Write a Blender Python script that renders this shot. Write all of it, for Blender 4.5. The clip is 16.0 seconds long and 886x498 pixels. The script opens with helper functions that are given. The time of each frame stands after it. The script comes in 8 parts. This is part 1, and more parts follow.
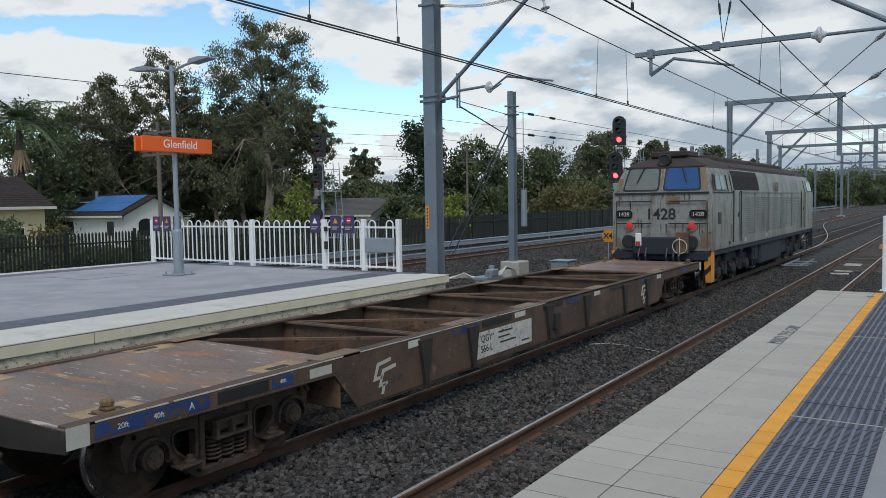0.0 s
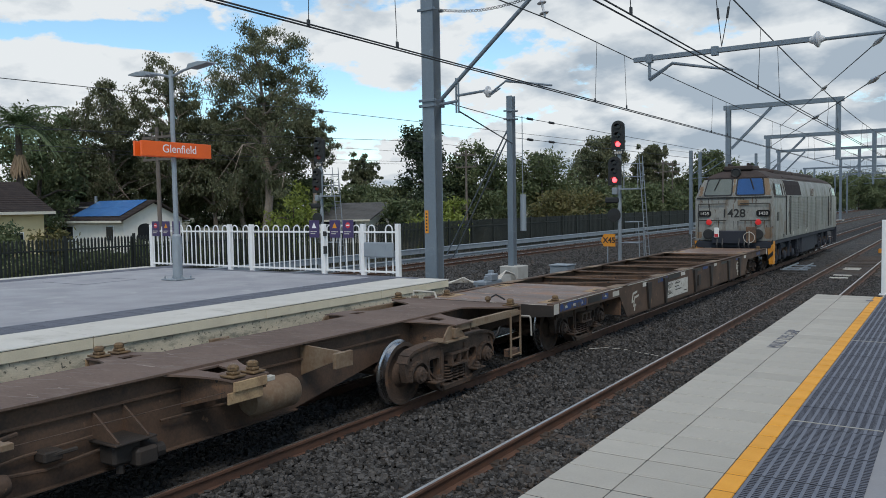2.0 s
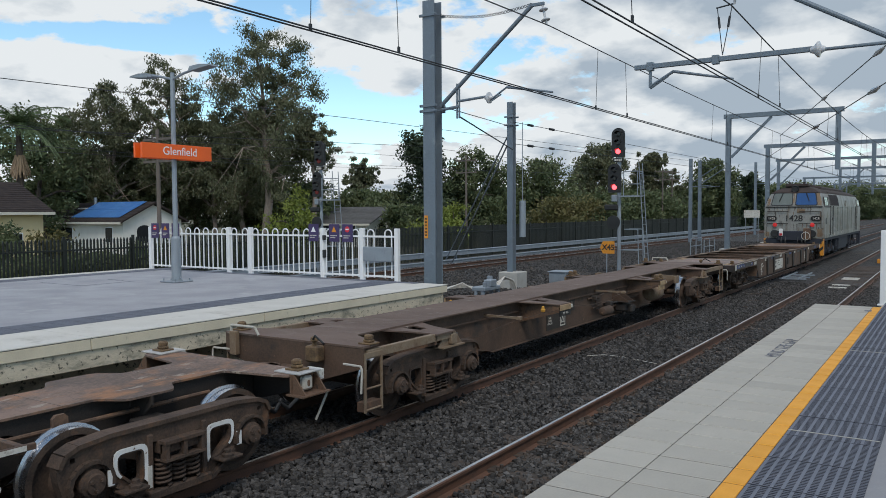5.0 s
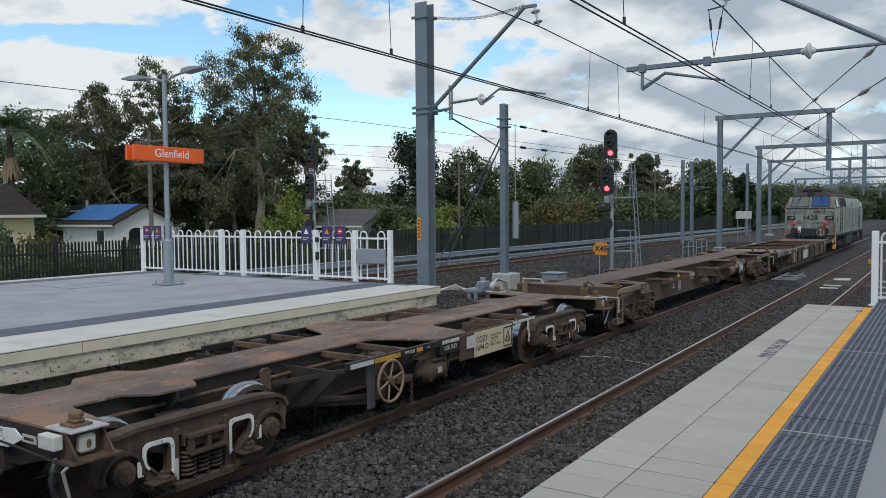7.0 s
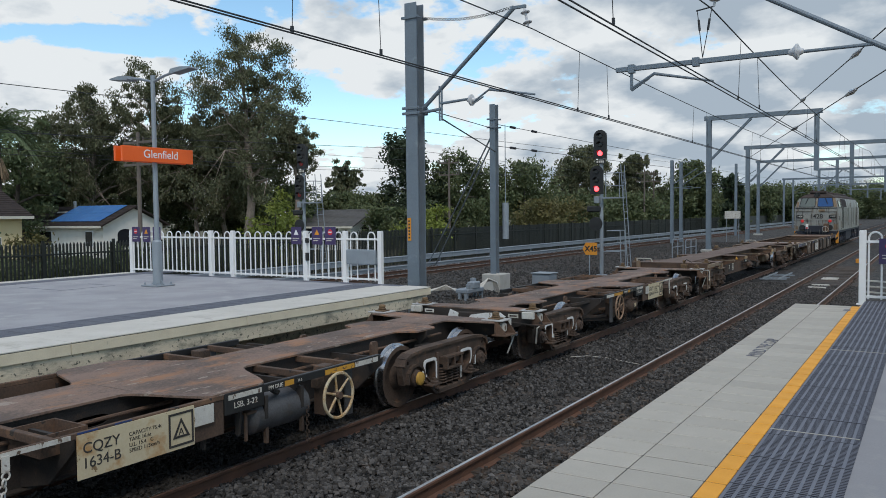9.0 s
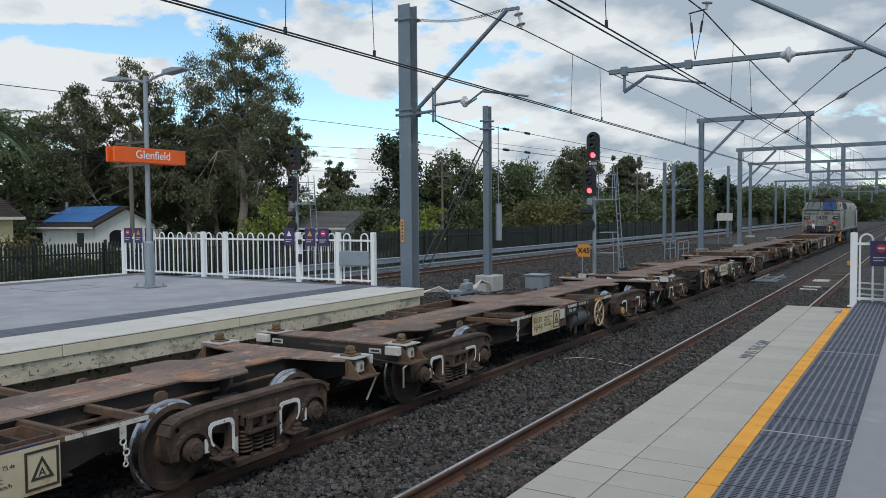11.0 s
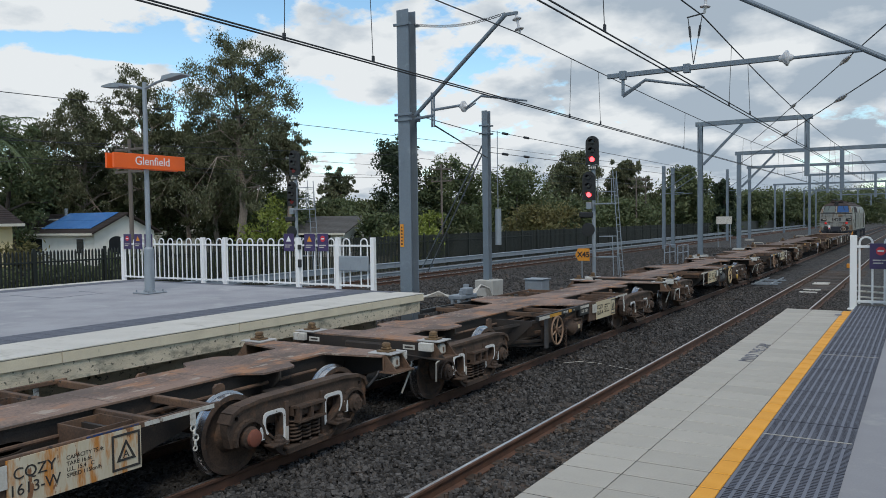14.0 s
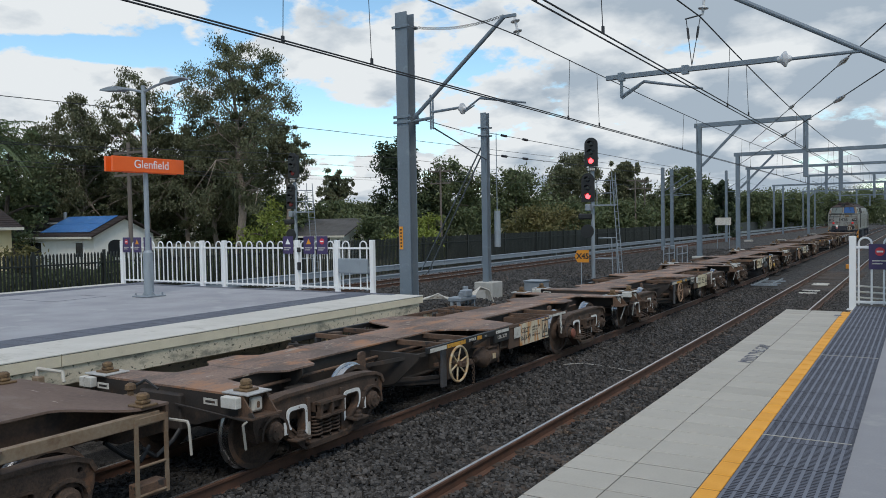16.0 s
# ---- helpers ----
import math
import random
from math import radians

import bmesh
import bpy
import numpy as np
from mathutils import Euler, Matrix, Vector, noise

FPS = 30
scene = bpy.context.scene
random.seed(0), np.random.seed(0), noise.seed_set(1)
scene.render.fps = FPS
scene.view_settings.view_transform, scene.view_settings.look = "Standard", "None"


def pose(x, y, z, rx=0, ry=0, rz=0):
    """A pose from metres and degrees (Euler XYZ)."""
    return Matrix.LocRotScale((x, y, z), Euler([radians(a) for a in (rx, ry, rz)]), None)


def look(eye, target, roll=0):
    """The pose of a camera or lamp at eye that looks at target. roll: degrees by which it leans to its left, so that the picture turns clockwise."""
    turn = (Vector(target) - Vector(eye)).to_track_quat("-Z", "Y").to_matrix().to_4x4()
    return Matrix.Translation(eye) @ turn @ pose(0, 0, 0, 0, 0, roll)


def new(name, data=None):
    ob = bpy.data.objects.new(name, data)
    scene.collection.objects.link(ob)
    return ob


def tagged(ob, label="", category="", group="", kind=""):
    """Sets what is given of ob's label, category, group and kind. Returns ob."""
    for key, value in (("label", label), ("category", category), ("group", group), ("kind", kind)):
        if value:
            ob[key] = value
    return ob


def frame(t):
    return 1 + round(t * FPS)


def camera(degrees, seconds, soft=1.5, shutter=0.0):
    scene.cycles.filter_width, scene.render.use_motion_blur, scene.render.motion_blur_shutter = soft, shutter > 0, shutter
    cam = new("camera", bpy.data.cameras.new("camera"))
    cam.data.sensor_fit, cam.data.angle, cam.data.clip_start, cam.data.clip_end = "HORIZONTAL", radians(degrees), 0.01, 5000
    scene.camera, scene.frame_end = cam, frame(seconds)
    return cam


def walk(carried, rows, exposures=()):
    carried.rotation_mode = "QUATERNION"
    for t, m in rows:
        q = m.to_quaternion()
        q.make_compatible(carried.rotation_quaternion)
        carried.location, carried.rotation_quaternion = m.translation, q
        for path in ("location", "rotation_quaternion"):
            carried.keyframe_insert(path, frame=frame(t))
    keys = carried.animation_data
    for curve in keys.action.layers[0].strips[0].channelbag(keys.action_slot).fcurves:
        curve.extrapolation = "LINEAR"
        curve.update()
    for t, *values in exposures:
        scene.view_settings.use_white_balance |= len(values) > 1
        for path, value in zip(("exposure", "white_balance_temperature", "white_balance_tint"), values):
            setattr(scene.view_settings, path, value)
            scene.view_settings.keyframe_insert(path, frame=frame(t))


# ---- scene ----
EYE = Vector((0.0, 0.0, 2.7))


def aim(turn, tilt, roll):
    """Camera pose at the eye: degrees left of the tracks, degrees down, lean."""
    a, b = radians(turn), radians(tilt)
    way = Vector((-math.sin(a) * math.cos(b), math.cos(a) * math.cos(b), -math.sin(b)))
    return look(EYE, EYE + way, roll)


cam = camera(58.85, 16.0, soft=0.9)
walk(cam, [
    (0, aim(33.34, 3.42, -0.933)),
    (0.5, aim(33.278, 3.356, -0.953)),
    (1, aim(33.281, 3.273, -0.958)),
    (1.5, aim(33.266, 3.179, -1.012)),
    (2, aim(33.28, 3.087, -0.999)),
    (2.5, aim(33.302, 2.977, -0.989)),
    (3, aim(33.286, 2.938, -0.774)),
    (3.5, aim(33.259, 2.81, -0.474)),
    (4, aim(33.24, 2.768, -0.307)),
    (6.5, aim(33.009, 2.571, -0.527)),
    (7, aim(32.701, 2.585, -0.47)),
    (7.5, aim(32.526, 2.575, -0.574)),
    (8, aim(32.386, 2.572, -0.673)),
    (8.5, aim(32.14, 2.56, -0.652)),
    (9, aim(31.993, 2.552, -0.589)),
    (11.5, aim(31.413, 2.429, -0.518)),
    (12, aim(31.434, 2.408, -0.631)),
    (12.5, aim(31.431, 2.351, -0.698)),
    (13, aim(31.435, 2.221, -0.749)),
    (13.5, aim(31.468, 2.127, -0.728)),
    (14, aim(31.456, 2.103, -0.751)),
    (14.5, aim(31.45, 2.05, -0.885)),
    (15, aim(31.468, 1.996, -1.006)),
    (15.5, aim(31.426, 1.974, -1.044)),
    (16, aim(31.403, 1.945, -0.965)),
])

# ---- world, sun ----
world = bpy.data.worlds.new("sky")
scene.world = world
world.use_nodes = True
SUN_UP, SUN_TURN = 52.0, 142.0  # degrees above the horizon, degrees clockwise from +y


def build_world():
    nt = world.node_tree
    nt.nodes.clear()
    n, l = nt.nodes.new, nt.links.new
    out, back = n("ShaderNodeOutputWorld"), n("ShaderNodeBackground")
    sky = n("ShaderNodeTexSky")
    sky.sky_type, sky.sun_disc = "NISHITA", False
    sky.sun_elevation, sky.sun_rotation = radians(SUN_UP), radians(SUN_TURN)
    sky.air_density, sky.dust_density, sky.ozone_density = 1.0, 0.1, 3.0
    co, sep = n("ShaderNodeTexCoord"), n("ShaderNodeSeparateXYZ")
    l(co.outputs["Generated"], sep.inputs[0])
    # the clouds lie on a flat layer: direction over height
    up = n("ShaderNodeMath"); up.operation = "MAXIMUM"; up.inputs[1].default_value = 0.0
    l(sep.outputs["Z"], up.inputs[0])
    lift = n("ShaderNodeMath"); lift.operation = "ADD"; lift.inputs[1].default_value = 0.34
    l(up.outputs[0], lift.inputs[0])
    u, v = n("ShaderNodeMath"), n("ShaderNodeMath")
    u.operation = v.operation = "DIVIDE"
    l(sep.outputs["X"], u.inputs[0]), l(lift.outputs[0], u.inputs[1])
    l(sep.outputs["Y"], v.inputs[0]), l(lift.outputs[0], v.inputs[1])
    plane = n("ShaderNodeCombineXYZ")
    l(u.outputs[0], plane.inputs[0]), l(v.outputs[0], plane.inputs[1])
    plane.inputs[2].default_value = CLOUD_SEED
    big, fine = n("ShaderNodeTexNoise"), n("ShaderNodeTexNoise")
    big.inputs["Scale"].default_value, big.inputs["Detail"].default_value, big.inputs["Roughness"].default_value = 4.2, 14, 0.6
    fine.inputs["Scale"].default_value, fine.inputs["Detail"].default_value = 5.2, 12
    l(plane.outputs[0], big.inputs["Vector"]), l(plane.outputs[0], fine.inputs["Vector"])
    # broad cloud banks and blue gaps, by bearing left of the line and height, in degrees
    def calc(op, a, b=None, c=None):
        m = n("ShaderNodeMath")
        m.operation = op
        for k, v in enumerate((a, b, c)):
            if isinstance(v, (int, float)):
                m.inputs[k].default_value = v
            elif v is not None:
                l(v, m.inputs[k])
        return m.outputs[0]
    bearing = calc("MULTIPLY", calc("ARCTAN2", calc("MULTIPLY", sep.outputs["X"], -1.0), sep.outputs["Y"]), 57.3)
    height = calc("MULTIPLY", calc("ARCSINE", sep.outputs["Z"]), 57.3)
    total = calc("ADD", 0.02, 0.0)
    for a, e, wa, we, w in CLOUD_BANKS:
        p = calc("MULTIPLY_ADD", bearing, 1 / wa, -a / wa)
        q = calc("MULTIPLY_ADD", height, 1 / we, -e / we)
        r2 = calc("MULTIPLY_ADD", q, q, calc("MULTIPLY", p, p))
        fall = n("ShaderNodeMapRange")
        fall.interpolation_type = "SMOOTHSTEP"
        fall.inputs["To Min"].default_value, fall.inputs["To Max"].default_value = w, 0.0
        l(r2, fall.inputs["Value"])
        total = calc("ADD", total, fall.outputs[0])
    cover = total.node
    add = n("ShaderNodeMath"); add.operation = "ADD"
    l(big.outputs["Fac"], add.inputs[0]), l(cover.outputs[0], add.inputs[1])
    mask = n("ShaderNodeValToRGB")
    mask.color_ramp.elements[0].position, mask.color_ramp.elements[1].position = 0.475, 0.545
    l(add.outputs[0], mask.inputs[0])
    tone = n("ShaderNodeValToRGB")
    tone.color_ramp.elements[0].position, tone.color_ramp.elements[1].position = 0.07, 0.29
    tone.color_ramp.elements[0].color = (3.95, 4.75, 5.6, 1)
    tone.color_ramp.elements[1].color = (8.1, 8.5, 8.75, 1)
    # thick cloud is greyer than thin cloud
    thick, grey = n("ShaderNodeMath"), n("ShaderNodeMath")
    thick.operation, grey.operation = "MULTIPLY", "SUBTRACT"
    thick.inputs[1].default_value = 0.45
    l(add.outputs[0], thick.inputs[0])
    l(fine.outputs["Fac"], grey.inputs[0]), l(thick.outputs[0], grey.inputs[1])
    # heavier cloud down the line
    heavy, dim = n("ShaderNodeMapRange"), n("ShaderNodeMath")
    heavy.inputs["From Min"].default_value, heavy.inputs["From Max"].default_value = -0.75, 0.0
    heavy.inputs["To Min"].default_value, heavy.inputs["To Max"].default_value = -0.1, 0.135
    l(sep.outputs["X"], heavy.inputs["Value"])
    dim.operation = "SUBTRACT"
    l(grey.outputs[0], dim.inputs[0]), l(heavy.outputs[0], dim.inputs[1])
    l(dim.outputs[0], tone.inputs[0])
    mix = n("ShaderNodeMix"); mix.data_type = "RGBA"
    gain = n("ShaderNodeMix"); gain.data_type, gain.blend_type = "RGBA", "MULTIPLY"
    gain.inputs[0].default_value = 1.0
    gain.inputs[7].default_value = (1.62, 1.8, 1.68, 1)
    l(sky.outputs[0], gain.inputs[6])
    l(mask.outputs[0], mix.inputs[0]), l(gain.outputs[2], mix.inputs[6]), l(tone.outputs[0], mix.inputs[7])
    l(mix.outputs[2], back.inputs["Color"])
    back.inputs["Strength"].default_value = 0.1
    l(back.outputs[0], out.inputs["Surface"])


CLOUD_SEED = 6.5
# bearing, height, half width, half height, weight
CLOUD_BANKS = ((58, 8.5, 8, 3.6, 0.2), (55, 14, 12, 2.2, 0.12), (57, 11.6, 14, 1.1, -0.16), (48, 8, 5, 4, -0.1), (39.5, 12, 5.0, 2.8, 0.075), (43, 7.0, 8, 2.6, -0.12), (36.5, 7.0, 6, 2.4, -0.13),
               (46.5, 13.5, 2.6, 2.2, -0.16), (30, 10.5, 3.2, 2.2, -0.1), (31, 13.6, 3, 1.2, -0.06), (11, 10, 24, 12, 0.17), (38, 1.5, 45, 4.0, 0.1), (-40, 30, 70, 30, 0.05))
build_world()
sun = new("sun", bpy.data.lights.new("sun", "SUN"))
sun.data.energy, sun.data.angle, sun.data.color = 1.75, radians(20), (1.0, 0.94, 0.86)
sun.matrix_world = look((0, 0, 60), Vector((0, 0, 60)) - Vector((
    math.sin(radians(SUN_TURN)) * math.cos(radians(SUN_UP)), math.cos(radians(SUN_TURN)) * math.cos(radians(SUN_UP)), math.sin(radians(SUN_UP)))))
scene.view_settings.exposure = -0.03

# ---- materials ----
def material(name, a, b=None, rough=0.7, metal=0.0, scale=6.0, fine=60.0, bump=0.15, contrast=0.5, stain=None, stain_at=0.6, stain_scale=2.0, stretch=(1, 1, 1), rand=0.0, depth=0.01, chips=None, chips_at=0.66, chips_scale=18.0, chips_stretch=(1, 1, 1)):
    """Two colours blended by coarse and fine noise, an optional stain of a third colour, and a fine relief."""
    m = bpy.data.materials.new(name)
    m.use_nodes = True
    nt = m.node_tree
    n, l = nt.nodes.new, nt.links.new
    s = nt.nodes["Principled BSDF"]
    b = b or tuple(c * 0.7 for c in a)
    co, mp = n("ShaderNodeTexCoord"), n("ShaderNodeMapping")
    mp.inputs["Scale"].default_value = stretch
    l(co.outputs["Object"], mp.inputs[0])
    t1, t2 = n("ShaderNodeTexNoise"), n("ShaderNodeTexNoise")
    t1.inputs["Scale"].default_value, t1.inputs["Detail"].default_value = scale, 6
    t2.inputs["Scale"].default_value, t2.inputs["Detail"].default_value = fine, 4
    l(mp.outputs[0], t1.inputs["Vector"]), l(mp.outputs[0], t2.inputs["Vector"])
    mean = n("ShaderNodeMix"); mean.inputs[0].default_value = 0.4
    l(t1.outputs["Fac"], mean.inputs[2]), l(t2.outputs["Fac"], mean.inputs[3])
    ramp = n("ShaderNodeMapRange")
    ramp.inputs["From Min"].default_value, ramp.inputs["From Max"].default_value = 0.5 - 0.25 * (1.2 - contrast), 0.5 + 0.25 * (1.2 - contrast)
    l(mean.outputs[0], ramp.inputs["Value"])
    mix = n("ShaderNodeMix"); mix.data_type = "RGBA"
    mix.inputs[6].default_value, mix.inputs[7].default_value = (*a, 1), (*b, 1)
    l(ramp.outputs[0], mix.inputs[0])
    colour = mix.outputs[2]
    if stain:
        t3, r3 = n("ShaderNodeTexNoise"), n("ShaderNodeMapRange")
        t3.inputs["Scale"].default_value, t3.inputs["Detail"].default_value, t3.inputs["Roughness"].default_value = stain_scale, 8, 0.65
        l(mp.outputs[0], t3.inputs["Vector"])
        r3.inputs["From Min"].default_value, r3.inputs["From Max"].default_value = stain_at - 0.04, stain_at + 0.08
        l(t3.outputs["Fac"], r3.inputs["Value"])
        m3 = n("ShaderNodeMix"); m3.data_type = "RGBA"
        m3.inputs[7].default_value = (*stain, 1)
        l(r3.outputs[0], m3.inputs[0]), l(colour, m3.inputs[6])
        colour = m3.outputs[2]
    if chips:
        m4, t4, r4, x4 = n("ShaderNodeMapping"), n("ShaderNodeTexNoise"), n("ShaderNodeMapRange"), n("ShaderNodeMix")
        x4.data_type = "RGBA"
        m4.inputs["Scale"].default_value = chips_stretch
        t4.inputs["Scale"].default_value, t4.inputs["Detail"].default_value, t4.inputs["Roughness"].default_value = chips_scale, 5, 0.6
        r4.inputs["From Min"].default_value, r4.inputs["From Max"].default_value = chips_at, chips_at + 0.03
        x4.inputs[7].default_value = (*chips, 1)
        l(co.outputs["Object"], m4.inputs[0]), l(m4.outputs[0], t4.inputs["Vector"]), l(t4.outputs["Fac"], r4.inputs["Value"])
        l(r4.outputs[0], x4.inputs[0]), l(colour, x4.inputs[6])
        colour = x4.outputs[2]
    if rand:
        info, geo = n("ShaderNodeObjectInfo"), n("ShaderNodeNewGeometry")
        both, fr, rr, hv = n("ShaderNodeMath"), n("ShaderNodeMath"), n("ShaderNodeMapRange"), n("ShaderNodeHueSaturation")
        fr.operation = "FRACT"
        l(info.outputs["Random"], both.inputs[0]), l(geo.outputs["Random Per Island"], both.inputs[1])
        l(both.outputs[0], fr.inputs[0])
        rr.inputs["To Min"].default_value, rr.inputs["To Max"].default_value = 1 - rand, 1 + rand
        l(fr.outputs[0], rr.inputs["Value"]), l(rr.outputs[0], hv.inputs["Value"]), l(colour, hv.inputs["Color"])
        colour = hv.outputs[0]
    l(colour, s.inputs["Base Color"])
    vary = n("ShaderNodeMapRange")
    vary.inputs["To Min"].default_value, vary.inputs["To Max"].default_value = max(rough - 0.12, 0.03), min(rough + 0.12, 1)
    l(t1.outputs["Fac"], vary.inputs["Value"]), l(vary.outputs[0], s.inputs["Roughness"])
    s.inputs["Metallic"].default_value = metal
    if bump:
        bp = n("ShaderNodeBump")
        bp.inputs["Strength"].default_value, bp.inputs["Distance"].default_value = bump, depth
        l(t2.outputs["Fac"], bp.inputs["Height"]), l(bp.outputs[0], s.inputs["Normal"])
    return m


def glow(name, colour, strength):
    m = material(name, colour, colour, 0.3, bump=0)
    s = m.node_tree.nodes["Principled BSDF"]
    s.inputs["Emission Color"].default_value, s.inputs["Emission Strength"].default_value = (*colour, 1), strength
    return m


def leaf_material(name, a, b):
    m = material(name, a, b, 0.65, scale=0.5, fine=3, bump=0, contrast=0.8, rand=0.28)
    nt = m.node_tree
    s = nt.nodes["Principled BSDF"]
    tr, mx = nt.nodes.new("ShaderNodeBsdfTranslucent"), nt.nodes.new("ShaderNodeMixShader")
    nt.links.new(s.inputs["Base Color"].links[0].from_socket, tr.inputs["Color"])
    mx.inputs[0].default_value = 0.3
    nt.links.new(s.outputs[0], mx.inputs[1]), nt.links.new(tr.outputs[0], mx.inputs[2])
    nt.links.new(mx.outputs[0], nt.nodes["Material Output"].inputs["Surface"])
    return m


RUST = material("rust_brown_steel", (0.145, 0.083, 0.05), (0.07, 0.044, 0.031), 0.8, 0.0, 2.5, 40, 0.3, 0.75, (0.2, 0.105, 0.055), 0.6, 3.5, rand=0.1, chips=(0.035, 0.028, 0.024), chips_at=0.62, chips_scale=7)
DECK = material("worn_rusty_deck", (0.205, 0.13, 0.095), (0.095, 0.066, 0.052), 0.65, 0.0, 1.8, 45, 0.3, 0.95, (0.29, 0.14, 0.068), 0.56, 2.6, stretch=(1, 0.5, 1), rand=0.2, chips=(0.29, 0.235, 0.19), chips_at=0.62, chips_scale=8, chips_stretch=(1, 0.3, 1))
GRIME = material("grimy_black_steel", (0.02, 0.017, 0.015), (0.04, 0.03, 0.024), 0.75, 0.0, 4, 60, 0.3, 0.7, (0.085, 0.052, 0.034), 0.63, 4)
CAST = material("dusty_cast_steel", (0.1, 0.063, 0.043), (0.04, 0.028, 0.021), 0.85, 0.0, 3, 50, 0.35, 0.75, (0.15, 0.078, 0.042), 0.61, 4, rand=0.1)
TREAD = material("polished_tread", (0.55, 0.55, 0.56), (0.4, 0.4, 0.41), 0.25, 1.0, 5, 80, 0.02)
RAILSIDE = material("rusty_rail", (0.13, 0.062, 0.037), (0.075, 0.041, 0.028), 0.8, 0.0, 4, 60, 0.3, 0.6)
RAILTOP = material("rail_head", (0.7, 0.68, 0.66), (0.5, 0.47, 0.44), 0.3, 0.9, 5, 60, 0.05, 0.6, stretch=(1, 0.1, 1))
SLEEPER = material("rust_stained_sleeper", (0.085, 0.063, 0.048), (0.05, 0.04, 0.034), 0.9, 0.0, 5, 60, 0.3, 0.6, (0.13, 0.078, 0.047), 0.62, 6, rand=0.3)
STONE = material("ballast_stone", (0.088, 0.081, 0.076), (0.034, 0.032, 0.03), 0.9, 0.0, 12, 90, 0.3, 0.6, (0.115, 0.078, 0.052), 0.63, 1.5, rand=0.7)
BED = material("ballast_bed", (0.08, 0.074, 0.069), (0.015, 0.014, 0.013), 0.95, 0.0, 9, 40, 1.0, 1.0, (0.085, 0.062, 0.045), 0.6, 0.5, depth=0.06)
EARTH = material("dry_grass_ground", (0.09, 0.095, 0.045), (0.12, 0.1, 0.065), 0.95, 0.0, 0.3, 9, 0.6, 0.7, depth=0.05)
COPING = material("pale_coping", (0.42, 0.39, 0.34), (0.35, 0.328, 0.285), 0.8, 0.0, 3, 70, 0.15, 0.5, (0.3, 0.28, 0.245), 0.62, 4, rand=0.08)
FACE = material("stained_concrete_face", (0.68, 0.59, 0.44), (0.5, 0.435, 0.32), 0.9, 0.0, 2, 50, 0.5, 0.75, (0.27, 0.25, 0.19), 0.57, 3.5, stretch=(1, 0.7, 1.6), chips=(0.13, 0.12, 0.09), chips_at=0.6, chips_scale=20, chips_stretch=(1, 0.7, 0.8))
ASPHALT = material("grey_platform_paving", (0.345, 0.345, 0.365), (0.275, 0.275, 0.295), 0.8, 0.0, 1.2, 90, 0.35, 0.85, (0.38, 0.38, 0.39), 0.6, 1.3)
TACTILE = material("slate_grey_tactile", (0.115, 0.12, 0.15), (0.09, 0.095, 0.118), 0.7, 0.0, 3, 60, 0.1, 0.5)
YELLOW = material("orange_yellow_paver", (0.78, 0.36, 0.04), (0.68, 0.3, 0.03), 0.7, 0.0, 4, 70, 0.12, 0.5, (0.5, 0.25, 0.07), 0.68, 6, rand=0.06)
GALV = material("galvanised_steel", (0.3, 0.335, 0.37), (0.24, 0.27, 0.3), 0.5, 0.35, 2.5, 40, 0.04, 0.5, (0.2, 0.22, 0.25), 0.62, 3)
MASTPAINT = material("blue_grey_mast", (0.18, 0.218, 0.258), (0.14, 0.172, 0.205), 0.5, 0.25, 1.5, 30, 0.05, 0.5, (0.26, 0.3, 0.33), 0.62, 2)
WHITE = material("white_powder_coat", (0.8, 0.8, 0.8), (0.74, 0.74, 0.74), 0.4, 0.0, 3, 50, 0.03)
BLACK = material("black_paint", (0.012, 0.012, 0.013), (0.02, 0.02, 0.02), 0.5, 0.0, 6, 60, 0.1)
WIRE = material("weathered_copper_wire", (0.04, 0.045, 0.05), (0.03, 0.03, 0.035), 0.6, 0.3, 6, 60, 0)
ORANGE = material("orange_sign", (0.85, 0.13, 0.015), (0.8, 0.11, 0.012), 0.4, 0.0, 1, 30, 0.01)
PURPLE = material("purple_notice", (0.05, 0.03, 0.11), (0.04, 0.025, 0.09), 0.4, 0.0, 2, 30, 0.01)
CREAM = material("cream_data_panel", (0.58, 0.5, 0.34), (0.5, 0.41, 0.26), 0.6, 0.0, 4, 50, 0.1, 0.5, (0.4, 0.2, 0.06), 0.6, 2.2, chips=(0.22, 0.14, 0.07), chips_at=0.66, chips_scale=8)
LETTER = material("black_lettering", (0.025, 0.023, 0.022), (0.05, 0.045, 0.04), 0.6, bump=0)
WHITEP = material("worn_white_paint", (0.6, 0.58, 0.53), (0.46, 0.43, 0.38), 0.6, 0.0, 6, 60, 0.1, 0.6, (0.3, 0.25, 0.2), 0.62, 9, chips=(0.12, 0.08, 0.055), chips_at=0.62, chips_scale=12)
BLUEP = material("worn_blue_paint", (0.015, 0.05, 0.2), (0.012, 0.035, 0.11), 0.6, 0.0, 6, 60, 0.1, chips=(0.07, 0.05, 0.04), chips_at=0.53, chips_scale=9)
YELP = material("worn_yellow_paint", (0.6, 0.3, 0.03), (0.45, 0.22, 0.03), 0.6, 0.0, 6, 60, 0.1, chips=(0.12, 0.07, 0.04), chips_at=0.6, chips_scale=12)
LOCO = material("faded_grey_loco_paint", (0.25, 0.25, 0.228), (0.17, 0.172, 0.16), 0.5, 0.0, 1.4, 25, 0.05, 0.85, (0.12, 0.095, 0.068), 0.55, 2.6, stretch=(1, 1, 0.3), chips=(0.075, 0.05, 0.034), chips_at=0.62, chips_scale=7, chips_stretch=(1, 1, 0.45))
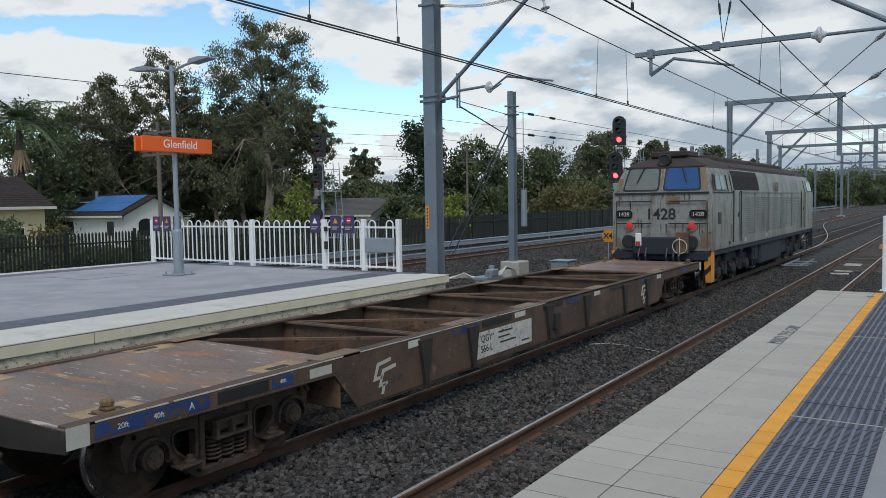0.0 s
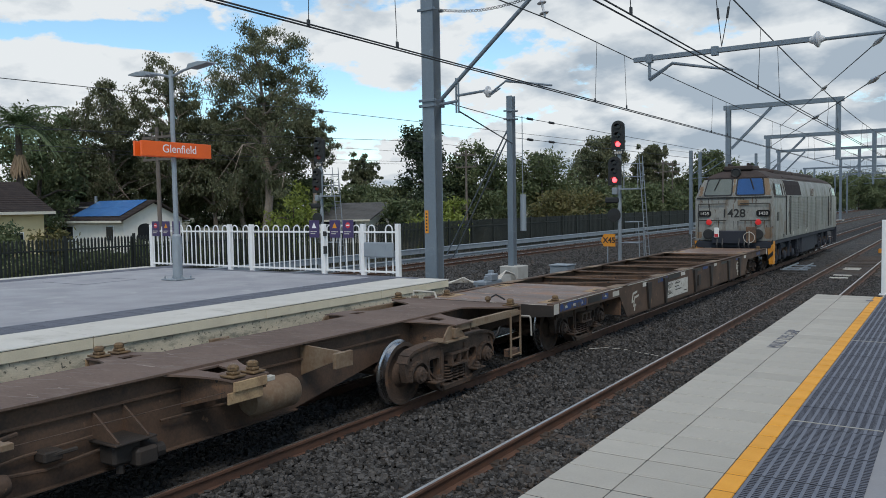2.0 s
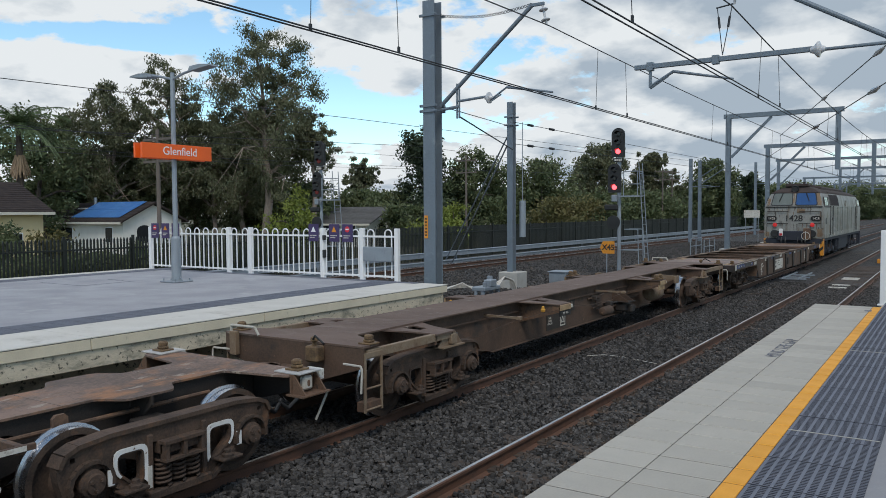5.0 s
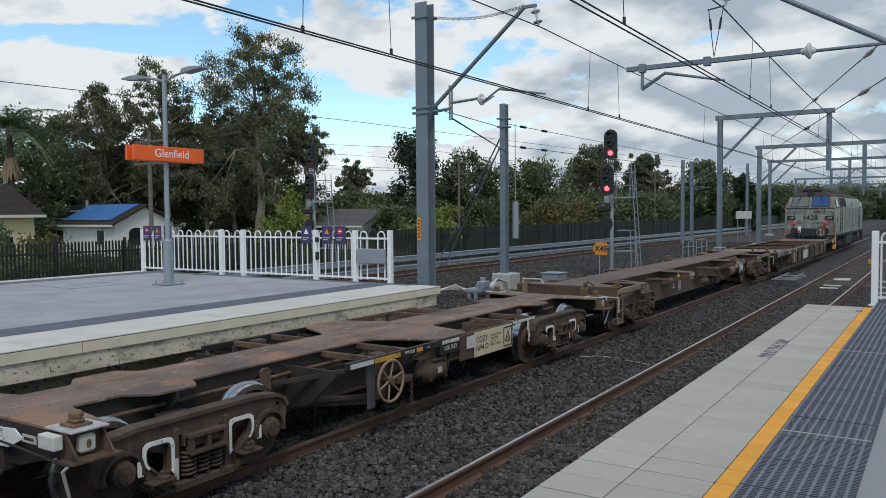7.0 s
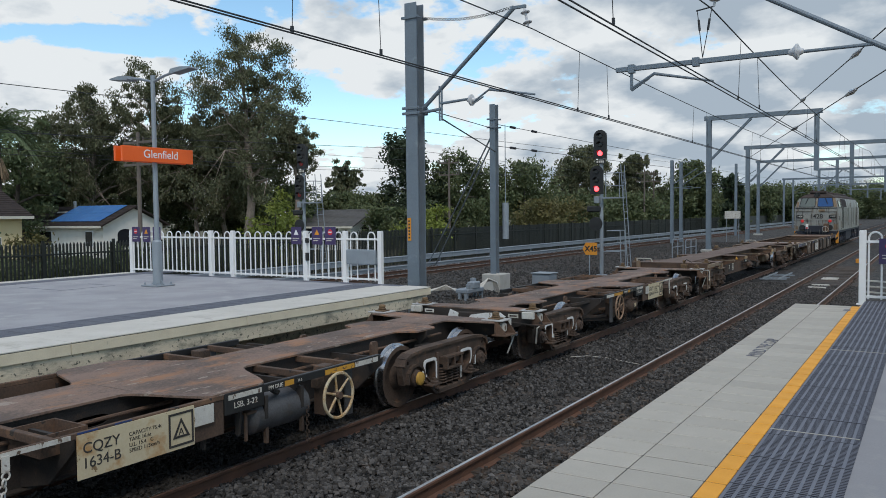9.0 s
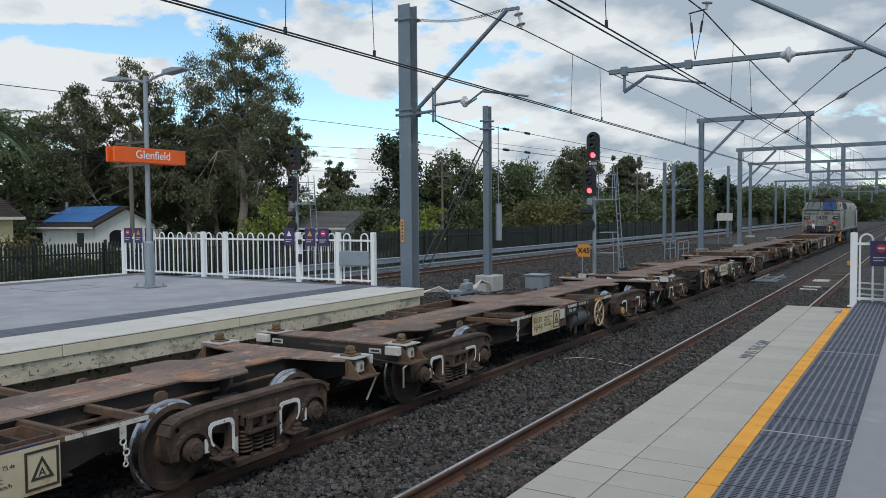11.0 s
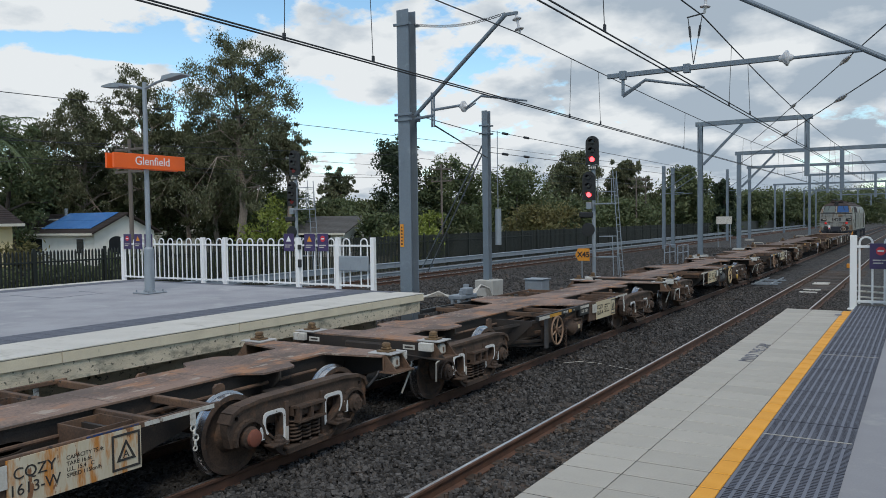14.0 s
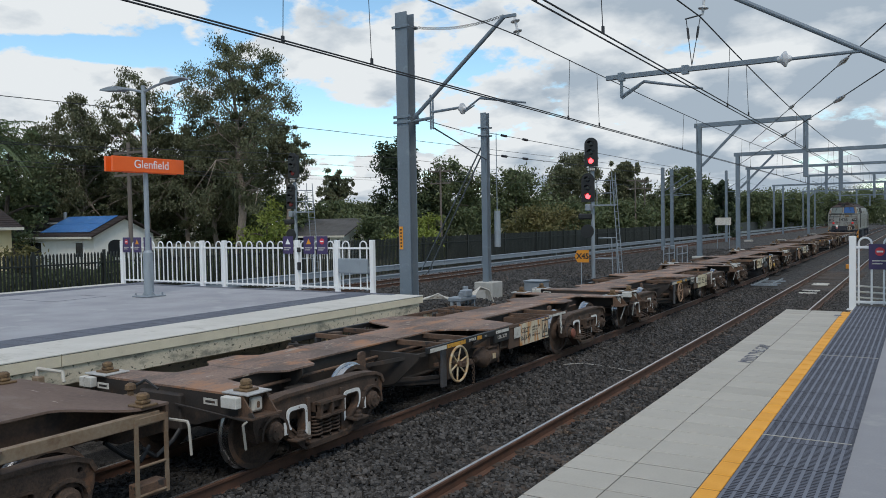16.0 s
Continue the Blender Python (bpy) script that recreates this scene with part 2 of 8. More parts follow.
LOCOROOF = material("sooty_brown_roof", (0.062, 0.043, 0.037), (0.034, 0.026, 0.024), 0.9, 0.0, 2, 30, 0.15, 0.6)
LOCORED = material("dark_maroon_grille", (0.02, 0.012, 0.014), (0.013, 0.01, 0.011), 0.95, 0.0, 4, 40, 0.2)
PEEL = material("peeled_tan_paint", (0.17, 0.105, 0.06), (0.23, 0.175, 0.12), 0.75, 0.0, 3, 30, 0.15, 0.7, (0.14, 0.085, 0.05), 0.58, 4)
UNDER = material("blue_black_running_gear", (0.013, 0.017, 0.03), (0.024, 0.026, 0.033), 0.8, 0.0, 4, 50, 0.2)
SAFETY = material("safety_yellow", (0.7, 0.28, 0.02), (0.55, 0.21, 0.02), 0.6, 0.0, 4, 40, 0.1)
PALEGLASS = material("dusty_windscreen", (0.17, 0.19, 0.17), (0.11, 0.125, 0.115), 0.2, 0.0, 2, 30, 0.02)
BLUEGLASS = material("blue_windscreen_pane", (0.022, 0.085, 0.24), (0.014, 0.06, 0.18), 0.3, 0.0, 2, 30, 0.02)
REDLAMP = glow("red_tail_lamp", (0.5, 0.02, 0.02), 0.3)
REDSIG = glow("red_signal_lamp", (1.0, 0.05, 0.06), 6.0)
TIMBER = material("grey_weathered_timber", (0.17, 0.14, 0.12), (0.1, 0.085, 0.075), 0.85, 0.0, 4, 40, 0.3, stretch=(1, 1, 0.1))
BARK = material("pale_gum_bark", (0.3, 0.245, 0.2), (0.15, 0.12, 0.1), 0.9, 0.0, 1.5, 14, 0.4, 0.7, stretch=(1, 1, 0.3))
DARKBARK = material("dark_bark", (0.09, 0.07, 0.055), (0.05, 0.04, 0.035), 0.9, 0.0, 2, 14, 0.4, 0.7, stretch=(1, 1, 0.3))
LEAF_GUM = leaf_material("gum_leaves", (0.098, 0.112, 0.056), (0.15, 0.152, 0.084))
LEAF_DARK = leaf_material("dark_conifer_leaves", (0.035, 0.055, 0.028), (0.05, 0.07, 0.036))
LEAF_BUSH = leaf_material("bright_bush_leaves", (0.16, 0.2, 0.03), (0.21, 0.24, 0.05))
LEAF_OLIVE = leaf_material("olive_brown_leaves", (0.17, 0.145, 0.055), (0.12, 0.12, 0.045))
FENCEBLACK = material("black_picket_steel", (0.014, 0.017, 0.015), (0.022, 0.025, 0.022), 0.5, 0.2, 3, 40, 0.03)
RENDER = material("white_rendered_wall", (0.74, 0.72, 0.67), (0.64, 0.62, 0.57), 0.85, 0.0, 1.5, 40, 0.15)
CREAMWALL = material("cream_brick_wall", (0.7, 0.58, 0.34), (0.62, 0.5, 0.29), 0.85, 0.0, 2, 40, 0.2)
ROOFTILE = material("brown_roof_tiles", (0.036, 0.024, 0.02), (0.02, 0.014, 0.013), 0.95, 0.0, 2, 12, 0.4, 0.7, stretch=(1, 1, 3))
# base colour brightened to hold the reflected blue sky
SOLAR = material("sky_painted_solar_cells", (0.08, 0.22, 0.5), (0.06, 0.17, 0.42), 0.2, 0.0, 1, 20, 0)
DARKGLASS = material("dark_window_glass", (0.015, 0.017, 0.02), (0.02, 0.022, 0.026), 0.08, 0.0, 1, 10, 0)
GUTTER = material("pale_gutter", (0.6, 0.58, 0.5), (0.55, 0.52, 0.45), 0.5, bump=0)
CONC = material("pale_concrete", (0.42, 0.41, 0.38), (0.34, 0.33, 0.3), 0.85, 0.0, 4, 50, 0.2)
PORCELAIN = material("grey_porcelain", (0.55, 0.56, 0.57), (0.5, 0.5, 0.52), 0.2, bump=0)
# oily ballast, with the shade under the train put into its colour
OIL_SHADE = material("oily_shade_dark_ballast", (0.022, 0.019, 0.017), (0.005, 0.005, 0.005), 0.9, 0.0, 20, 60, 1.0, 1.0, depth=0.05)
DUSTY = material("dusty_brown_steel", (0.112, 0.066, 0.042), (0.055, 0.036, 0.026), 0.85, 0.0, 1.8, 40, 0.2, 0.7, (0.04, 0.031, 0.026), 0.6, 2.2, chips=(0.17, 0.1, 0.06), chips_at=0.66, chips_scale=5)
MAUVE = material("scuffed_mauve_brown_deck", (0.15, 0.098, 0.074), (0.098, 0.063, 0.048), 0.75, 0.0, 1.5, 40, 0.2, 0.7, (0.17, 0.125, 0.1), 0.6, 4, stretch=(0.4, 1, 1), chips=(0.3, 0.245, 0.205), chips_at=0.66, chips_scale=9, chips_stretch=(0.25, 1.8, 1))
FLATDECK = material("flaking_flat_deck", (0.21, 0.14, 0.108), (0.1, 0.071, 0.057), 0.5, 0.0, 1.0, 40, 0.2, 0.85, (0.28, 0.13, 0.058), 0.555, 2.0, stretch=(0.5, 1.4, 1), chips=(0.44, 0.37, 0.3), chips_at=0.62, chips_scale=9, chips_stretch=(0.3, 1.5, 1))
DIMRED = glow("dim_red_signal_lamp", (0.2, 0.012, 0.012), 0.08)
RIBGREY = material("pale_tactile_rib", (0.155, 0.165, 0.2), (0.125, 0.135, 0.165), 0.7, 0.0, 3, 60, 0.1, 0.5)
# lighter copy of the coping: glancing light put into its colour
GLANCE_COPE = material("glancing_light_coping", (0.6, 0.575, 0.525), (0.51, 0.485, 0.435), 0.75, 0.0, 2, 60, 0.12, 0.5, (0.42, 0.4, 0.35), 0.61, 3, rand=0.05, chips=(0.25, 0.23, 0.19), chips_at=0.7, chips_scale=7)
# near-black sleeper colour stands in for shade under the wagons
SHADE_SLEEPER = material("shade_dark_sleeper", (0.02, 0.016, 0.013), (0.01, 0.009, 0.008), 0.9, 0.0, 5, 60, 0.3, 0.6, rand=0.2)
JOINT = material("dark_joint_bed", (0.045, 0.043, 0.04), (0.03, 0.029, 0.027), 0.95, bump=0)
EMBLEM = material("pale_emblem_paint", (0.5, 0.47, 0.41), (0.4, 0.37, 0.32), 0.6, 0.0, 8, 60, 0.1)
PAVE_R = material("grey_concrete_paving", (0.27, 0.268, 0.28), (0.23, 0.228, 0.24), 0.85, 0.0, 1.4, 80, 0.15, 0.6, (0.31, 0.305, 0.3), 0.6, 1.6)
FACECREAM = material("cream_concrete_slab_edge", (0.7, 0.615, 0.46), (0.58, 0.505, 0.375), 0.85, 0.0, 2.5, 60, 0.2, 0.5, (0.34, 0.31, 0.24), 0.64, 5, chips=(0.2, 0.18, 0.14), chips_at=0.72, chips_scale=9)
STREAKED = material("rust_streaked_cream_panel", (0.6, 0.54, 0.42), (0.52, 0.44, 0.3), 0.6, 0.0, 4, 50, 0.1, 0.5, (0.5, 0.2, 0.04), 0.52, 5, stretch=(1, 1.6, 0.35), chips=(0.24, 0.11, 0.05), chips_at=0.63, chips_scale=10, chips_stretch=(1, 1.5, 0.5))
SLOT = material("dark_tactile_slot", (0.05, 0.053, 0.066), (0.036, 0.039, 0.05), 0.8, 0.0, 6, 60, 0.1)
ROOFGREY = material("grey_roof_sheet", (0.1, 0.095, 0.09), (0.07, 0.068, 0.066), 0.7, 0.0, 2, 12, 0.3, 0.6)
BRUSHED = material("brushed_white_paint", (0.75, 0.75, 0.73), (0.62, 0.61, 0.58), 0.6, 0.0, 8, 60, 0.1, 0.6, chips=(0.16, 0.11, 0.08), chips_at=0.63, chips_scale=16)
TANKGREY = material("grimy_grey_tank", (0.085, 0.085, 0.09), (0.045, 0.043, 0.043), 0.55, 0.0, 3, 50, 0.15, 0.7, (0.07, 0.05, 0.036), 0.6, 4)
LOCKRUST = material("golden_brown_lock", (0.2, 0.125, 0.06), (0.1, 0.062, 0.035), 0.65, 0.2, 9, 60, 0.3, 0.8)
TAN = material("bare_tan_steel", (0.42, 0.29, 0.16), (0.25, 0.16, 0.09), 0.75, 0.0, 5, 50, 0.2, 0.8, (0.12, 0.078, 0.05), 0.64, 7)
# stone colour darkened to carry the shade under the train
SHADE_STONE = material("shade_dark_stone", (0.032, 0.029, 0.026), (0.012, 0.011, 0.01), 0.85, 0.0, 12, 90, 0.3, 0.6, rand=0.5)
SCUFF = material("pale_scuffed_steel", (0.2, 0.155, 0.13), (0.15, 0.115, 0.095), 0.7, 0.0, 4, 60, 0.1)

# ---- mesh helpers ----
def box(bm, x0, x1, y0, y1, z0, z1, bevel=0.0):
    made = bmesh.ops.create_cube(bm, size=1.0)["verts"]
    for v in made:
        v.co = Vector((x0 + (v.co.x + 0.5) * (x1 - x0), y0 + (v.co.y + 0.5) * (y1 - y0), z0 + (v.co.z + 0.5) * (z1 - z0)))
    if bevel:
        edges = list({e for v in made for e in v.link_edges})
        bmesh.ops.bevel(bm, geom=edges, offset=bevel, segments=1, affect="EDGES")


def tube(bm, a, b, r, r2=None, seg=10, cap=True):
    a, b = Vector(a), Vector(b)
    d = b - a
    m = Matrix.Translation((a + b) / 2) @ d.to_track_quat("Z", "Y").to_matrix().to_4x4()
    bmesh.ops.create_cone(bm, cap_ends=cap, segments=seg, radius1=r, radius2=r if r2 is None else r2, depth=d.length, matrix=m)


def bar(bm, a, b, w, h):
    """A rectangular bar from a to b, w across and h high."""
    a, b = Vector(a), Vector(b)
    d = b - a
    q = d.to_track_quat("Y", "Z").to_matrix().to_4x4()
    m = Matrix.Translation((a + b) / 2) @ q @ Matrix.Diagonal((w, d.length, h, 1))
    bmesh.ops.create_cube(bm, size=1.0, matrix=m)


def prism(bm, outline, axis, lo, hi):
    """Extrudes a 2D outline along an axis: x takes (y, z), y takes (x, z), z takes (x, y)."""
    def at(p, c):
        return {"x": (c, p[0], p[1]), "y": (p[0], c, p[1]), "z": (p[0], p[1], c)}[axis]
    low = [bm.verts.new(at(p, lo)) for p in outline]
    high = [bm.verts.new(at(p, hi)) for p in outline]
    k = len(outline)
    bm.faces.new(low), bm.faces.new(high[::-1])
    for i in range(k):
        bm.faces.new((low[i], high[i], high[(i + 1) % k], low[(i + 1) % k]))
    bmesh.ops.recalc_face_normals(bm, faces=bm.faces[:])


def ring(bm, centre, axis, r, thick, seg=28, side=6):
    """A torus about an axis direction."""
    q = Vector(axis).to_track_quat("Z", "Y").to_matrix().to_4x4()
    m = Matrix.Translation(centre) @ q
    rows = []
    for i in range(seg):
        a = math.tau * i / seg
        rows.append([bm.verts.new(m @ Vector(((r + thick * math.cos(b)) * math.cos(a), (r + thick * math.cos(b)) * math.sin(a), thick * math.sin(b))))
                     for b in (math.tau * j / side for j in range(side))])
    for i in range(seg):
        for j in range(side):
            bm.faces.new((rows[i][j], rows[(i + 1) % seg][j], rows[(i + 1) % seg][(j + 1) % side], rows[i][(j + 1) % side]))


def lathe(bm, profile, axis="x", at=(0, 0, 0), seg=28):
    """Turns a profile of (along, radius) about an axis."""
    rows = []
    for s, r in profile:
        row = []
        for i in range(seg):
            a = math.tau * i / seg
            c, d = r * math.cos(a), r * math.sin(a)
            p = {"x": (s, c, d), "y": (c, s, d), "z": (c, d, s)}[axis]
            row.append(bm.verts.new(Vector(p) + Vector(at)))
        rows.append(row)
    for p, q in zip(rows, rows[1:]):
        for i in range(seg):
            bm.faces.new((p[i], p[(i + 1) % seg], q[(i + 1) % seg], q[i]))
    bm.faces.new(rows[0]), bm.faces.new(rows[-1])
    bmesh.ops.recalc_face_normals(bm, faces=bm.faces[:])


def mesh_of(name, bm, mats, smooth=False):
    me = bpy.data.meshes.new(name)
    bm.to_mesh(me)
    bm.free()
    for m in mats if isinstance(mats, (list, tuple)) else (mats,):
        me.materials.append(m)
    if smooth:
        me.shade_smooth()
        me.set_sharp_from_angle(angle=radians(40))
    return me


def part(name, bm, mat, parent=None, label="", smooth=False):
    """Links a bmesh as one mesh object under a thing or a part."""
    ob = new(name, mesh_of(name, bm, mat, smooth))
    ob.parent = parent
    if label:
        tagged(ob, label)
    return ob


def thing(name, label, category, group="", m=None, kind=""):
    ob = new(name)
    tagged(ob, label, category, group, kind)
    if m is not None:
        ob.matrix_basis = m
    return ob


def lettering(name, text, size, mat, parent, m, label="", depth=0.002, align="CENTER", bold=0.0):
    """Words in the built-in font, turned into a mesh."""
    cu = bpy.data.curves.new(name, "FONT")
    cu.body, cu.size, cu.extrude, cu.align_x, cu.align_y = text, size, depth, align, "CENTER"
    cu.offset = bold
    tmp = bpy.data.objects.new(name, cu)
    me = bpy.data.meshes.new_from_object(tmp)
    bpy.data.objects.remove(tmp)
    me.materials.clear()
    me.materials.append(mat)
    ob = new(name, me)
    ob.parent, ob.matrix_basis = parent, m
    if label:
        tagged(ob, label)
    return ob


def strip(name, x0, x1, y0, y1, z0, z1, mat, parent, bevel=0.0, label=""):
    bm = bmesh.new()
    box(bm, x0, x1, y0, y1, z0, z1, bevel)
    return part(name, bm, mat, parent, label)


def sweep(name, points, r, mat, parent=None, label="", seg=6):
    """A wire or pipe along points."""
    bm = bmesh.new()
    for a, b in zip(points, points[1:]):
        tube(bm, a, b, r, seg=seg)
    return part(name, bm, mat, parent, label, True)


# faces that look along +x (towards the near platform), and along -y (towards the camera)
EAST = pose(0, 0, 0, 90, 0, 90)
SOUTH = pose(0, 0, 0, 90, 0, 0)


def east(x, y, z):
    return Matrix.Translation((x, y, z)) @ EAST


def south(x, y, z):
    return Matrix.Translation((x, y, z)) @ SOUTH

# ---- ground, tracks, platforms ----
NEAR_TRACK, TRAIN_TRACK, FAR_TRACKS = -3.53, -7.14, (-21.15, -34.0)
PLAT_R, PLAT_L = 1.10, 1.13


def build_ground():
    bm = bmesh.new()
    xs = [-900, -300, -120, -60, -27, -18.5, -14, -10, 0.5, 12, 40, 200, 900]
    ys = [-300, -60, -20, 0, 15, 30, 60, 120, 250, 600, 1800]
    grid = [[bm.verts.new((x, y, -0.55 if -27 <= x <= 12 else -0.6)) for x in xs] for y in ys]
    for a, b in zip(grid, grid[1:]):
        for i in range(len(xs) - 1):
            bm.faces.new((a[i], a[i + 1], b[i + 1], b[i]))
    tagged(part("ground", bm, EARTH), "dry grassy ground reaching the horizon", "ground", kind="structure")
    # ballast sheets under the tracks
    for lo, hi, top in ((-26.0, -1.6, -0.17),):
        bm = bmesh.new()
        outline = [(lo - 0.6, -0.6), (lo, top), (hi, top), (hi + 0.6, -0.6)]
        prism(bm, outline, "y", -30, 420)
        tagged(part("ballast_bed", bm, BED), "dark grey crushed stone track bed", "ballast", kind="structure")
    # dark sheet along the train's track: oil plus painted shade
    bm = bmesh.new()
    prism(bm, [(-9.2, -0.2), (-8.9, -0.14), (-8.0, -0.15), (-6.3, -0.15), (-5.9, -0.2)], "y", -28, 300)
    tagged(part("shade_dark_bed", bm, OIL_SHADE), "oily ballast, its colour darkened for the train's shade", "ballast", kind="structure")


def rail_mesh(length):
    """Rail section with foot, web and head; the head's crown is bright."""
    bm = bmesh.new()
    half = [(0.07, -0.17), (0.07, -0.157), (0.012, -0.14), (0.009, -0.05), (0.035, -0.035), (0.035, -0.008), (0.02, 0.0)]
    outline = half + [(-x, z) for x, z in half[::-1]]
    prism(bm, outline, "y", 0, length)
    me = mesh_of("rail", bm, [RAILSIDE, RAILTOP])
    for p in me.polygons:
        p.material_index = 1 if p.normal.z > 0.98 and p.center.z > -0.01 else 0
    return me


def build_tracks():
    me = rail_mesh(440)
    for track, lift in ((NEAR_TRACK, 0), (TRAIN_TRACK, 0), (FAR_TRACKS[0], 0.0)):
        for s in (-0.7525, 0.7525):
            ob = new("rail", me)
            ob.location = (track + s, -28, lift)
            tagged(ob, "rusty steel rail with a worn bright head", "rail", "rails", "structure")
    # a turnout leads off to the houses' side beyond the signal
    for s in (-0.7525, 0.7525):
        pts = [(TRAIN_TRACK + s - 5.2 * (lambda t: t * t * (3 - 2 * t))(min(1, i / 16)), 44 + i * 3.2) for i in range(40)]
        bm = bmesh.new()
        rows = [[bm.verts.new((x + dx, y, dz)) for dx, dz in ((-0.035, -0.17), (-0.035, -0.008), (-0.02, 0.0), (0.02, 0.0), (0.035, -0.008), (0.035, -0.17))] for x, y in pts]
        for a, b in zip(rows, rows[1:]):
            for i in range(5):
                bm.faces.new((a[i], b[i], b[i + 1], a[i + 1]))
        bmesh.ops.recalc_face_normals(bm, faces=bm.faces[:])
        turnout = mesh_of("rail", bm, [RAILSIDE, RAILTOP])
        for p in turnout.polygons:
            p.material_index = 1 if abs(p.normal.z) > 0.98 else 0
        tagged(new("rail", turnout), "curved turnout rail leaving the running line", "rail", "rails", "structure")
    # sleepers: one timber mesh, placed along each track
    bm = bmesh.new()
    box(bm, -1.25, 1.25, -0.12, 0.12, -0.38, -0.155, 0.012)
    for s in (-0.7525, 0.7525):
        box(bm, s - 0.17, s + 0.17, -0.09, 0.09, -0.155, -0.14)
        for k in (-0.11, 0.11):
            tube(bm, (s + k, 0.04, -0.15), (s + k, 0.04, -0.1), 0.022, seg=6)
            tube(bm, (s + k, -0.04, -0.15), (s + k, -0.04, -0.1), 0.022, seg=6)
    me = mesh_of("sleeper", bm, SLEEPER)
    # the train's track gets sleepers coloured dark for the shade there
    shaded = me.copy()
    shaded.materials[0] = SHADE_SLEEPER
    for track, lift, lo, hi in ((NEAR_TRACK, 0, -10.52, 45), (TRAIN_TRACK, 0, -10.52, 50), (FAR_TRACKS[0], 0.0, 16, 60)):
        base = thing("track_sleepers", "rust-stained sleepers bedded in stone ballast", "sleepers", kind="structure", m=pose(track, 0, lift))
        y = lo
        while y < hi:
            ob = new("sleeper", shaded if track == TRAIN_TRACK else me)
            ob.parent, ob.location, ob.rotation_euler = base, (random.uniform(-0.03, 0.03), y, random.uniform(-0.012, 0.012)), (0, 0, random.uniform(-0.01, 0.01))
            y += 0.62
    # the stones that lie nearest
    n = 128000
    rng = np.random.default_rng(5)
    y = 3.0 + 30 * rng.random(n) ** 1.7
    x = rng.uniform(-8.3, -1.9, n)
    far = rng.random(n) < 0.32
    x[far] = rng.uniform(-25.0, -9.3, far.sum())
    y[far] = 14.5 + 60 * rng.random(far.sum()) ** 1.3
    size = rng.uniform(0.012, 0.033, n)
    size[far] = rng.uniform(0.02, 0.05, far.sum())
    dx = np.minimum.reduce([abs(x - (t + s)) for t in (NEAR_TRACK, TRAIN_TRACK) for s in (-0.7525, 0.7525)])
    keep = dx > 0.1
    mid = (x > -4.9) & (x < -2.2)
    on_sleeper = mid & (abs((y - 2.5 + 0.31) % 0.62 - 0.31) < 0.12)
    keep &= ~(on_sleeper & (rng.random(n) < 0.35))
    x, y, size = x[keep], y[keep], size[keep]
    n = len(x)
    z = np.where((x < -5.9) & (x > -9), -0.145, -0.17) + size * 0.35 + rng.uniform(0, 0.02, n)
    z += np.where((x < -4.75) & (x > -5.9), 0.035 * np.sin((x + 5.9) * 2.7), 0)
    # a cube's corners, each pushed about
    c = np.array([[i, j, k] for i in (-1, 1) for j in (-1, 1) for k in (-1, 1)], float)
    v = c[None] * rng.uniform(0.45, 1.05, (n, 8, 3)) * size[:, None, None] * rng.uniform(0.6, 1.25, (n, 1, 3))
    a = rng.uniform(0, math.tau, n)
    t = rng.normal(0, 0.5, n)
    ca, sa, ct, st = np.cos(a), np.sin(a), np.cos(t), np.sin(t)
    vx, vy, vz = v[..., 0], v[..., 1], v[..., 2]
    vy, vz = vy * ct[:, None] - vz * st[:, None], vy * st[:, None] + vz * ct[:, None]
    vx, vy = vx * ca[:, None] - vy * sa[:, None], vx * sa[:, None] + vy * ca[:, None]
    co = np.stack([vx + x[:, None], vy + y[:, None], vz + z[:, None]], -1).reshape(-1, 3)
    q = np.array([[0, 1, 3, 2], [4, 6, 7, 5], [0, 4, 5, 1], [2, 3, 7, 6], [0, 2, 6, 4], [1, 5, 7, 3]])
    faces = (np.arange(n)[:, None, None] * 8 + q[None]).reshape(-1, 4)
    me = bpy.data.meshes.new("ballast_stones")
    me.from_pydata(co.tolist(), [], faces.tolist())
    me.materials.append(STONE)
    # stones under the train take the colour darkened for shade
    me.materials.append(SHADE_STONE)
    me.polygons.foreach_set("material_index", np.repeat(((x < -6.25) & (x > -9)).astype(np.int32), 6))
    tagged(new("ballast_stones", me), "loose dark grey crushed stone between the rails", "ballast", kind="stuff")


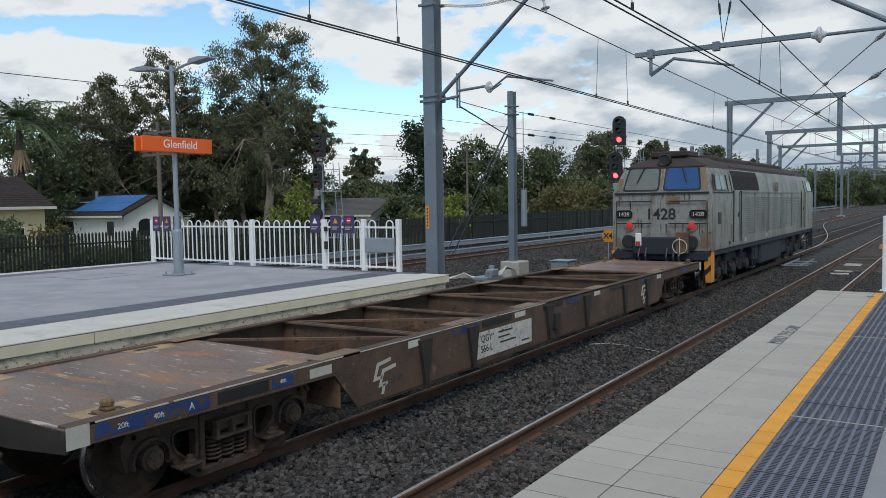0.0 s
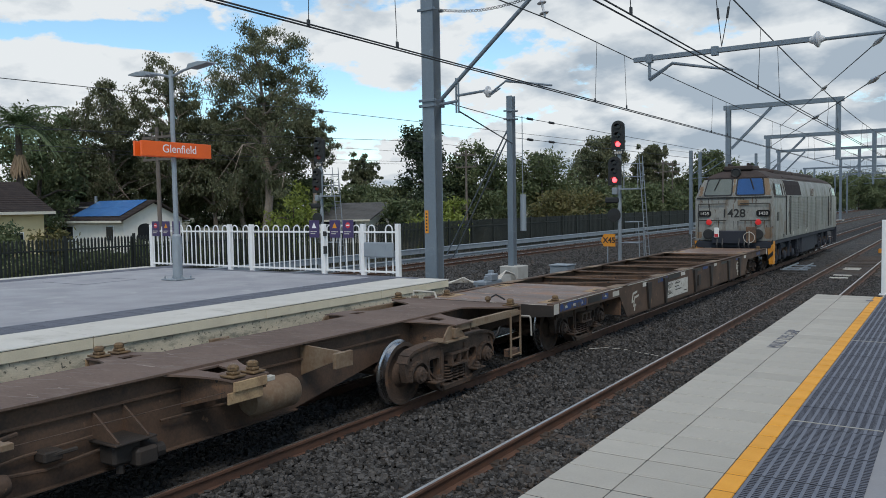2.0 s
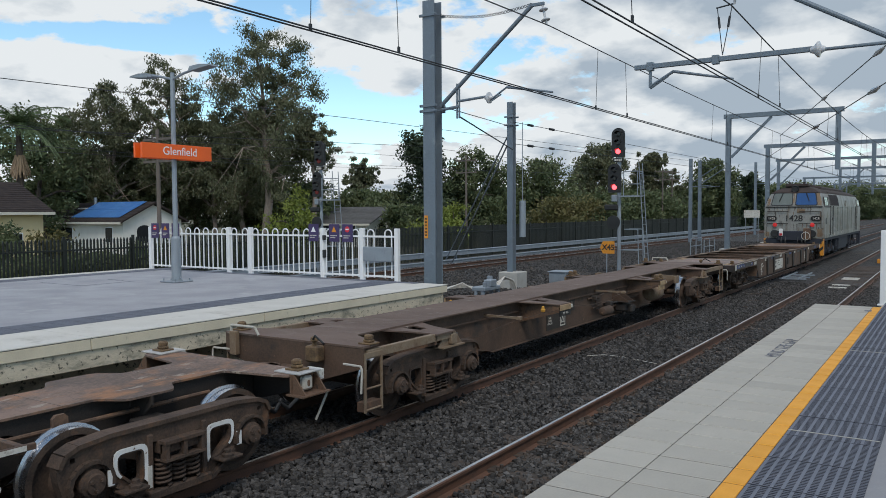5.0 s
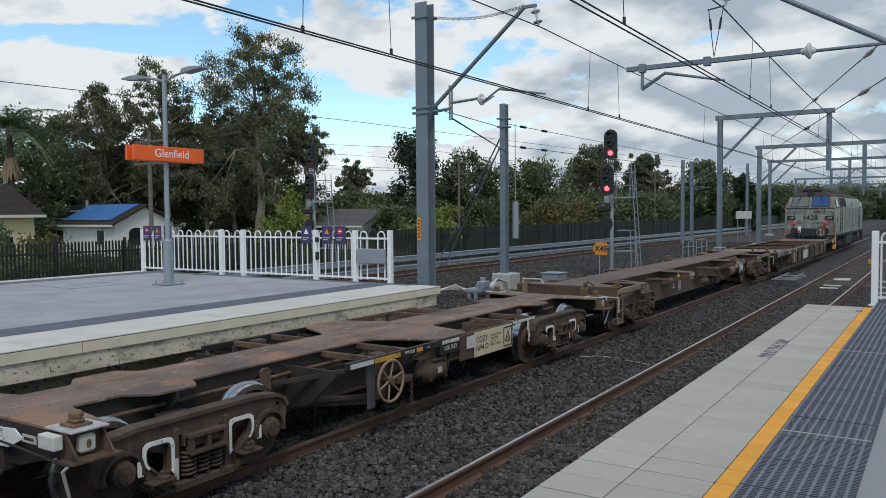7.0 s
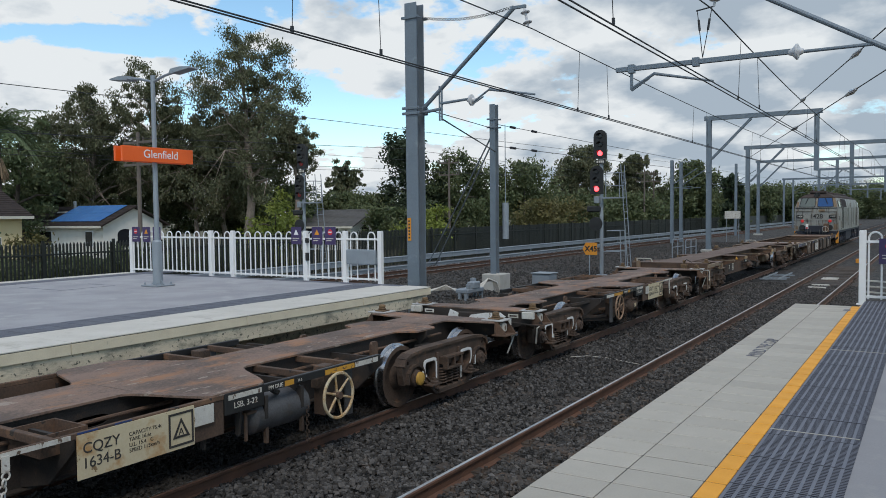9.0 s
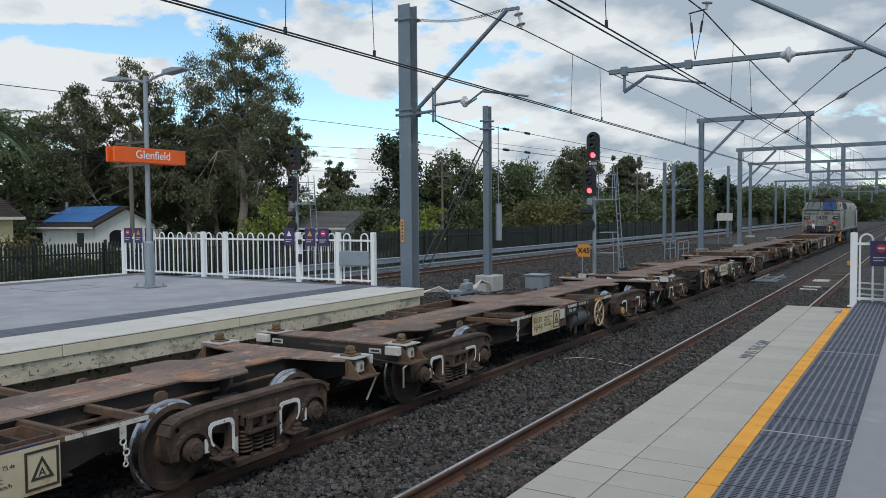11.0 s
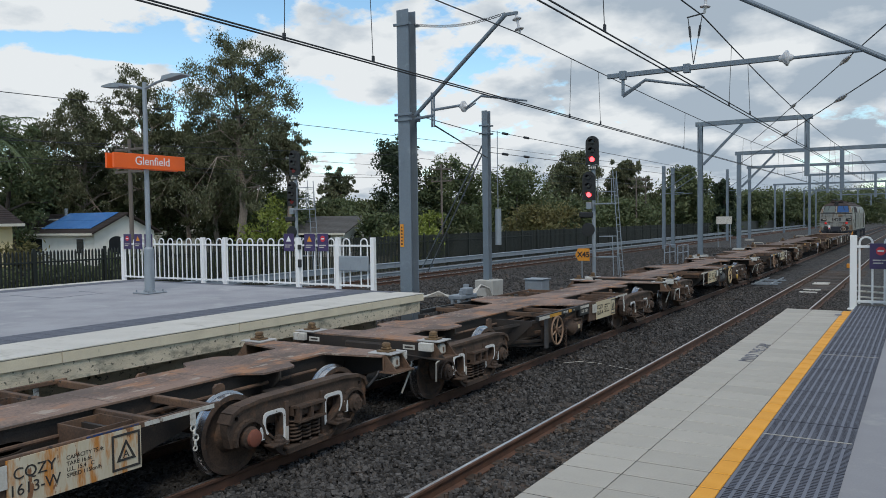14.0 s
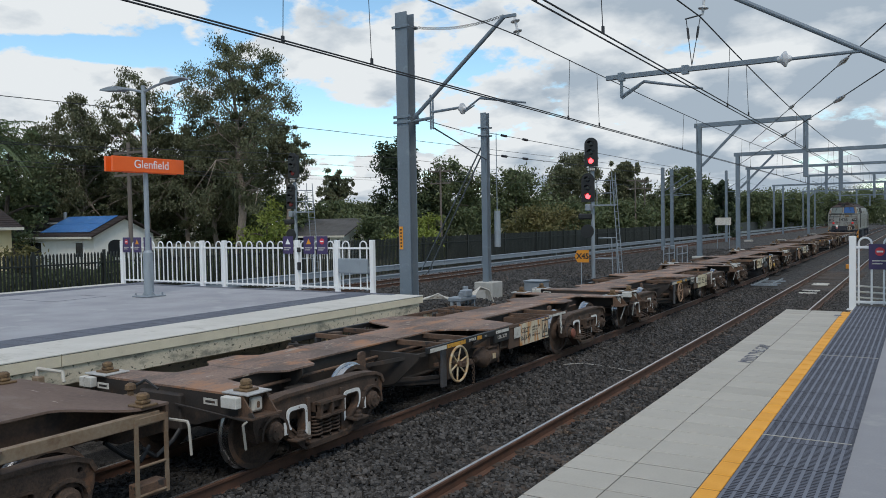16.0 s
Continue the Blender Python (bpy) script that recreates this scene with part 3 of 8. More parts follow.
def build_left_platform():
    base = thing("platform_left", "grey paved platform with a pale concrete coping", "platform", kind="structure")
    x0, x1, y0, y1, z = -19.61, -9.22, -24.0, 14.25, PLAT_L
    strip("paving", x0 + 0.55, -11.1, y0, y1 - 0.01, z - 0.3, z, ASPHALT, base)
    strip("tactile_strip", -11.1, -10.4, y0, y1 - 0.01, z - 0.3, z + 0.002, TACTILE, base)
    strip("tactile_strip", x0 + 0.55, x0 + 1.15, y0, 15.2, z - 0.02, z + 0.005, TACTILE, base)
    strip("tactile_strip", -19.0, -9.9, 14.0, 14.24, z - 0.28, z + 0.006, TACTILE, base)
    bm = bmesh.new()
    y = y0
    while y < 14:
        for i in range(13):
            box(bm, -11.085 + i * 0.052, -11.055 + i * 0.052, y, min(y + 0.27, 14.0), z + 0.002, z + 0.007)
        y += 0.3
    tagged(part("tactile_studs", bm, RIBGREY, base), kind="stuff")
    # coping slabs along the track edge and along the far edge
    slabs = []
    for size in (3.0, 2.38):
        bm = bmesh.new()
        box(bm, -10.4, x1 + 0.004, 0.004, size - 0.004, z - 0.018, z, 0.004)
        box(bm, -10.4, x1, 0.005, size - 0.005, z - 0.165, z - 0.026, 0.005)
        box(bm, -10.4, x1 - 0.025, 0.004, size - 0.004, z - 0.16, z - 0.01)
        # slab tops use the coping colour lightened for glancing light
        me = mesh_of("coping_slab", bm, [GLANCE_COPE, FACECREAM, JOINT])
        for p in me.polygons:
            p.material_index = 0 if p.center.z > z - 0.019 else 2 if p.center.x > x1 - 0.03 and p.center.x < x1 - 0.02 else 1
        slabs.append((me, size))
    bm = bmesh.new()
    box(bm, x0, x0 + 0.55, 0.006, 1.494, z - 0.18, z, 0.012)
    me2 = mesh_of("coping_slab", bm, GLANCE_COPE)
    for i in range(26):
        ob = new("coping_slab", me2)
        ob.parent, ob.location = base, (0, y1 - 1.5 * (i + 1), 0)
    for i in range(13):
        ob = new("coping_slab", slabs[0 if i else 1][0])
        ob.parent, ob.location = base, (0, 11.87 - 3.0 * i, 0)
    strip("platform_wall", x0 + 0.12, x1 - 1.0, y0, y1 - 0.4, -0.6, z - 0.3, FACE, base)
    strip("edge_beam", x1 - 1.1, x1 - 0.03, y0, y1 - 0.12, z - 0.4, z - 0.172, FACE, base)
    # a service pit lid let into the paving
    bm = bmesh.new()
    for a, b in (((-17.6, 10.0), (-16.0, 10.0)), ((-16.0, 10.0), (-16.0, 11.3)), ((-17.0, 11.3), (-16.4, 11.3))):
        bar(bm, (*a, z + 0.001), (*b, z + 0.001), 0.03, 0.004)
    part("pit_lid_joint", bm, TACTILE, base)


def build_right_platform():
    base = thing("platform_right", "pale tiled platform edge with yellow line and tactile paving", "platform", kind="structure")
    z, y0, y1 = PLAT_R, -9.0, 14.62
    strip("platform_wall", -1.9, 9.0, y0, y1, -0.6, z - 0.2, FACE, base)
    strip("platform_wall", -1.05, 9.0, y1, 15.6, -0.6, z - 0.05, FACE, base)
    strip("bedding", -1.97, -0.4, y0, y1 - 0.02, z - 0.2, z - 0.005, JOINT, base)
    strip("bedding", -1.0, -0.4, y1 - 0.02, 15.55, z - 0.05, z - 0.02, JOINT, base)
    strip("paving", -0.402, 9.0, y0, 15.58, z - 0.05, z, PAVE_R, base)
    tiles = []
    for a, b, depth, mat in ((-2.0, -1.603, 0.2, COPING), (-1.6, -1.133, 0.04, COPING), (-1.13, -1.003, 0.04, YELLOW), (-1.0, -0.405, 0.04, TACTILE)):
        bm = bmesh.new()
        box(bm, a + 0.002, b - 0.001, 0.007, 0.293 if mat is not TACTILE else 0.597, z - depth, z, 0.004)
        if mat is TACTILE:
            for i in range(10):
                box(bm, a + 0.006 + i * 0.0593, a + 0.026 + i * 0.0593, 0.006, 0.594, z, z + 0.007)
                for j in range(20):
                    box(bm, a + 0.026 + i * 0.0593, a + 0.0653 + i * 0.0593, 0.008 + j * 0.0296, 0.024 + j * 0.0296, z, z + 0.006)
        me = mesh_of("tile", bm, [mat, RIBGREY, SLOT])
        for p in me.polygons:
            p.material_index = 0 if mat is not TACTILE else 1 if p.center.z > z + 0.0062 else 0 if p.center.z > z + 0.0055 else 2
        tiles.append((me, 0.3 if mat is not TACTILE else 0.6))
    names = ("coping_tile", "coping_tile", "yellow_tile", "tactile_tile")
    for (me, step), name in zip(tiles, names):
        y = 14.32 if step == 0.3 else 14.95
        while y > -5.5:
            ob = new(name, me)
            ob.parent, ob.location = base, (0, y, random.uniform(-0.001, 0.001))
            y -= step
    strip("coping_end", -2.0, -1.003, y0, -5.4, z - 0.2, z, COPING, base)
    strip("coping_tail", -1.0, -0.41, y0, -5.7, z - 0.04, z - 0.002, TACTILE, base)
    lettering("painted_words", "MIND THE GAP", 0.2, TACTILE, base, pose(-1.66, 9.75, z + 0.002, 0, 0, 90), "worn dark stencilled words", 0.001)
    for y in (9.91, 6.08, 2.3):
        strip("sealed_joint", -0.995, -0.41, y, y + 0.012, z, z + 0.0085, COPING, base)
    strip("joint_plate", -1.2, -1.1, 13.9, 14.1, z, z + 0.001, TACTILE, base)


build_ground()
build_tracks()
build_left_platform()
build_right_platform()

# ---- the train: every vehicle's own y runs forward from its rear end, x = 0 is its middle, z = 0 the rail head ----
WHEEL_R = 0.43


def wheelset_mesh():
    bm = bmesh.new()
    for s in (-1, 1):
        profile = [(0.68, 0.06), (0.68, 0.14), (0.715, 0.18), (0.73, 0.33), (0.69, 0.35), (0.688, 0.455), (0.715, 0.458), (0.728, 0.432), (0.82, 0.428), (0.822, 0.37), (0.775, 0.35), (0.765, 0.2), (0.84, 0.15), (0.84, 0.06)]
        lathe(bm, [(s * a, r) for a, r in profile], "x", seg=36)
    tube(bm, (-0.95, 0, 0), (0.95, 0, 0), 0.075, seg=12)
    me = mesh_of("wheelset", bm, [CAST, TREAD], True)
    for p in me.polygons:
        r = math.hypot(p.center.y, p.center.z)
        p.material_index = 1 if r > 0.41 and 0.7 < abs(p.center.x) < 0.815 else 0
    return me


def rounded(q, r, n=3):
    """An outline with its corners rounded off by about r."""
    pts = []
    for i, p in enumerate(q):
        p, a, b = Vector(p), Vector(q[i - 1]), Vector(q[(i + 1) % len(q)])
        u, v = p + (a - p).normalized() * r, p + (b - p).normalized() * r
        for k in range(n + 1):
            t = k / n
            pts.append(tuple(u * (1 - t) ** 2 + p * 2 * t * (1 - t) + v * t * t))
    return pts


def holed_plate(bm, outer, holes, lo, hi):
    """A plate across x with an outline in (y, z) and holes cut through."""
    sides = []
    for x in (lo, hi):
        edges, loops = [], []
        for loop in [outer] + holes:
            vs = [bm.verts.new((x, *p)) for p in loop]
            loops.append(vs)
            edges += [bm.edges.new((vs[i], vs[(i + 1) % len(vs)])) for i in range(len(vs))]
        bmesh.ops.triangle_fill(bm, use_beauty=True, edges=edges)
        sides.append(loops)
    for p, q in zip(*sides):
        for i in range(len(p)):
            bm.faces.new((p[i], p[(i + 1) % len(p)], q[(i + 1) % len(p)], q[i]))
    bmesh.ops.recalc_face_normals(bm, faces=bm.faces[:])


def oval(y, z, a, b, n=14, lean=0.0):
    return [(y + a * math.copysign(abs(math.cos(t)) ** 0.7, math.cos(t)) + lean * math.sin(t), z + b * math.copysign(abs(math.sin(t)) ** 0.7, math.sin(t))) for t in (math.tau * i / n for i in range(n))]


FRAME_WINDOW = rounded([(0.37, 0.29), (0.47, 0.29), (0.64, 0.44), (0.64, 0.6), (0.37, 0.6)], 0.06)


def sideframe_mesh():
    """Cast side frame with its two windows and the spring opening."""
    bm = bmesh.new()
    half = [(0.7, 0.79), (1.0, 0.76), (1.12, 0.71), (1.18, 0.62), (1.17, 0.5), (1.13, 0.36), (1.06, 0.36), (1.05, 0.47), (0.99, 0.55), (0.89, 0.58), (0.79, 0.55), (0.73, 0.47), (0.72, 0.34), (0.64, 0.32), (0.53, 0.22), (0.43, 0.14), (0.34, 0.1)]
    outer = half + [(-y, z) for y, z in half[::-1]]
    holes = [FRAME_WINDOW, [(-y, z) for y, z in FRAME_WINDOW[::-1]], [(-0.27, 0.19), (0.27, 0.19), (0.27, 0.62), (-0.27, 0.62)], oval(1.04, 0.655, 0.025, 0.025, 8), oval(-1.04, 0.655, 0.025, 0.025, 8)]
    holed_plate(bm, outer, holes, -0.05, 0.05)
    # flanges: top chord, pedestal arches, window lips, tension member
    top = [(-1.17, 0.62), (-1.12, 0.71), (-1.0, 0.76), (-0.7, 0.79), (0.7, 0.79), (1.0, 0.76), (1.12, 0.71), (1.17, 0.62)]
    for p, q in zip(top, top[1:]):
        bar(bm, (0.0, *p), (0.0, *q), 0.17, 0.04)
    for s in (-1, 1):
        arc = [(s * 0.89 + 0.2 * math.cos(t), 0.42 + 0.19 * math.sin(t)) for t in np.linspace(-0.25, math.pi + 0.25, 11)]
        for p, q in zip(arc, arc[1:]):
            bar(bm, (0.035, *p), (0.035, *q), 0.14, 0.032)
        lip = [(s * y, z) for y, z in FRAME_WINDOW]
        for p, q in zip(lip, lip[1:] + lip[:1]):
            bar(bm, (0.045, *p), (0.045, *q), 0.045, 0.026)
        box(bm, -0.07, 0.08, s * 0.305 - 0.03, s * 0.305 + 0.03, 0.12, 0.7, 0.01)
        low = [(s * 0.34, 0.115), (s * 0.43, 0.15), (s * 0.53, 0.235), (s * 0.66, 0.34)]
        for p, q in zip(low, low[1:]):
            bar(bm, (0.02, *p), (0.02, *q), 0.16, 0.036)
        box(bm, 0.05, 0.21, s * 0.54 - 0.13, s * 0.54 + 0.13, 0.27, 0.3, 0.008)
        lathe(bm, [(0.3, 0.06), (0.325, 0.06), (0.34, 0.035), (0.37, 0.035), (0.38, 0.015)], "z", (0.15, s * 0.52, 0), 10)
    box(bm, -0.1, 0.12, -0.36, 0.36, 0.1, 0.19, 0.015)
    # bolster end with two pockets
    box(bm, -0.05, 0.13, -0.22, 0.22, 0.5, 0.62, 0.01)
    for y in (-0.2, 0.0, 0.2):
        box(bm, 0.1, 0.18, y - 0.02, y + 0.02, 0.46, 0.62)
    box(bm, 0.1, 0.19, -0.23, 0.23, 0.6, 0.63)
    box(bm, 0.1, 0.19, -0.23, 0.23, 0.44, 0.465)
    return mesh_of("sideframe", bm, CAST)


def spring_mesh():
    bm = bmesh.new()
    rows = []
    for i in range(73):
        a, z = math.tau * i / 12, 0.2 + 0.042 * i / 12
        out = Vector((math.cos(a), math.sin(a), 0))
        rows.append([bm.verts.new(Vector((0.05, 0, z)) + out * (0.066 + 0.016 * math.cos(b)) + Vector((0, 0, 0.015 * math.sin(b)))) for b in (math.tau * j / 5 for j in range(5))])
    for p, q in zip(rows, rows[1:]):
        for j in range(5):
            bm.faces.new((p[j], q[j], q[(j + 1) % 5], p[(j + 1) % 5]))
    bmesh.ops.recalc_face_normals(bm, faces=bm.faces[:])
    return mesh_of("coil_spring", bm, CAST, True)


def bearing_mesh():
    bm = bmesh.new()
    lathe(bm, [(-0.1, 0.11), (0.06, 0.12), (0.09, 0.115), (0.1, 0.09), (0.13, 0.085), (0.135, 0.03)], "x", seg=18)
    for k in range(3):
        a = math.tau * k / 3 + 0.5
        tube(bm, (0.12, 0.055 * math.cos(a), 0.055 * math.sin(a)), (0.15, 0.055 * math.cos(a), 0.055 * math.sin(a)), 0.016, seg=6)
    box(bm, -0.08, 0.03, -0.15, 0.15, 0.08, 0.15, 0.01)
    return mesh_of("bearing", bm, CAST, True)


M_WHEEL, M_FRAME, M_SPRING, M_BEARING = wheelset_mesh(), sideframe_mesh(), spring_mesh(), bearing_mesh()
CAP_GOLD = material("yellow_bearing_cap", (0.5, 0.3, 0.05), (0.4, 0.22, 0.04), 0.6)
CAP_RED = material("red_rust_bearing_cap", (0.24, 0.07, 0.04), (0.16, 0.06, 0.04), 0.7)
WHEELSETS = []  # every turning axle


def under(name, me, parent, m=None, label=""):
    ob = new(name, me)
    ob.parent = parent
    if m is not None:
        ob.matrix_basis = m
    if label:
        tagged(ob, label)
    return ob


def bogie(wagon, y, marks=False, cap=None):
    """Three-piece bogie: bolster, two side frames, springs, bearings; the wheelsets hang from the wagon and turn."""
    bm = bmesh.new()
    prism(bm, [(-1.02, 0.42), (-1.02, 0.56), (-0.5, 0.66), (0.5, 0.66), (1.02, 0.56), (1.02, 0.42), (0.4, 0.34), (-0.4, 0.34)], "y", -0.19, 0.19)
    tube(bm, (0, 0, 0.64), (0, 0, 0.74), 0.2, seg=16)
    for s in (-1, 1):
        box(bm, s * 0.62 - 0.07, s * 0.62 + 0.07, -0.16, 0.16, 0.66, 0.74, 0.01)
        bar(bm, (-0.8, s * 0.42, 0.4), (0.8, s * 0.42, 0.4), 0.09, 0.12)
    b = part("bogie", bm, GRIME, wagon, "dusty three-piece freight bogie")
    b.location = (0, y, 0)
    for s in (-1, 1):
        turn = 0 if s > 0 else 180
        under("sideframe", M_FRAME, b, pose(s * 1.0, 0, 0, 0, 0, turn))
        for k in (-0.16, 0.0, 0.16):
            under("coil_spring", M_SPRING, b, pose(s * 1.0, k, 0, 0, 0, turn))
        for k in (-0.89, 0.89):
            bearing = under("bearing", M_BEARING, b, pose(s * 1.02, k, WHEEL_R, 0, 0, turn))
            if cap and k * (1 if y > 5 else -1) < 0:
                bm = bmesh.new()
                lathe(bm, [(0.12, 0.095), (0.15, 0.09), (0.16, 0.07), (0.165, 0.02)], "x", (0, 0, 0), 16)
                part("bearing_cap", bm, cap, bearing, "painted bearing end cap", True)
        if marks:
            for k in (-1, 1):
                bm = bmesh.new()
                loop = [(k * y, z) for y, z in FRAME_WINDOW[8:] + FRAME_WINDOW[:2]]
                rows = [[bm.verts.new((s * (1.0 + dx), k * 0.51 + (y - k * 0.51) * g, 0.45 + (z - 0.45) * g)) for dx, g in ((0.073, 1.0), (0.074, 1.27), (0.06, 1.27))] for y, z in loop]
                for p, q in zip(rows, rows[1:]):
                    bm.faces.new((p[0], q[0], q[1], p[1])), bm.faces.new((p[1], q[1], q[2], p[2]))
                part("paint_mark", bm, BRUSHED, b, "white brushed inspection mark round the frame window")
                strip("paint_mark", *sorted((s * 1.09, s * 1.1)), k * 0.72 - 0.03, k * 0.72 + 0.03, 0.36, 0.5, BRUSHED, b)
            strip("paint_mark", s * 1.08 - 0.006, s * 1.08 + 0.006, -0.34, -0.3, 0.22, 0.42, WHITEP, b)
    for k in (-0.89, 0.89):
        w = under("wheelset", M_WHEEL, wagon, pose(0, y + k, WHEEL_R), "steel wheelset with polished treads")
        WHEELSETS.append(w)


def coupler(wagon, y, way):
    bm = bmesh.new()
    box(bm, -0.1, 0.1, min(y, y + way * 0.35), max(y, y + way * 0.35), 0.56, 0.76, 0.015)
    knuckle = [(-0.16, 0.3), (0.14, 0.3), (0.2, 0.45), (0.1, 0.66), (-0.02, 0.68), (-0.05, 0.5), (-0.18, 0.52)]
    prism(bm, [(x, y + way * d) for x, d in knuckle], "z", 0.54, 0.82)
    part("coupler", bm, RUST, wagon, "cast knuckle coupler")
    bm = bmesh.new()
    pts = [(0.3, y - way * 0.05, 0.6), (0.32, y + way * 0.15, 0.42), (0.3, y + way * 0.35, 0.3), (0.26, y + way * 0.5, 0.42)]
    for a, b in zip(pts, pts[1:]):
        tube(bm, a, b, 0.025, seg=8)
    part("brake_hose", bm, BLACK, wagon, "black rubber air hose", True)


def corner_lock(wagon, x, y, z, mat=LOCKRUST):
    bm = bmesh.new()
    box(bm, x - 0.1, x + 0.1, y - 0.09, y + 0.09, z, z + 0.022, 0.006)
    box(bm, x - 0.06, x + 0.06, y - 0.05, y + 0.05, z + 0.02, z + 0.06, 0.014)
    lathe(bm, [(0.05, 0.045), (0.062, 0.044), (0.068, 0.06), (0.1, 0.06), (0.118, 0.04), (0.122, 0.01)], "z", (x, y, z), 8)
    part("twist_lock", bm, mat, wagon, "rusty container twist lock")


def smooth_outline(stations, n=6):
    """Half widths along y, eased between stations of (y, half width)."""
    pts = []
    for (a, p), (b, q) in zip(stations, stations[1:]):
        for i in range(n):
            t = i / n
            e = t * t * (3 - 2 * t) if abs(p - q) > 0.01 else t
            pts.append((a + (b - a) * t, p + (q - p) * e))
            if abs(p - q) <= 0.01:
                break
    pts.append(stations[-1])
    return pts


def deck_plate(name, stations, z, thick, mat, wagon):
    pts = smooth_outline(stations)
    me = bmesh.new()
    rows = [[me.verts.new((s * w, y, z + dz)) for s in (-1, 1) for dz in (-thick, 0)] for y, w in pts]
    for a, b in zip(rows, rows[1:]):
        me.faces.new((a[1], a[3], b[3], b[1])), me.faces.new((a[0], b[0], b[2], a[2]))
        me.faces.new((a[0], a[1], b[1], b[0])), me.faces.new((a[2], b[2], b[3], a[3]))
    me.faces.new((rows[0][0], rows[0][2], rows[0][3], rows[0][1])), me.faces.new((rows[-1][0], rows[-1][1], rows[-1][3], rows[-1][2]))
    bmesh.ops.recalc_face_normals(me, faces=me.faces[:])
    return part(name, me, mat, wagon)


def spoked_wheel(wagon, x, y, z, mat, s):
    bm = bmesh.new()
    ring(bm, (x, y, z), (1, 0, 0), 0.26, 0.019, 32, 6)
    w = part("brake_handwheel", bm, mat, wagon, "spoked brake handwheel", True)
    for k in range(6):
        a = math.tau * k / 6 + 0.3
        bm = bmesh.new()
        tube(bm, (x - s * 0.02, y + 0.03 * math.cos(a), z + 0.03 * math.sin(a)), (x, y + 0.25 * math.cos(a), z + 0.25 * math.sin(a)), 0.016, 0.012, seg=6)
        part("spoke", bm, mat, w)
    bm = bmesh.new()
    tube(bm, (x - s * 0.06, y, z), (x + s * 0.03, y, z), 0.045, seg=10)
    part("hub", bm, RUST, w)
    bm = bmesh.new()
    tube(bm, (x - s * 0.3, y, z), (x - s * 0.06, y, z), 0.025, seg=8)
    box(bm, x - s * 0.22 - 0.08, x - s * 0.22 + 0.08, y - 0.1, y + 0.1, z - 0.24, z + 0.34, 0.01)
    box(bm, x - s * 0.24 - 0.05, x - s * 0.24 + 0.05, y - 0.16, y + 0.16, z + 0.08, z + 0.2, 0.01)
    part("brake_gearbox", bm, CAST, wagon)


def framed_triangle(parent, mat, x, s, y, z, r, line):
    """A painted triangle inside a square frame, on a face across x."""
    lo, hi = sorted((x, x + s * 0.004))
    square = [(-1, -1), (1, -1), (1, 1), (-1, 1)]
    for name, q, inner in (("square_mark", [(a * r * 0.9, b * r) for a, b in square], [(a * (r * 0.9 - line), b * (r - line)) for a, b in square]),
                           ("triangle_mark", [(-0.62 * r, -0.52 * r), (0.62 * r, -0.52 * r), (0, 0.66 * r)], [(-0.62 * r + line * 1.7, -0.52 * r + line), (0.62 * r - line * 1.7, -0.52 * r + line), (0, 0.66 * r - line * 1.9)])):
        bm = bmesh.new()
        holed_plate(bm, [(y + a, z + b) for a, b in q], [[(y + a, z + b) for a, b in inner]], lo, hi)
        part(name, bm, mat, parent)


def data_panel(wagon, s, y0, y1, z0, z1, x, code, flip):
    p = strip("data_panel", min(x, x + s * 0.012), max(x, x + s * 0.012), y0, y1, z0, z1, STREAKED if flip else CREAM, wagon, 0.0, "cream painted data panel with rust streaks")
    face = x + s * 0.0135
    turn = EAST if s > 0 else pose(0, 0, 0, 90, 0, -90)
    along = (lambda f: y0 + (y1 - y0) * f) if s > 0 else (lambda f: y1 - (y1 - y0) * f)
    h = z1 - z0
    lettering("painted_code", code, h * 0.34, LETTER, p, Matrix.Translation((face, along(0.185), (z0 + z1) / 2)) @ turn, "black painted wagon code")
    lettering("painted_data", "CAPACITY 75.4t\nTARE 16.6t\nU.L. 15.4   C\nSPEED 115km/h", h * 0.13, GRIME, p, Matrix.Translation((face, along(0.405), (z0 + z1) / 2 + h * 0.02)) @ turn, "small faded data lines", 0.001, "LEFT")
    # triangle in a frame
    c, r = along(0.87), h * 0.42
    framed_triangle(p, LETTER, face, s, c, (z0 + z1) / 2, r, 0.02)
    lettering("painted_letter", "A", r * 0.6, LETTER, p, Matrix.Translation((face, c, (z0 + z1) / 2 - r * 0.18)) @ turn)


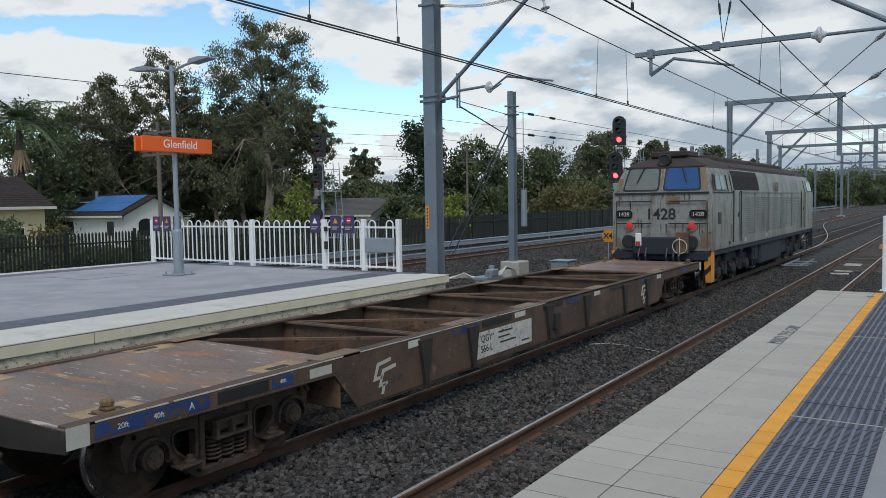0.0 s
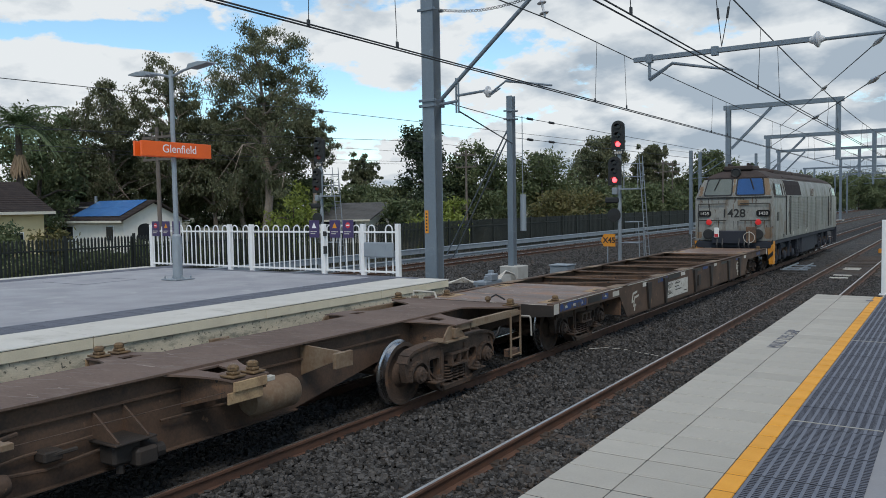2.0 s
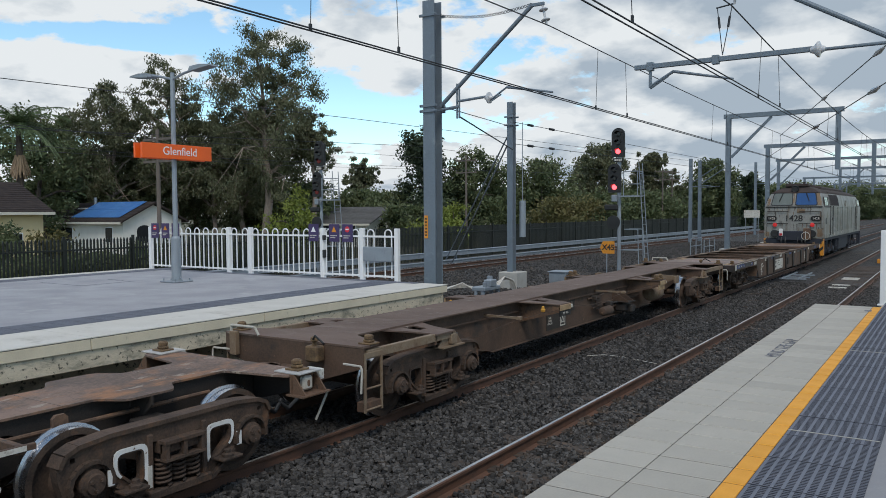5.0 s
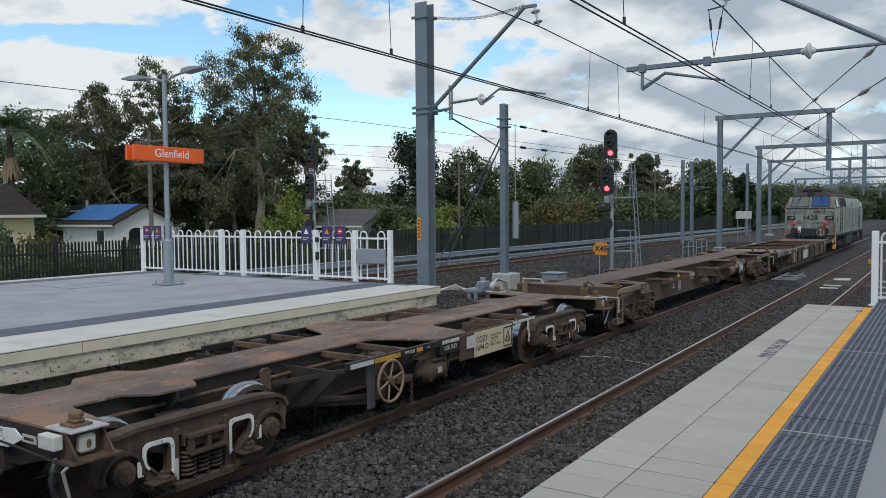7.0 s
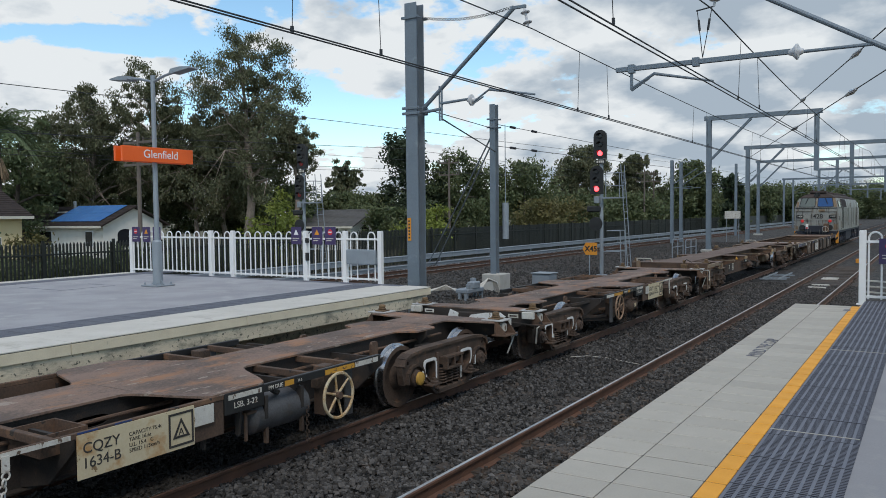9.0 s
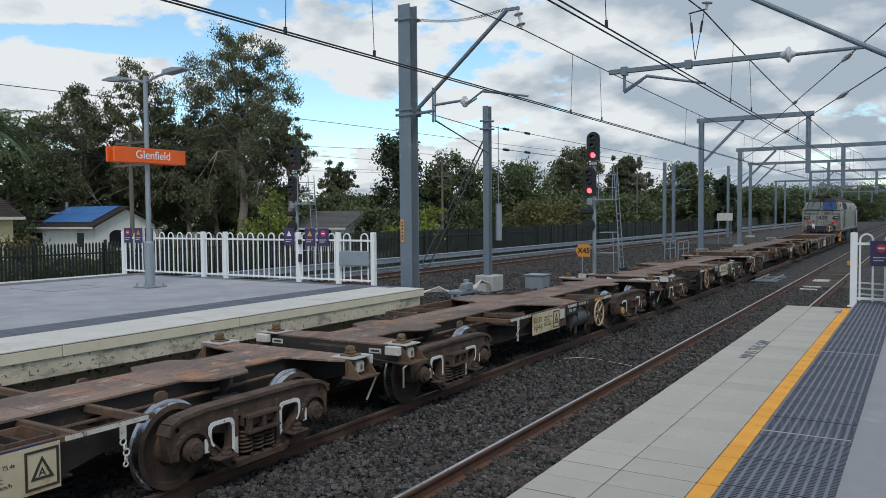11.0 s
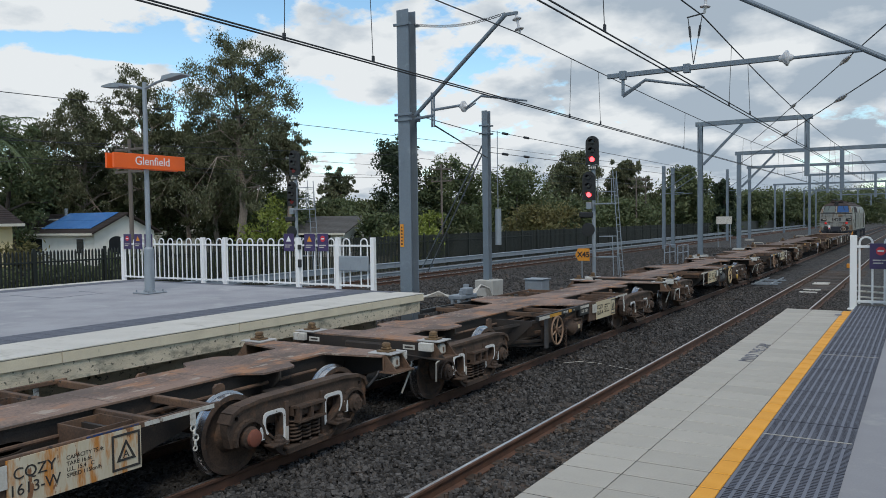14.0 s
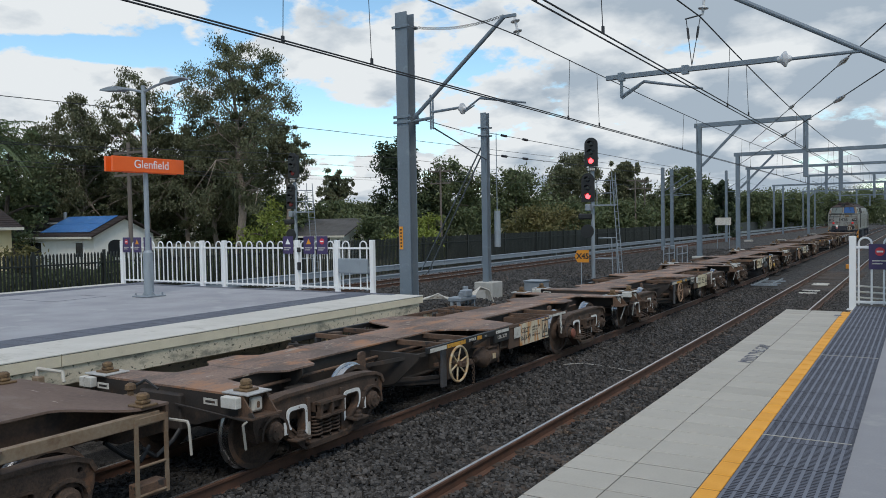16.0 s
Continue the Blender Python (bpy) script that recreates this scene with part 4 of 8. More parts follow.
def skeletal_wagon(code, ends, hand_mat, worn=0, splashed=False, cap=None, flip_cap=False):
    """Short skeletal container wagon: flared spine plate over a box sill, side arms, panels, tanks, handwheel."""
    L, Z = 11.6, 0.97
    w = thing("container_wagon", "rusty brown skeletal container wagon on two bogies, running empty", "wagon", "container wagons")
    deck_plate("spine_plate", [(0, 1.22), (0.34, 1.22), (0.55, 0.42), (1.02, 0.42), (1.28, 0.69), (1.72, 0.69), (1.92, 0.42), (4.9, 0.42), (5.5, 1.26), (6.15, 1.26), (6.55, 0.42), (9.5, 0.42), (9.72, 0.69), (10.18, 0.69), (10.42, 0.42), (11.05, 0.42), (11.26, 1.22), (L, 1.22)], Z, 0.022, DECK, w)
    for s in (-1, 1):
        bm = bmesh.new()
        web = [(0.05, 0.6), (0.05, 0.945), (L - 0.05, 0.945), (L - 0.05, 0.6), (9.3, 0.6), (8.2, 0.34), (3.2, 0.34), (2.2, 0.6)]
        holed_plate(bm, web, [oval(y, 0.76, 0.2, 0.055, 14) for y in (3.0, 4.6, 6.85, 8.6)], s * 0.36 - 0.012, s * 0.36 + 0.012)
        part("sill_web", bm, GRIME, w, "grimy fabricated centre sill")
    strip("sill_bottom_plate", -0.46, 0.46, 3.2, 8.2, 0.325, 0.339, GRIME, w)
    for y in (0.02, L - 0.02):
        bm = bmesh.new()
        prism(bm, [(-1.22, 0.78), (-1.22, 0.948), (1.22, 0.948), (1.22, 0.78), (0.5, 0.58), (-0.5, 0.58)], "y", y - 0.015, y + 0.015)
        part("end_sill", bm, GRIME, w)
    for y in (1.5, 5.6, 6.0, 9.95):
        bm = bmesh.new()
        prism(bm, [(-0.7, 0.86), (-0.7, 0.948), (0.7, 0.948), (0.7, 0.86), (0.4, 0.6), (-0.4, 0.6)], "y", y - 0.012, y + 0.012)
        part("diaphragm", bm, GRIME, w)
    for s in (-1, 1):
        x = s * 1.22
        turn = EAST if s > 0 else pose(0, 0, 0, 90, 0, -90)
        sill = strip("side_sill", min(x, x + s * 0.05), max(x, x + s * 0.05), 3.45, 5.46, 0.865, 0.95, BLACK, w, 0.006, "black side sill with worn markings")
        words, patch, small = (4.71, 4.94, 5.14) if s > 0 else (5.3, 5.09, 4.93)
        for y0, y1, mat in ((3.5, 3.95, WHITEP), (3.97, 4.5, YELP), (patch - 0.07, patch + 0.07, YELP)):
            strip("marking_strip", min(x + s * 0.05, x + s * 0.054), max(x + s * 0.05, x + s * 0.054), y0, y1, 0.872, 0.93, mat, sill)
        lettering("painted_words", "PM DUE", 0.062, WHITEP, sill, Matrix.Translation((x + s * 0.056, words, 0.9)) @ turn)
        lettering("painted_words", "11-5", 0.04, WHITEP, sill, Matrix.Translation((x + s * 0.056, small, 0.9)) @ turn)
        rear = strip("side_sill", min(x, x + s * 0.04), max(x, x + s * 0.04), 6.0, 8.5, 0.9, 0.95, RUST, w, 0.006, "rusty side sill with pale worn edge")
        strip("marking_strip", min(x + s * 0.04, x + s * 0.044), max(x + s * 0.04, x + s * 0.044), 7.62, 8.42, 0.905, 0.945, WHITEP, rear)
        strip("marking_strip", min(x + s * 0.04, x + s * 0.044), max(x + s * 0.04, x + s * 0.044), 7.05, 7.56, 0.935, 0.949, BLUEP, rear)
        strip("sill_skirt", min(x, x + s * 0.03), max(x, x + s * 0.03), 6.0, 7.2, 0.56, 0.9, DUSTY, w, 0.004)
        # black outrigger plate with its white strip and date
        plate = strip("outrigger_plate", min(x, x + s * 0.045), max(x, x + s * 0.045), 5.46, 5.995, 0.735, 0.955, BLACK, w, 0.005, "black outrigger plate with white strip and date")
        strip("marking_strip", min(x + s * 0.045, x + s * 0.049), max(x + s * 0.045, x + s * 0.049), 5.5, 5.95, 0.88, 0.93, WHITEP, plate)
        lettering("painted_words", "LSB. 3-22", 0.085, WHITEP, plate, Matrix.Translation((x + s * 0.0475, 5.72, 0.815)) @ turn)
        for y in (4.0, 4.72, 7.75, 8.4):
            strip("side_arm", min(s * 0.37, x), max(s * 0.37, x), y - 0.03, y + 0.03, 0.87, 0.945, RUST, w, 0.005)
        data_panel(w, s, 6.38, 7.57, 0.56, 0.93, x + s * 0.04, code, worn)
        strip("card_holder", min(x + s * 0.05, x + s * 0.06), max(x + s * 0.05, x + s * 0.06), 6.15, 6.38, 0.72, 0.9, WHITEP, w, 0.0, "white card holder")
        for a, b, c, d in (((x, 5.75, 0.84), (x - s * 0.05, 5.75, 0.48), 0.03, 0.05), ((x, 6.2, 0.84), (x - s * 0.05, 6.2, 0.45), 0.03, 0.05), ((x, 5.3, 0.86), (x - s * 0.3, 4.75, 0.62), 0.04, 0.05),
                           ((x, 3.5, 0.86), (s * 0.4, 2.9, 0.7), 0.04, 0.05), ((x - s * 0.16, 4.1, 0.42), (s * 0.4, 3.3, 0.42), 0.04, 0.05), ((s * 0.4, 3.4, 0.36), (x - s * 0.16, 4.15, 0.34), 0.05, 0.05)):
            bm = bmesh.new()
            bar(bm, a, b, c, d)
            part("underframe_brace", bm, GRIME, w)
        for y0, y1, z0, z1 in ((3.3, 3.34, 0.34, 0.86), (4.86, 4.9, 0.34, 0.86), (7.5, 7.54, 0.34, 0.86)):
            bm = bmesh.new()
            prism(bm, [(s * 0.37, z0), (s * 0.8, z0 + 0.1), (s * 1.2, z1 - 0.06), (s * 1.2, z1 + 0.02), (s * 0.37, z1 + 0.02)], "y", y0, y1)
            part("web_gusset", bm, GRIME, w)
        bm = bmesh.new()
        bar(bm, (s * 0.7, 4.5, 0.5), (s * 1.1, 5.0, 0.52), 0.05, 0.05)
        box(bm, *sorted((s * 1.0, s * 1.14)), 4.62, 4.95, 0.47, 0.55, 0.01)
        part("brake_rigging", bm, RUST, w, "rusty brake rigging")
        bm = bmesh.new()
        for k in range(9):
            ring(bm, (x + s * 0.02, 4.78 + 0.01 * (k % 2), 0.56 - 0.045 * k), (0.9 * (k % 2), 1, 0), 0.024, 0.006, 8, 4)
        part("brake_chain", bm, CAST, w, "hanging brake chain")
        bm = bmesh.new()
        bar(bm, (x + s * 0.05, 8.15, 0.92), (x + s * 0.05, 8.15, 0.8), 0.012, 0.06)
        for k, (dy, z) in enumerate(((0.0, 0.77), (0.015, 0.72), (0.03, 0.67), (0.025, 0.62), (0.02, 0.57))):
            ring(bm, (x + s * 0.05, 8.15 + dy, z), (1, 0.8 * (k % 2), 0), 0.03 if k != 4 else 0.022, 0.008, 10, 5)
        part("pull_ring", bm, WHITEP, w, "white-painted pull chain and ring")
        bm = bmesh.new()
        if s > 0:
            lathe(bm, [(5.08, 0.02), (5.09, 0.05), (5.16, 0.06), (5.2, 0.11), (5.28, 0.135), (5.3, 0.165), (5.34, 0.165), (5.35, 0.135), (5.66, 0.135), (5.69, 0.08), (5.7, 0.02)], "y", (x - s * 0.12, 0, 0.52), 20)
            for k in range(8):
                a = math.tau * k / 8
                tube(bm, (x - s * 0.12 + 0.15 * math.cos(a), 5.285, 0.52 + 0.15 * math.sin(a)), (x - s * 0.12 + 0.15 * math.cos(a), 5.355, 0.52 + 0.15 * math.sin(a)), 0.014, seg=6)
        else:
            lathe(bm, [(4.66, 0.03), (4.68, 0.14), (4.74, 0.2), (5.52, 0.2), (5.58, 0.14), (5.6, 0.03)], "y", (x - s * 0.17, 0, 0.6), 22)
        tank = part("air_cylinder", bm, CAST if s > 0 else TANKGREY, w, "grimy brake cylinder with a small data plate", True)
        if s > 0:
            strip("cylinder_plate", min(x + s * 0.006, x + s * 0.018), max(x + s * 0.006, x + s * 0.018), 5.44, 5.54, 0.49, 0.57, CREAM, tank)
        else:
            for k in (4.85, 5.4):
                strip("tank_strap", *sorted((x - s * 0.375, x + s * 0.036)), k, k + 0.04, 0.58, 0.82, GRIME, tank)
                strip("tank_leg", *sorted((x - s * 0.06, x - s * 0.02)), k - 0.06, k - 0.02, 0.3, 0.5, CAST, tank)
        bm = bmesh.new()
        box(bm, *sorted((x - s * 0.3, x)), 5.33, 5.68, 0.665, 0.69)
        box(bm, *sorted((x - s * 0.28, x - s * 0.02)), 5.4, 5.42, 0.68, 0.86)
        box(bm, *sorted((x - s * 0.02, x)), 5.66, 5.69, 0.4, 0.69)
        part("cylinder_bracket", bm, DUSTY, w)
        strip("gear_plate", *sorted((x - s * 0.05, x - s * 0.02)), 3.92, 4.06, 0.3, 0.88, TANKGREY, w, 0.004, "blue-grey gear support plate")
        spoked_wheel(w, x + s * 0.06, 4.28, 0.6, hand_mat, s)
        bm = bmesh.new()
        tube(bm, (s * 0.5, 0.8, 0.8), (s * 0.5, 10.8, 0.8), 0.022, seg=8)
        tube(bm, (s * 0.44, 3.0, 0.72), (s * 0.44, 8.4, 0.7), 0.014, seg=6)
        tube(bm, (s * 0.75, 4.6, 0.45), (s * 0.9, 5.1, 0.5), 0.03, seg=8)
        part("brake_pipe", bm, RUST, w, "", True)
        bm = bmesh.new()
        for a, b, c, d in ((0.5, 0.98, 7.28, 7.3), (0.5, 0.98, 7.69, 7.71), (0.5, 0.52, 7.3, 7.69), (0.96, 0.98, 7.3, 7.69)):
            box(bm, *sorted((s * a, s * b)), c, d, 0.74, 0.915)
        box(bm, *sorted((s * 0.5, s * 0.98)), 7.28, 7.71, 0.73, 0.742)
        part("open_box", bm, RUST, w, "open rusty steel box under the deck")
        for y in (2.75, 9.05):
            bm = bmesh.new()
            prism(bm, [(y - 0.07, 0.6), (y - 0.07, 0.93), (y - 0.04, 0.96), (y + 0.04, 0.96), (y + 0.07, 0.93), (y + 0.07, 0.6)], "x", *sorted((s * 0.62, s * 0.66)))
            box(bm, *sorted((s * 0.37, s * 0.63)), y - 0.07, y + 0.07, 0.68, 0.7)
            part("upright_bracket", bm, RUST, w, "rusty upright brake bracket")
        for y in (0.13, L - 0.13):
            e = -1 if y < 1 else 1
            strip("top_plate", *sorted((s * 0.96, s * 1.34)), y - 0.17, y + 0.17, 0.972, 0.99, ends, w, 0.004, "pale painted corner plate")
            bm = bmesh.new()
            box(bm, *sorted((s * 1.18, s * 1.43)), y - 0.22, y + 0.22, 0.745, 0.763)
            box(bm, *sorted((s * 1.212, s * 1.234)), y - 0.19, y + 0.19, 0.76, 0.97)
            for k in (-0.16, 0.16):
                prism(bm, [(s * 1.225, 0.76), (s * 1.42, 0.76), (s * 1.4, 0.79), (s * 1.25, 0.97), (s * 1.225, 0.97)], "y", y + k - 0.009, y + k + 0.009)
            part("corner_bracket", bm, RUST, w, "rusty gusseted corner bracket")
            bm = bmesh.new()
            box(bm, *sorted((s * 1.23, s * 1.31)), y - 0.075, y + 0.075, 0.785, 0.935, 0.022)
            casting = part("lock_casting", bm, EMBLEM, w, "cream-painted lock casting")
            bm = bmesh.new()
            prism(bm, oval(y, 0.86, 0.022, 0.036, 12), "x", *sorted((s * 1.3, s * 1.312)))
            part("casting_slot", bm, RUST, casting)
            strip("end_tab", *sorted((s * 1.06, s * 1.28)), *sorted((y + e * 0.2, y + e * 0.285)), 0.855, 0.972, WHITEP, w, 0.008, "white-painted end tab")
            sticker = strip("end_label", *sorted((s * 0.78, s * 0.98)), *sorted((y + e * 0.245, y + e * 0.252)), 0.86, 0.925, WHITEP, w, 0.0, "small white lettered plate")
            strip("printed_bar", *sorted((s * 0.81, s * 0.95)), *sorted((y + e * 0.252, y + e * 0.254)), 0.88, 0.905, GRIME, sticker)
            corner_lock(w, s * 1.14, y, 0.99)
    for y in (1.05, 2.6, 3.9, 5.2, 6.4, 7.9, 9.2, 10.5):
        strip("weld_seam", -0.4, 0.4, y, y + 0.012, Z, Z + 0.004, SCUFF, w)
    for y, e in ((0.0, -1), (L, 1)):
        for s in (-1, 1):
            bm = bmesh.new()
            tube(bm, (s * 1.38, y + e * 0.1, 0.74), (s * 1.34, y + e * 0.12, 0.7), 0.012, seg=6)
            tube(bm, (s * 1.34, y + e * 0.12, 0.7), (s * 1.27, y + e * 0.02, 0.42), 0.014, seg=6)
            part("uncoupling_handle", bm, EMBLEM, w, "white hanging uncoupling handle")
            bm = bmesh.new()
            tube(bm, (s * 1.38, y + e * 0.1, 0.74), (s * 0.3, y + e * 0.08, 0.8), 0.013, seg=6)
            part("uncoupling_rod", bm, GRIME, w)
        strip("draft_pocket", -0.34, 0.34, *sorted((y - e * 0.3, y + e * 0.06)), 0.5, 0.9, GRIME, w, 0.02)
    if splashed:
        for e, q in ((0.075, [(-0.1, 0.74), (0.5, 0.76), (0.72, 0.86), (0.6, 0.93), (0.3, 0.91), (0.0, 0.86)]), (0.08, [(-0.52, 0.72), (-0.3, 0.7), (-0.26, 0.88), (-0.44, 0.94)])):
            bm = bmesh.new()
            prism(bm, q, "y", -e - 0.012, -e)
            part("paint_splash", bm, BRUSHED, w, "white paint splashed on the coupler pocket")
    bogie(w, 1.48, True, cap if flip_cap else None), bogie(w, 9.95, True, None if flip_cap else cap)
    coupler(w, 0, -1), coupler(w, L, 1)
    return w


def outrigger(wagon, s, y, top):
    """Sloping arm: a curved top plate with a slot through it, over two webs."""
    bm = bmesh.new()
    n, rows = 8, []
    for i in range(n + 1):
        f = i / n
        half = 0.24 + 0.24 * (1 - f) ** 2.2
        x, z = 0.48 + (1.23 - 0.48) * f, top - 0.024 + (1.03 - top + 0.024) * f
        rows.append([bm.verts.new((s * x, y + half * (2 * k / 6 - 1), z)) for k in range(7)])
    for i in range(n):
        for k in range(6):
            if not (1 <= i <= 3 and 2 <= k <= 3):
                bm.faces.new((rows[i][k], rows[i + 1][k], rows[i + 1][k + 1], rows[i][k + 1]))
    bmesh.ops.recalc_face_normals(bm, faces=bm.faces[:])
    bmesh.ops.solidify(bm, geom=bm.faces[:], thickness=0.02)
    part("arm_plate", bm, MAUVE, wagon)
    for k in (-0.21, 0.21):
        bm = bmesh.new()
        prism(bm, [(s * 0.41, 0.66), (s * 1.2, 0.88), (s * 1.2, 1.0), (s * 0.41, top - 0.05)], "y", y + k - 0.012, y + k + 0.012)
        part("cross_arm", bm, RUST, wagon)


def long_wagon(label):
    """Long skeletal wagon: narrow spine on a deep box sill, cross arms with twist locks, end ladders."""
    L, Z = 17.3, 1.085
    w = thing("container_wagon", label, "wagon", "container wagons")
    deck_plate("spine_plate", [(0, 1.2), (0.3, 1.2), (0.75, 0.52), (16.55, 0.52), (17.0, 1.2), (L, 1.2)], Z, 0.022, MAUVE, w)
    bm = bmesh.new()
    for i in range(92):
        y = 0.75 + i * 0.17
        for x in (-0.28, 0.26):
            if random.random() < 0.75:
                o, e = random.uniform(-0.05, 0.05), random.uniform(0.08, 0.2)
                bar(bm, (x + o - e, y, Z), (x + o + e, y + 0.11, Z), random.uniform(0.008, 0.022), 0.003)
    tagged(part("deck_tread", bm, SCUFF, w), kind="stuff")
    for s in (-1, 1):
        bm = bmesh.new()
        prism(bm, [(0.05, 0.68), (0.05, Z - 0.024), (L - 0.05, Z - 0.024), (L - 0.05, 0.68), (15.2, 0.68), (12.85, 0.28), (4.45, 0.28), (2.2, 0.68)], "x", s * 0.4 - 0.012, s * 0.4 + 0.012)
        part("sill_web", bm, DUSTY, w, "deep dusty brown sill web")
    strip("sill_bottom_plate", -0.47, 0.47, 4.45, 12.85, 0.265, 0.279, DUSTY, w)
    strip("sill_ledge", -0.45, 0.45, 2.3, 15.0, 0.86, 0.88, DUSTY, w)
    for y in (0.02, L - 0.02):
        bm = bmesh.new()
        prism(bm, [(-1.2, 0.82), (-1.2, 1.06), (1.2, 1.06), (1.2, 0.82), (0.5, 0.6), (-0.5, 0.6)], "y", y - 0.015, y + 0.015)
        part("end_sill", bm, DUSTY, w)
    for s in (-1, 1):
        for a, b in ((0.1, 2.0), (15.3, 17.2)):
            strip("side_rail", min(s * 1.13, s * 1.2), max(s * 1.13, s * 1.2), a, b, 0.92, 1.03, PEEL, w, 0.006, "tan painted end side rail")
        # sloping cross arms, each a holed top plate on two webs
        for y in (1.8, 5.78, 11.42, 15.5):
            outrigger(w, s, y, Z)
        for y in (5.78, 11.42):
            strip("arm_end_plate", min(s * 1.22, s * 1.25), max(s * 1.22, s * 1.25), y - 0.24, y + 0.2, 0.915, 1.015, TAN, w, 0.006, "peeling tan end plate")
            if y < 6:
                low = strip("arm_end_plate", min(s * 1.21, s * 1.235), max(s * 1.21, s * 1.235), y - 0.24, y + 0.22, 0.81, 0.91, BLACK, w, 0.006, "black date plate")
                turn = EAST if s > 0 else pose(0, 0, 0, 90, 0, -90)
                lettering("painted_words", "PM   11-5", 0.06, WHITEP, low, Matrix.Translation((s * 1.237, y - 0.02, 0.86)) @ turn)
                bm = bmesh.new()
                lathe(bm, [(0.9, 0.02), (0.91, 0.04), (0.95, 0.045), (0.96, 0.03), (1.0, 0.025), (1.01, 0.01)], "z", (s * 0.98, y - 0.42, 0), 10)
                part("valve_cap", bm, YELP, w, "small yellow valve cap")
            else:
                strip("arm_end_plate", min(s * 1.2, s * 1.225), max(s * 1.2, s * 1.225), y - 0.3, y + 0.16, 0.8, 0.915, TAN, w, 0.006, "bare tan lower end plate")
            strip("arm_stop", min(s * 1.14, s * 1.22), max(s * 1.14, s * 1.22), y + 0.22, y + 0.34, 0.93, 0.98, EMBLEM, w, 0.006)
            if y > 6:
                for k in (-0.14, 0.12):
                    corner_lock(w, s * 1.12, y + k, 1.045)
        bm = bmesh.new()
        prism(bm, [(s * 0.4, 0.66), (s * 1.05, 0.92), (s * 1.05, 1.008), (s * 0.4, 1.04)], "y", 12.98, 13.02)
        box(bm, *sorted((s * 1.05, s * 1.1)), 12.84, 13.16, 0.82, 1.008, 0.008)
        part("cross_arm", bm, PEEL, w)
        for y in (4.18, 9.03):
            bm = bmesh.new()
            bar(bm, (s * 0.4, y + 0.1, 0.93), (s * 1.1, y, 0.94), 0.04, 0.035)
            box(bm, min(s * 1.08, s * 1.16), max(s * 1.08, s * 1.16), y - 0.05, y + 0.05, 0.91, 0.965, 0.006)
            part("pipe_bracket", bm, PEEL, w)
        for y in (2.0, 15.3):
            bm = bmesh.new()
            prism(bm, [(y - 0.3, 0.82), (y + 0.3, 0.82), (y + 0.12, 1.01), (y - 0.12, 1.01)], "x", s * 1.16 - 0.012, s * 1.16 + 0.012)
            box(bm, min(s * 0.9, s * 1.24), max(s * 0.9, s * 1.24), y - 0.28, y + 0.28, 0.8, 0.82)
            box(bm, min(s * 1.16, s * 1.23), max(s * 1.16, s * 1.23), y - 0.06, y + 0.06, 0.84, 0.98, 0.01)
            part("corner_bracket", bm, PEEL, w)
        for y in (0.22, L - 0.22):
            corner_lock(w, s * 1.12, y, Z)
        # end ladder
        for y in (0.2, L - 0.2):
            bm = bmesh.new()
            for k in (-0.16, 0.16):
                bar(bm, (s * 1.2, y + k, 1.0), (s * 1.2, y + k, 0.27), 0.022, 0.035)
            for z in (0.3, 0.56):
                tube(bm, (s * 1.2, y - 0.16, z), (s * 1.2, y + 0.16, z), 0.014, seg=8)
            box(bm, *sorted((s * 1.13, s * 1.21)), y - 0.18, y + 0.18, 0.93, 1.0, 0.006)
            ladder = part("end_ladder", bm, PEEL, w, "tan steel step ladder")
            strip("step_plate", *sorted((s * 1.06, s * 1.2)), y - 0.15, y + 0.15, 0.27, 0.39, RUST, ladder, 0.004)
        sweep("hand_cable", [(s * 1.1, 2.1, 0.86), (s * 0.95, 3.2, 0.76), (s * 1.1, 4.18, 0.92), (s * 1.16, 5.4, 0.92), (s * 1.2, 6.1, 0.95), (s * 1.0, 7.6, 0.8), (s * 1.1, 9.03, 0.92), (s * 1.2, 11.1, 0.93)], 0.0045, CAST, w)
        for z, y0, y1, r in ((0.52, 8.72, 9.24, 0.1), (0.64, 11.78, 12.5, 0.19)):
            bm = bmesh.new()
            lathe(bm, [(y0, 0.04), (y0 + 0.02, r * 0.8), (y0 + 0.08, r), (y1 - 0.08, r), (y1 - 0.02, r * 0.8), (y1, 0.04)], "y", (s * 0.75, 0, z), 18)
            part("air_reservoir", bm, DUSTY if y0 < 10 else PEEL, w, "brown cylindrical air reservoir", True)
        for y in (10.2, 10.52):
            bm = bmesh.new()
            prism(bm, [(s * 0.41, 0.86), (s * 0.41, 0.6), (s * 0.8, 0.58), (s * 0.8, 0.61)], "y", y - 0.01, y + 0.01)
            part("valve_gusset", bm, DUSTY, w)
        bm = bmesh.new()
        box(bm, *sorted((s * 0.41, s * 0.82)), 10.15, 10.6, 0.575, 0.595, 0.004)
        box(bm, *sorted((s * 0.48, s * 0.72)), 10.2, 10.5, 0.36, 0.57, 0.03)
        box(bm, *sorted((s * 0.6, s * 0.82)), 10.38, 10.62, 0.32, 0.5, 0.03)
        for k in range(3):
            lathe(bm, [(10.56, 0.03), (10.62, 0.07), (10.7, 0.07), (10.72, 0.03)], "y", (s * (0.5 + 0.12 * k), 0, 0.42 + 0.04 * (k % 2)), 10)
        tube(bm, (s * 0.66, 10.3, 0.36), (s * 0.66, 10.3, 0.28), 0.04, seg=8)
        part("brake_valve", bm, GRIME, w, "grimy brake valve with round caps")
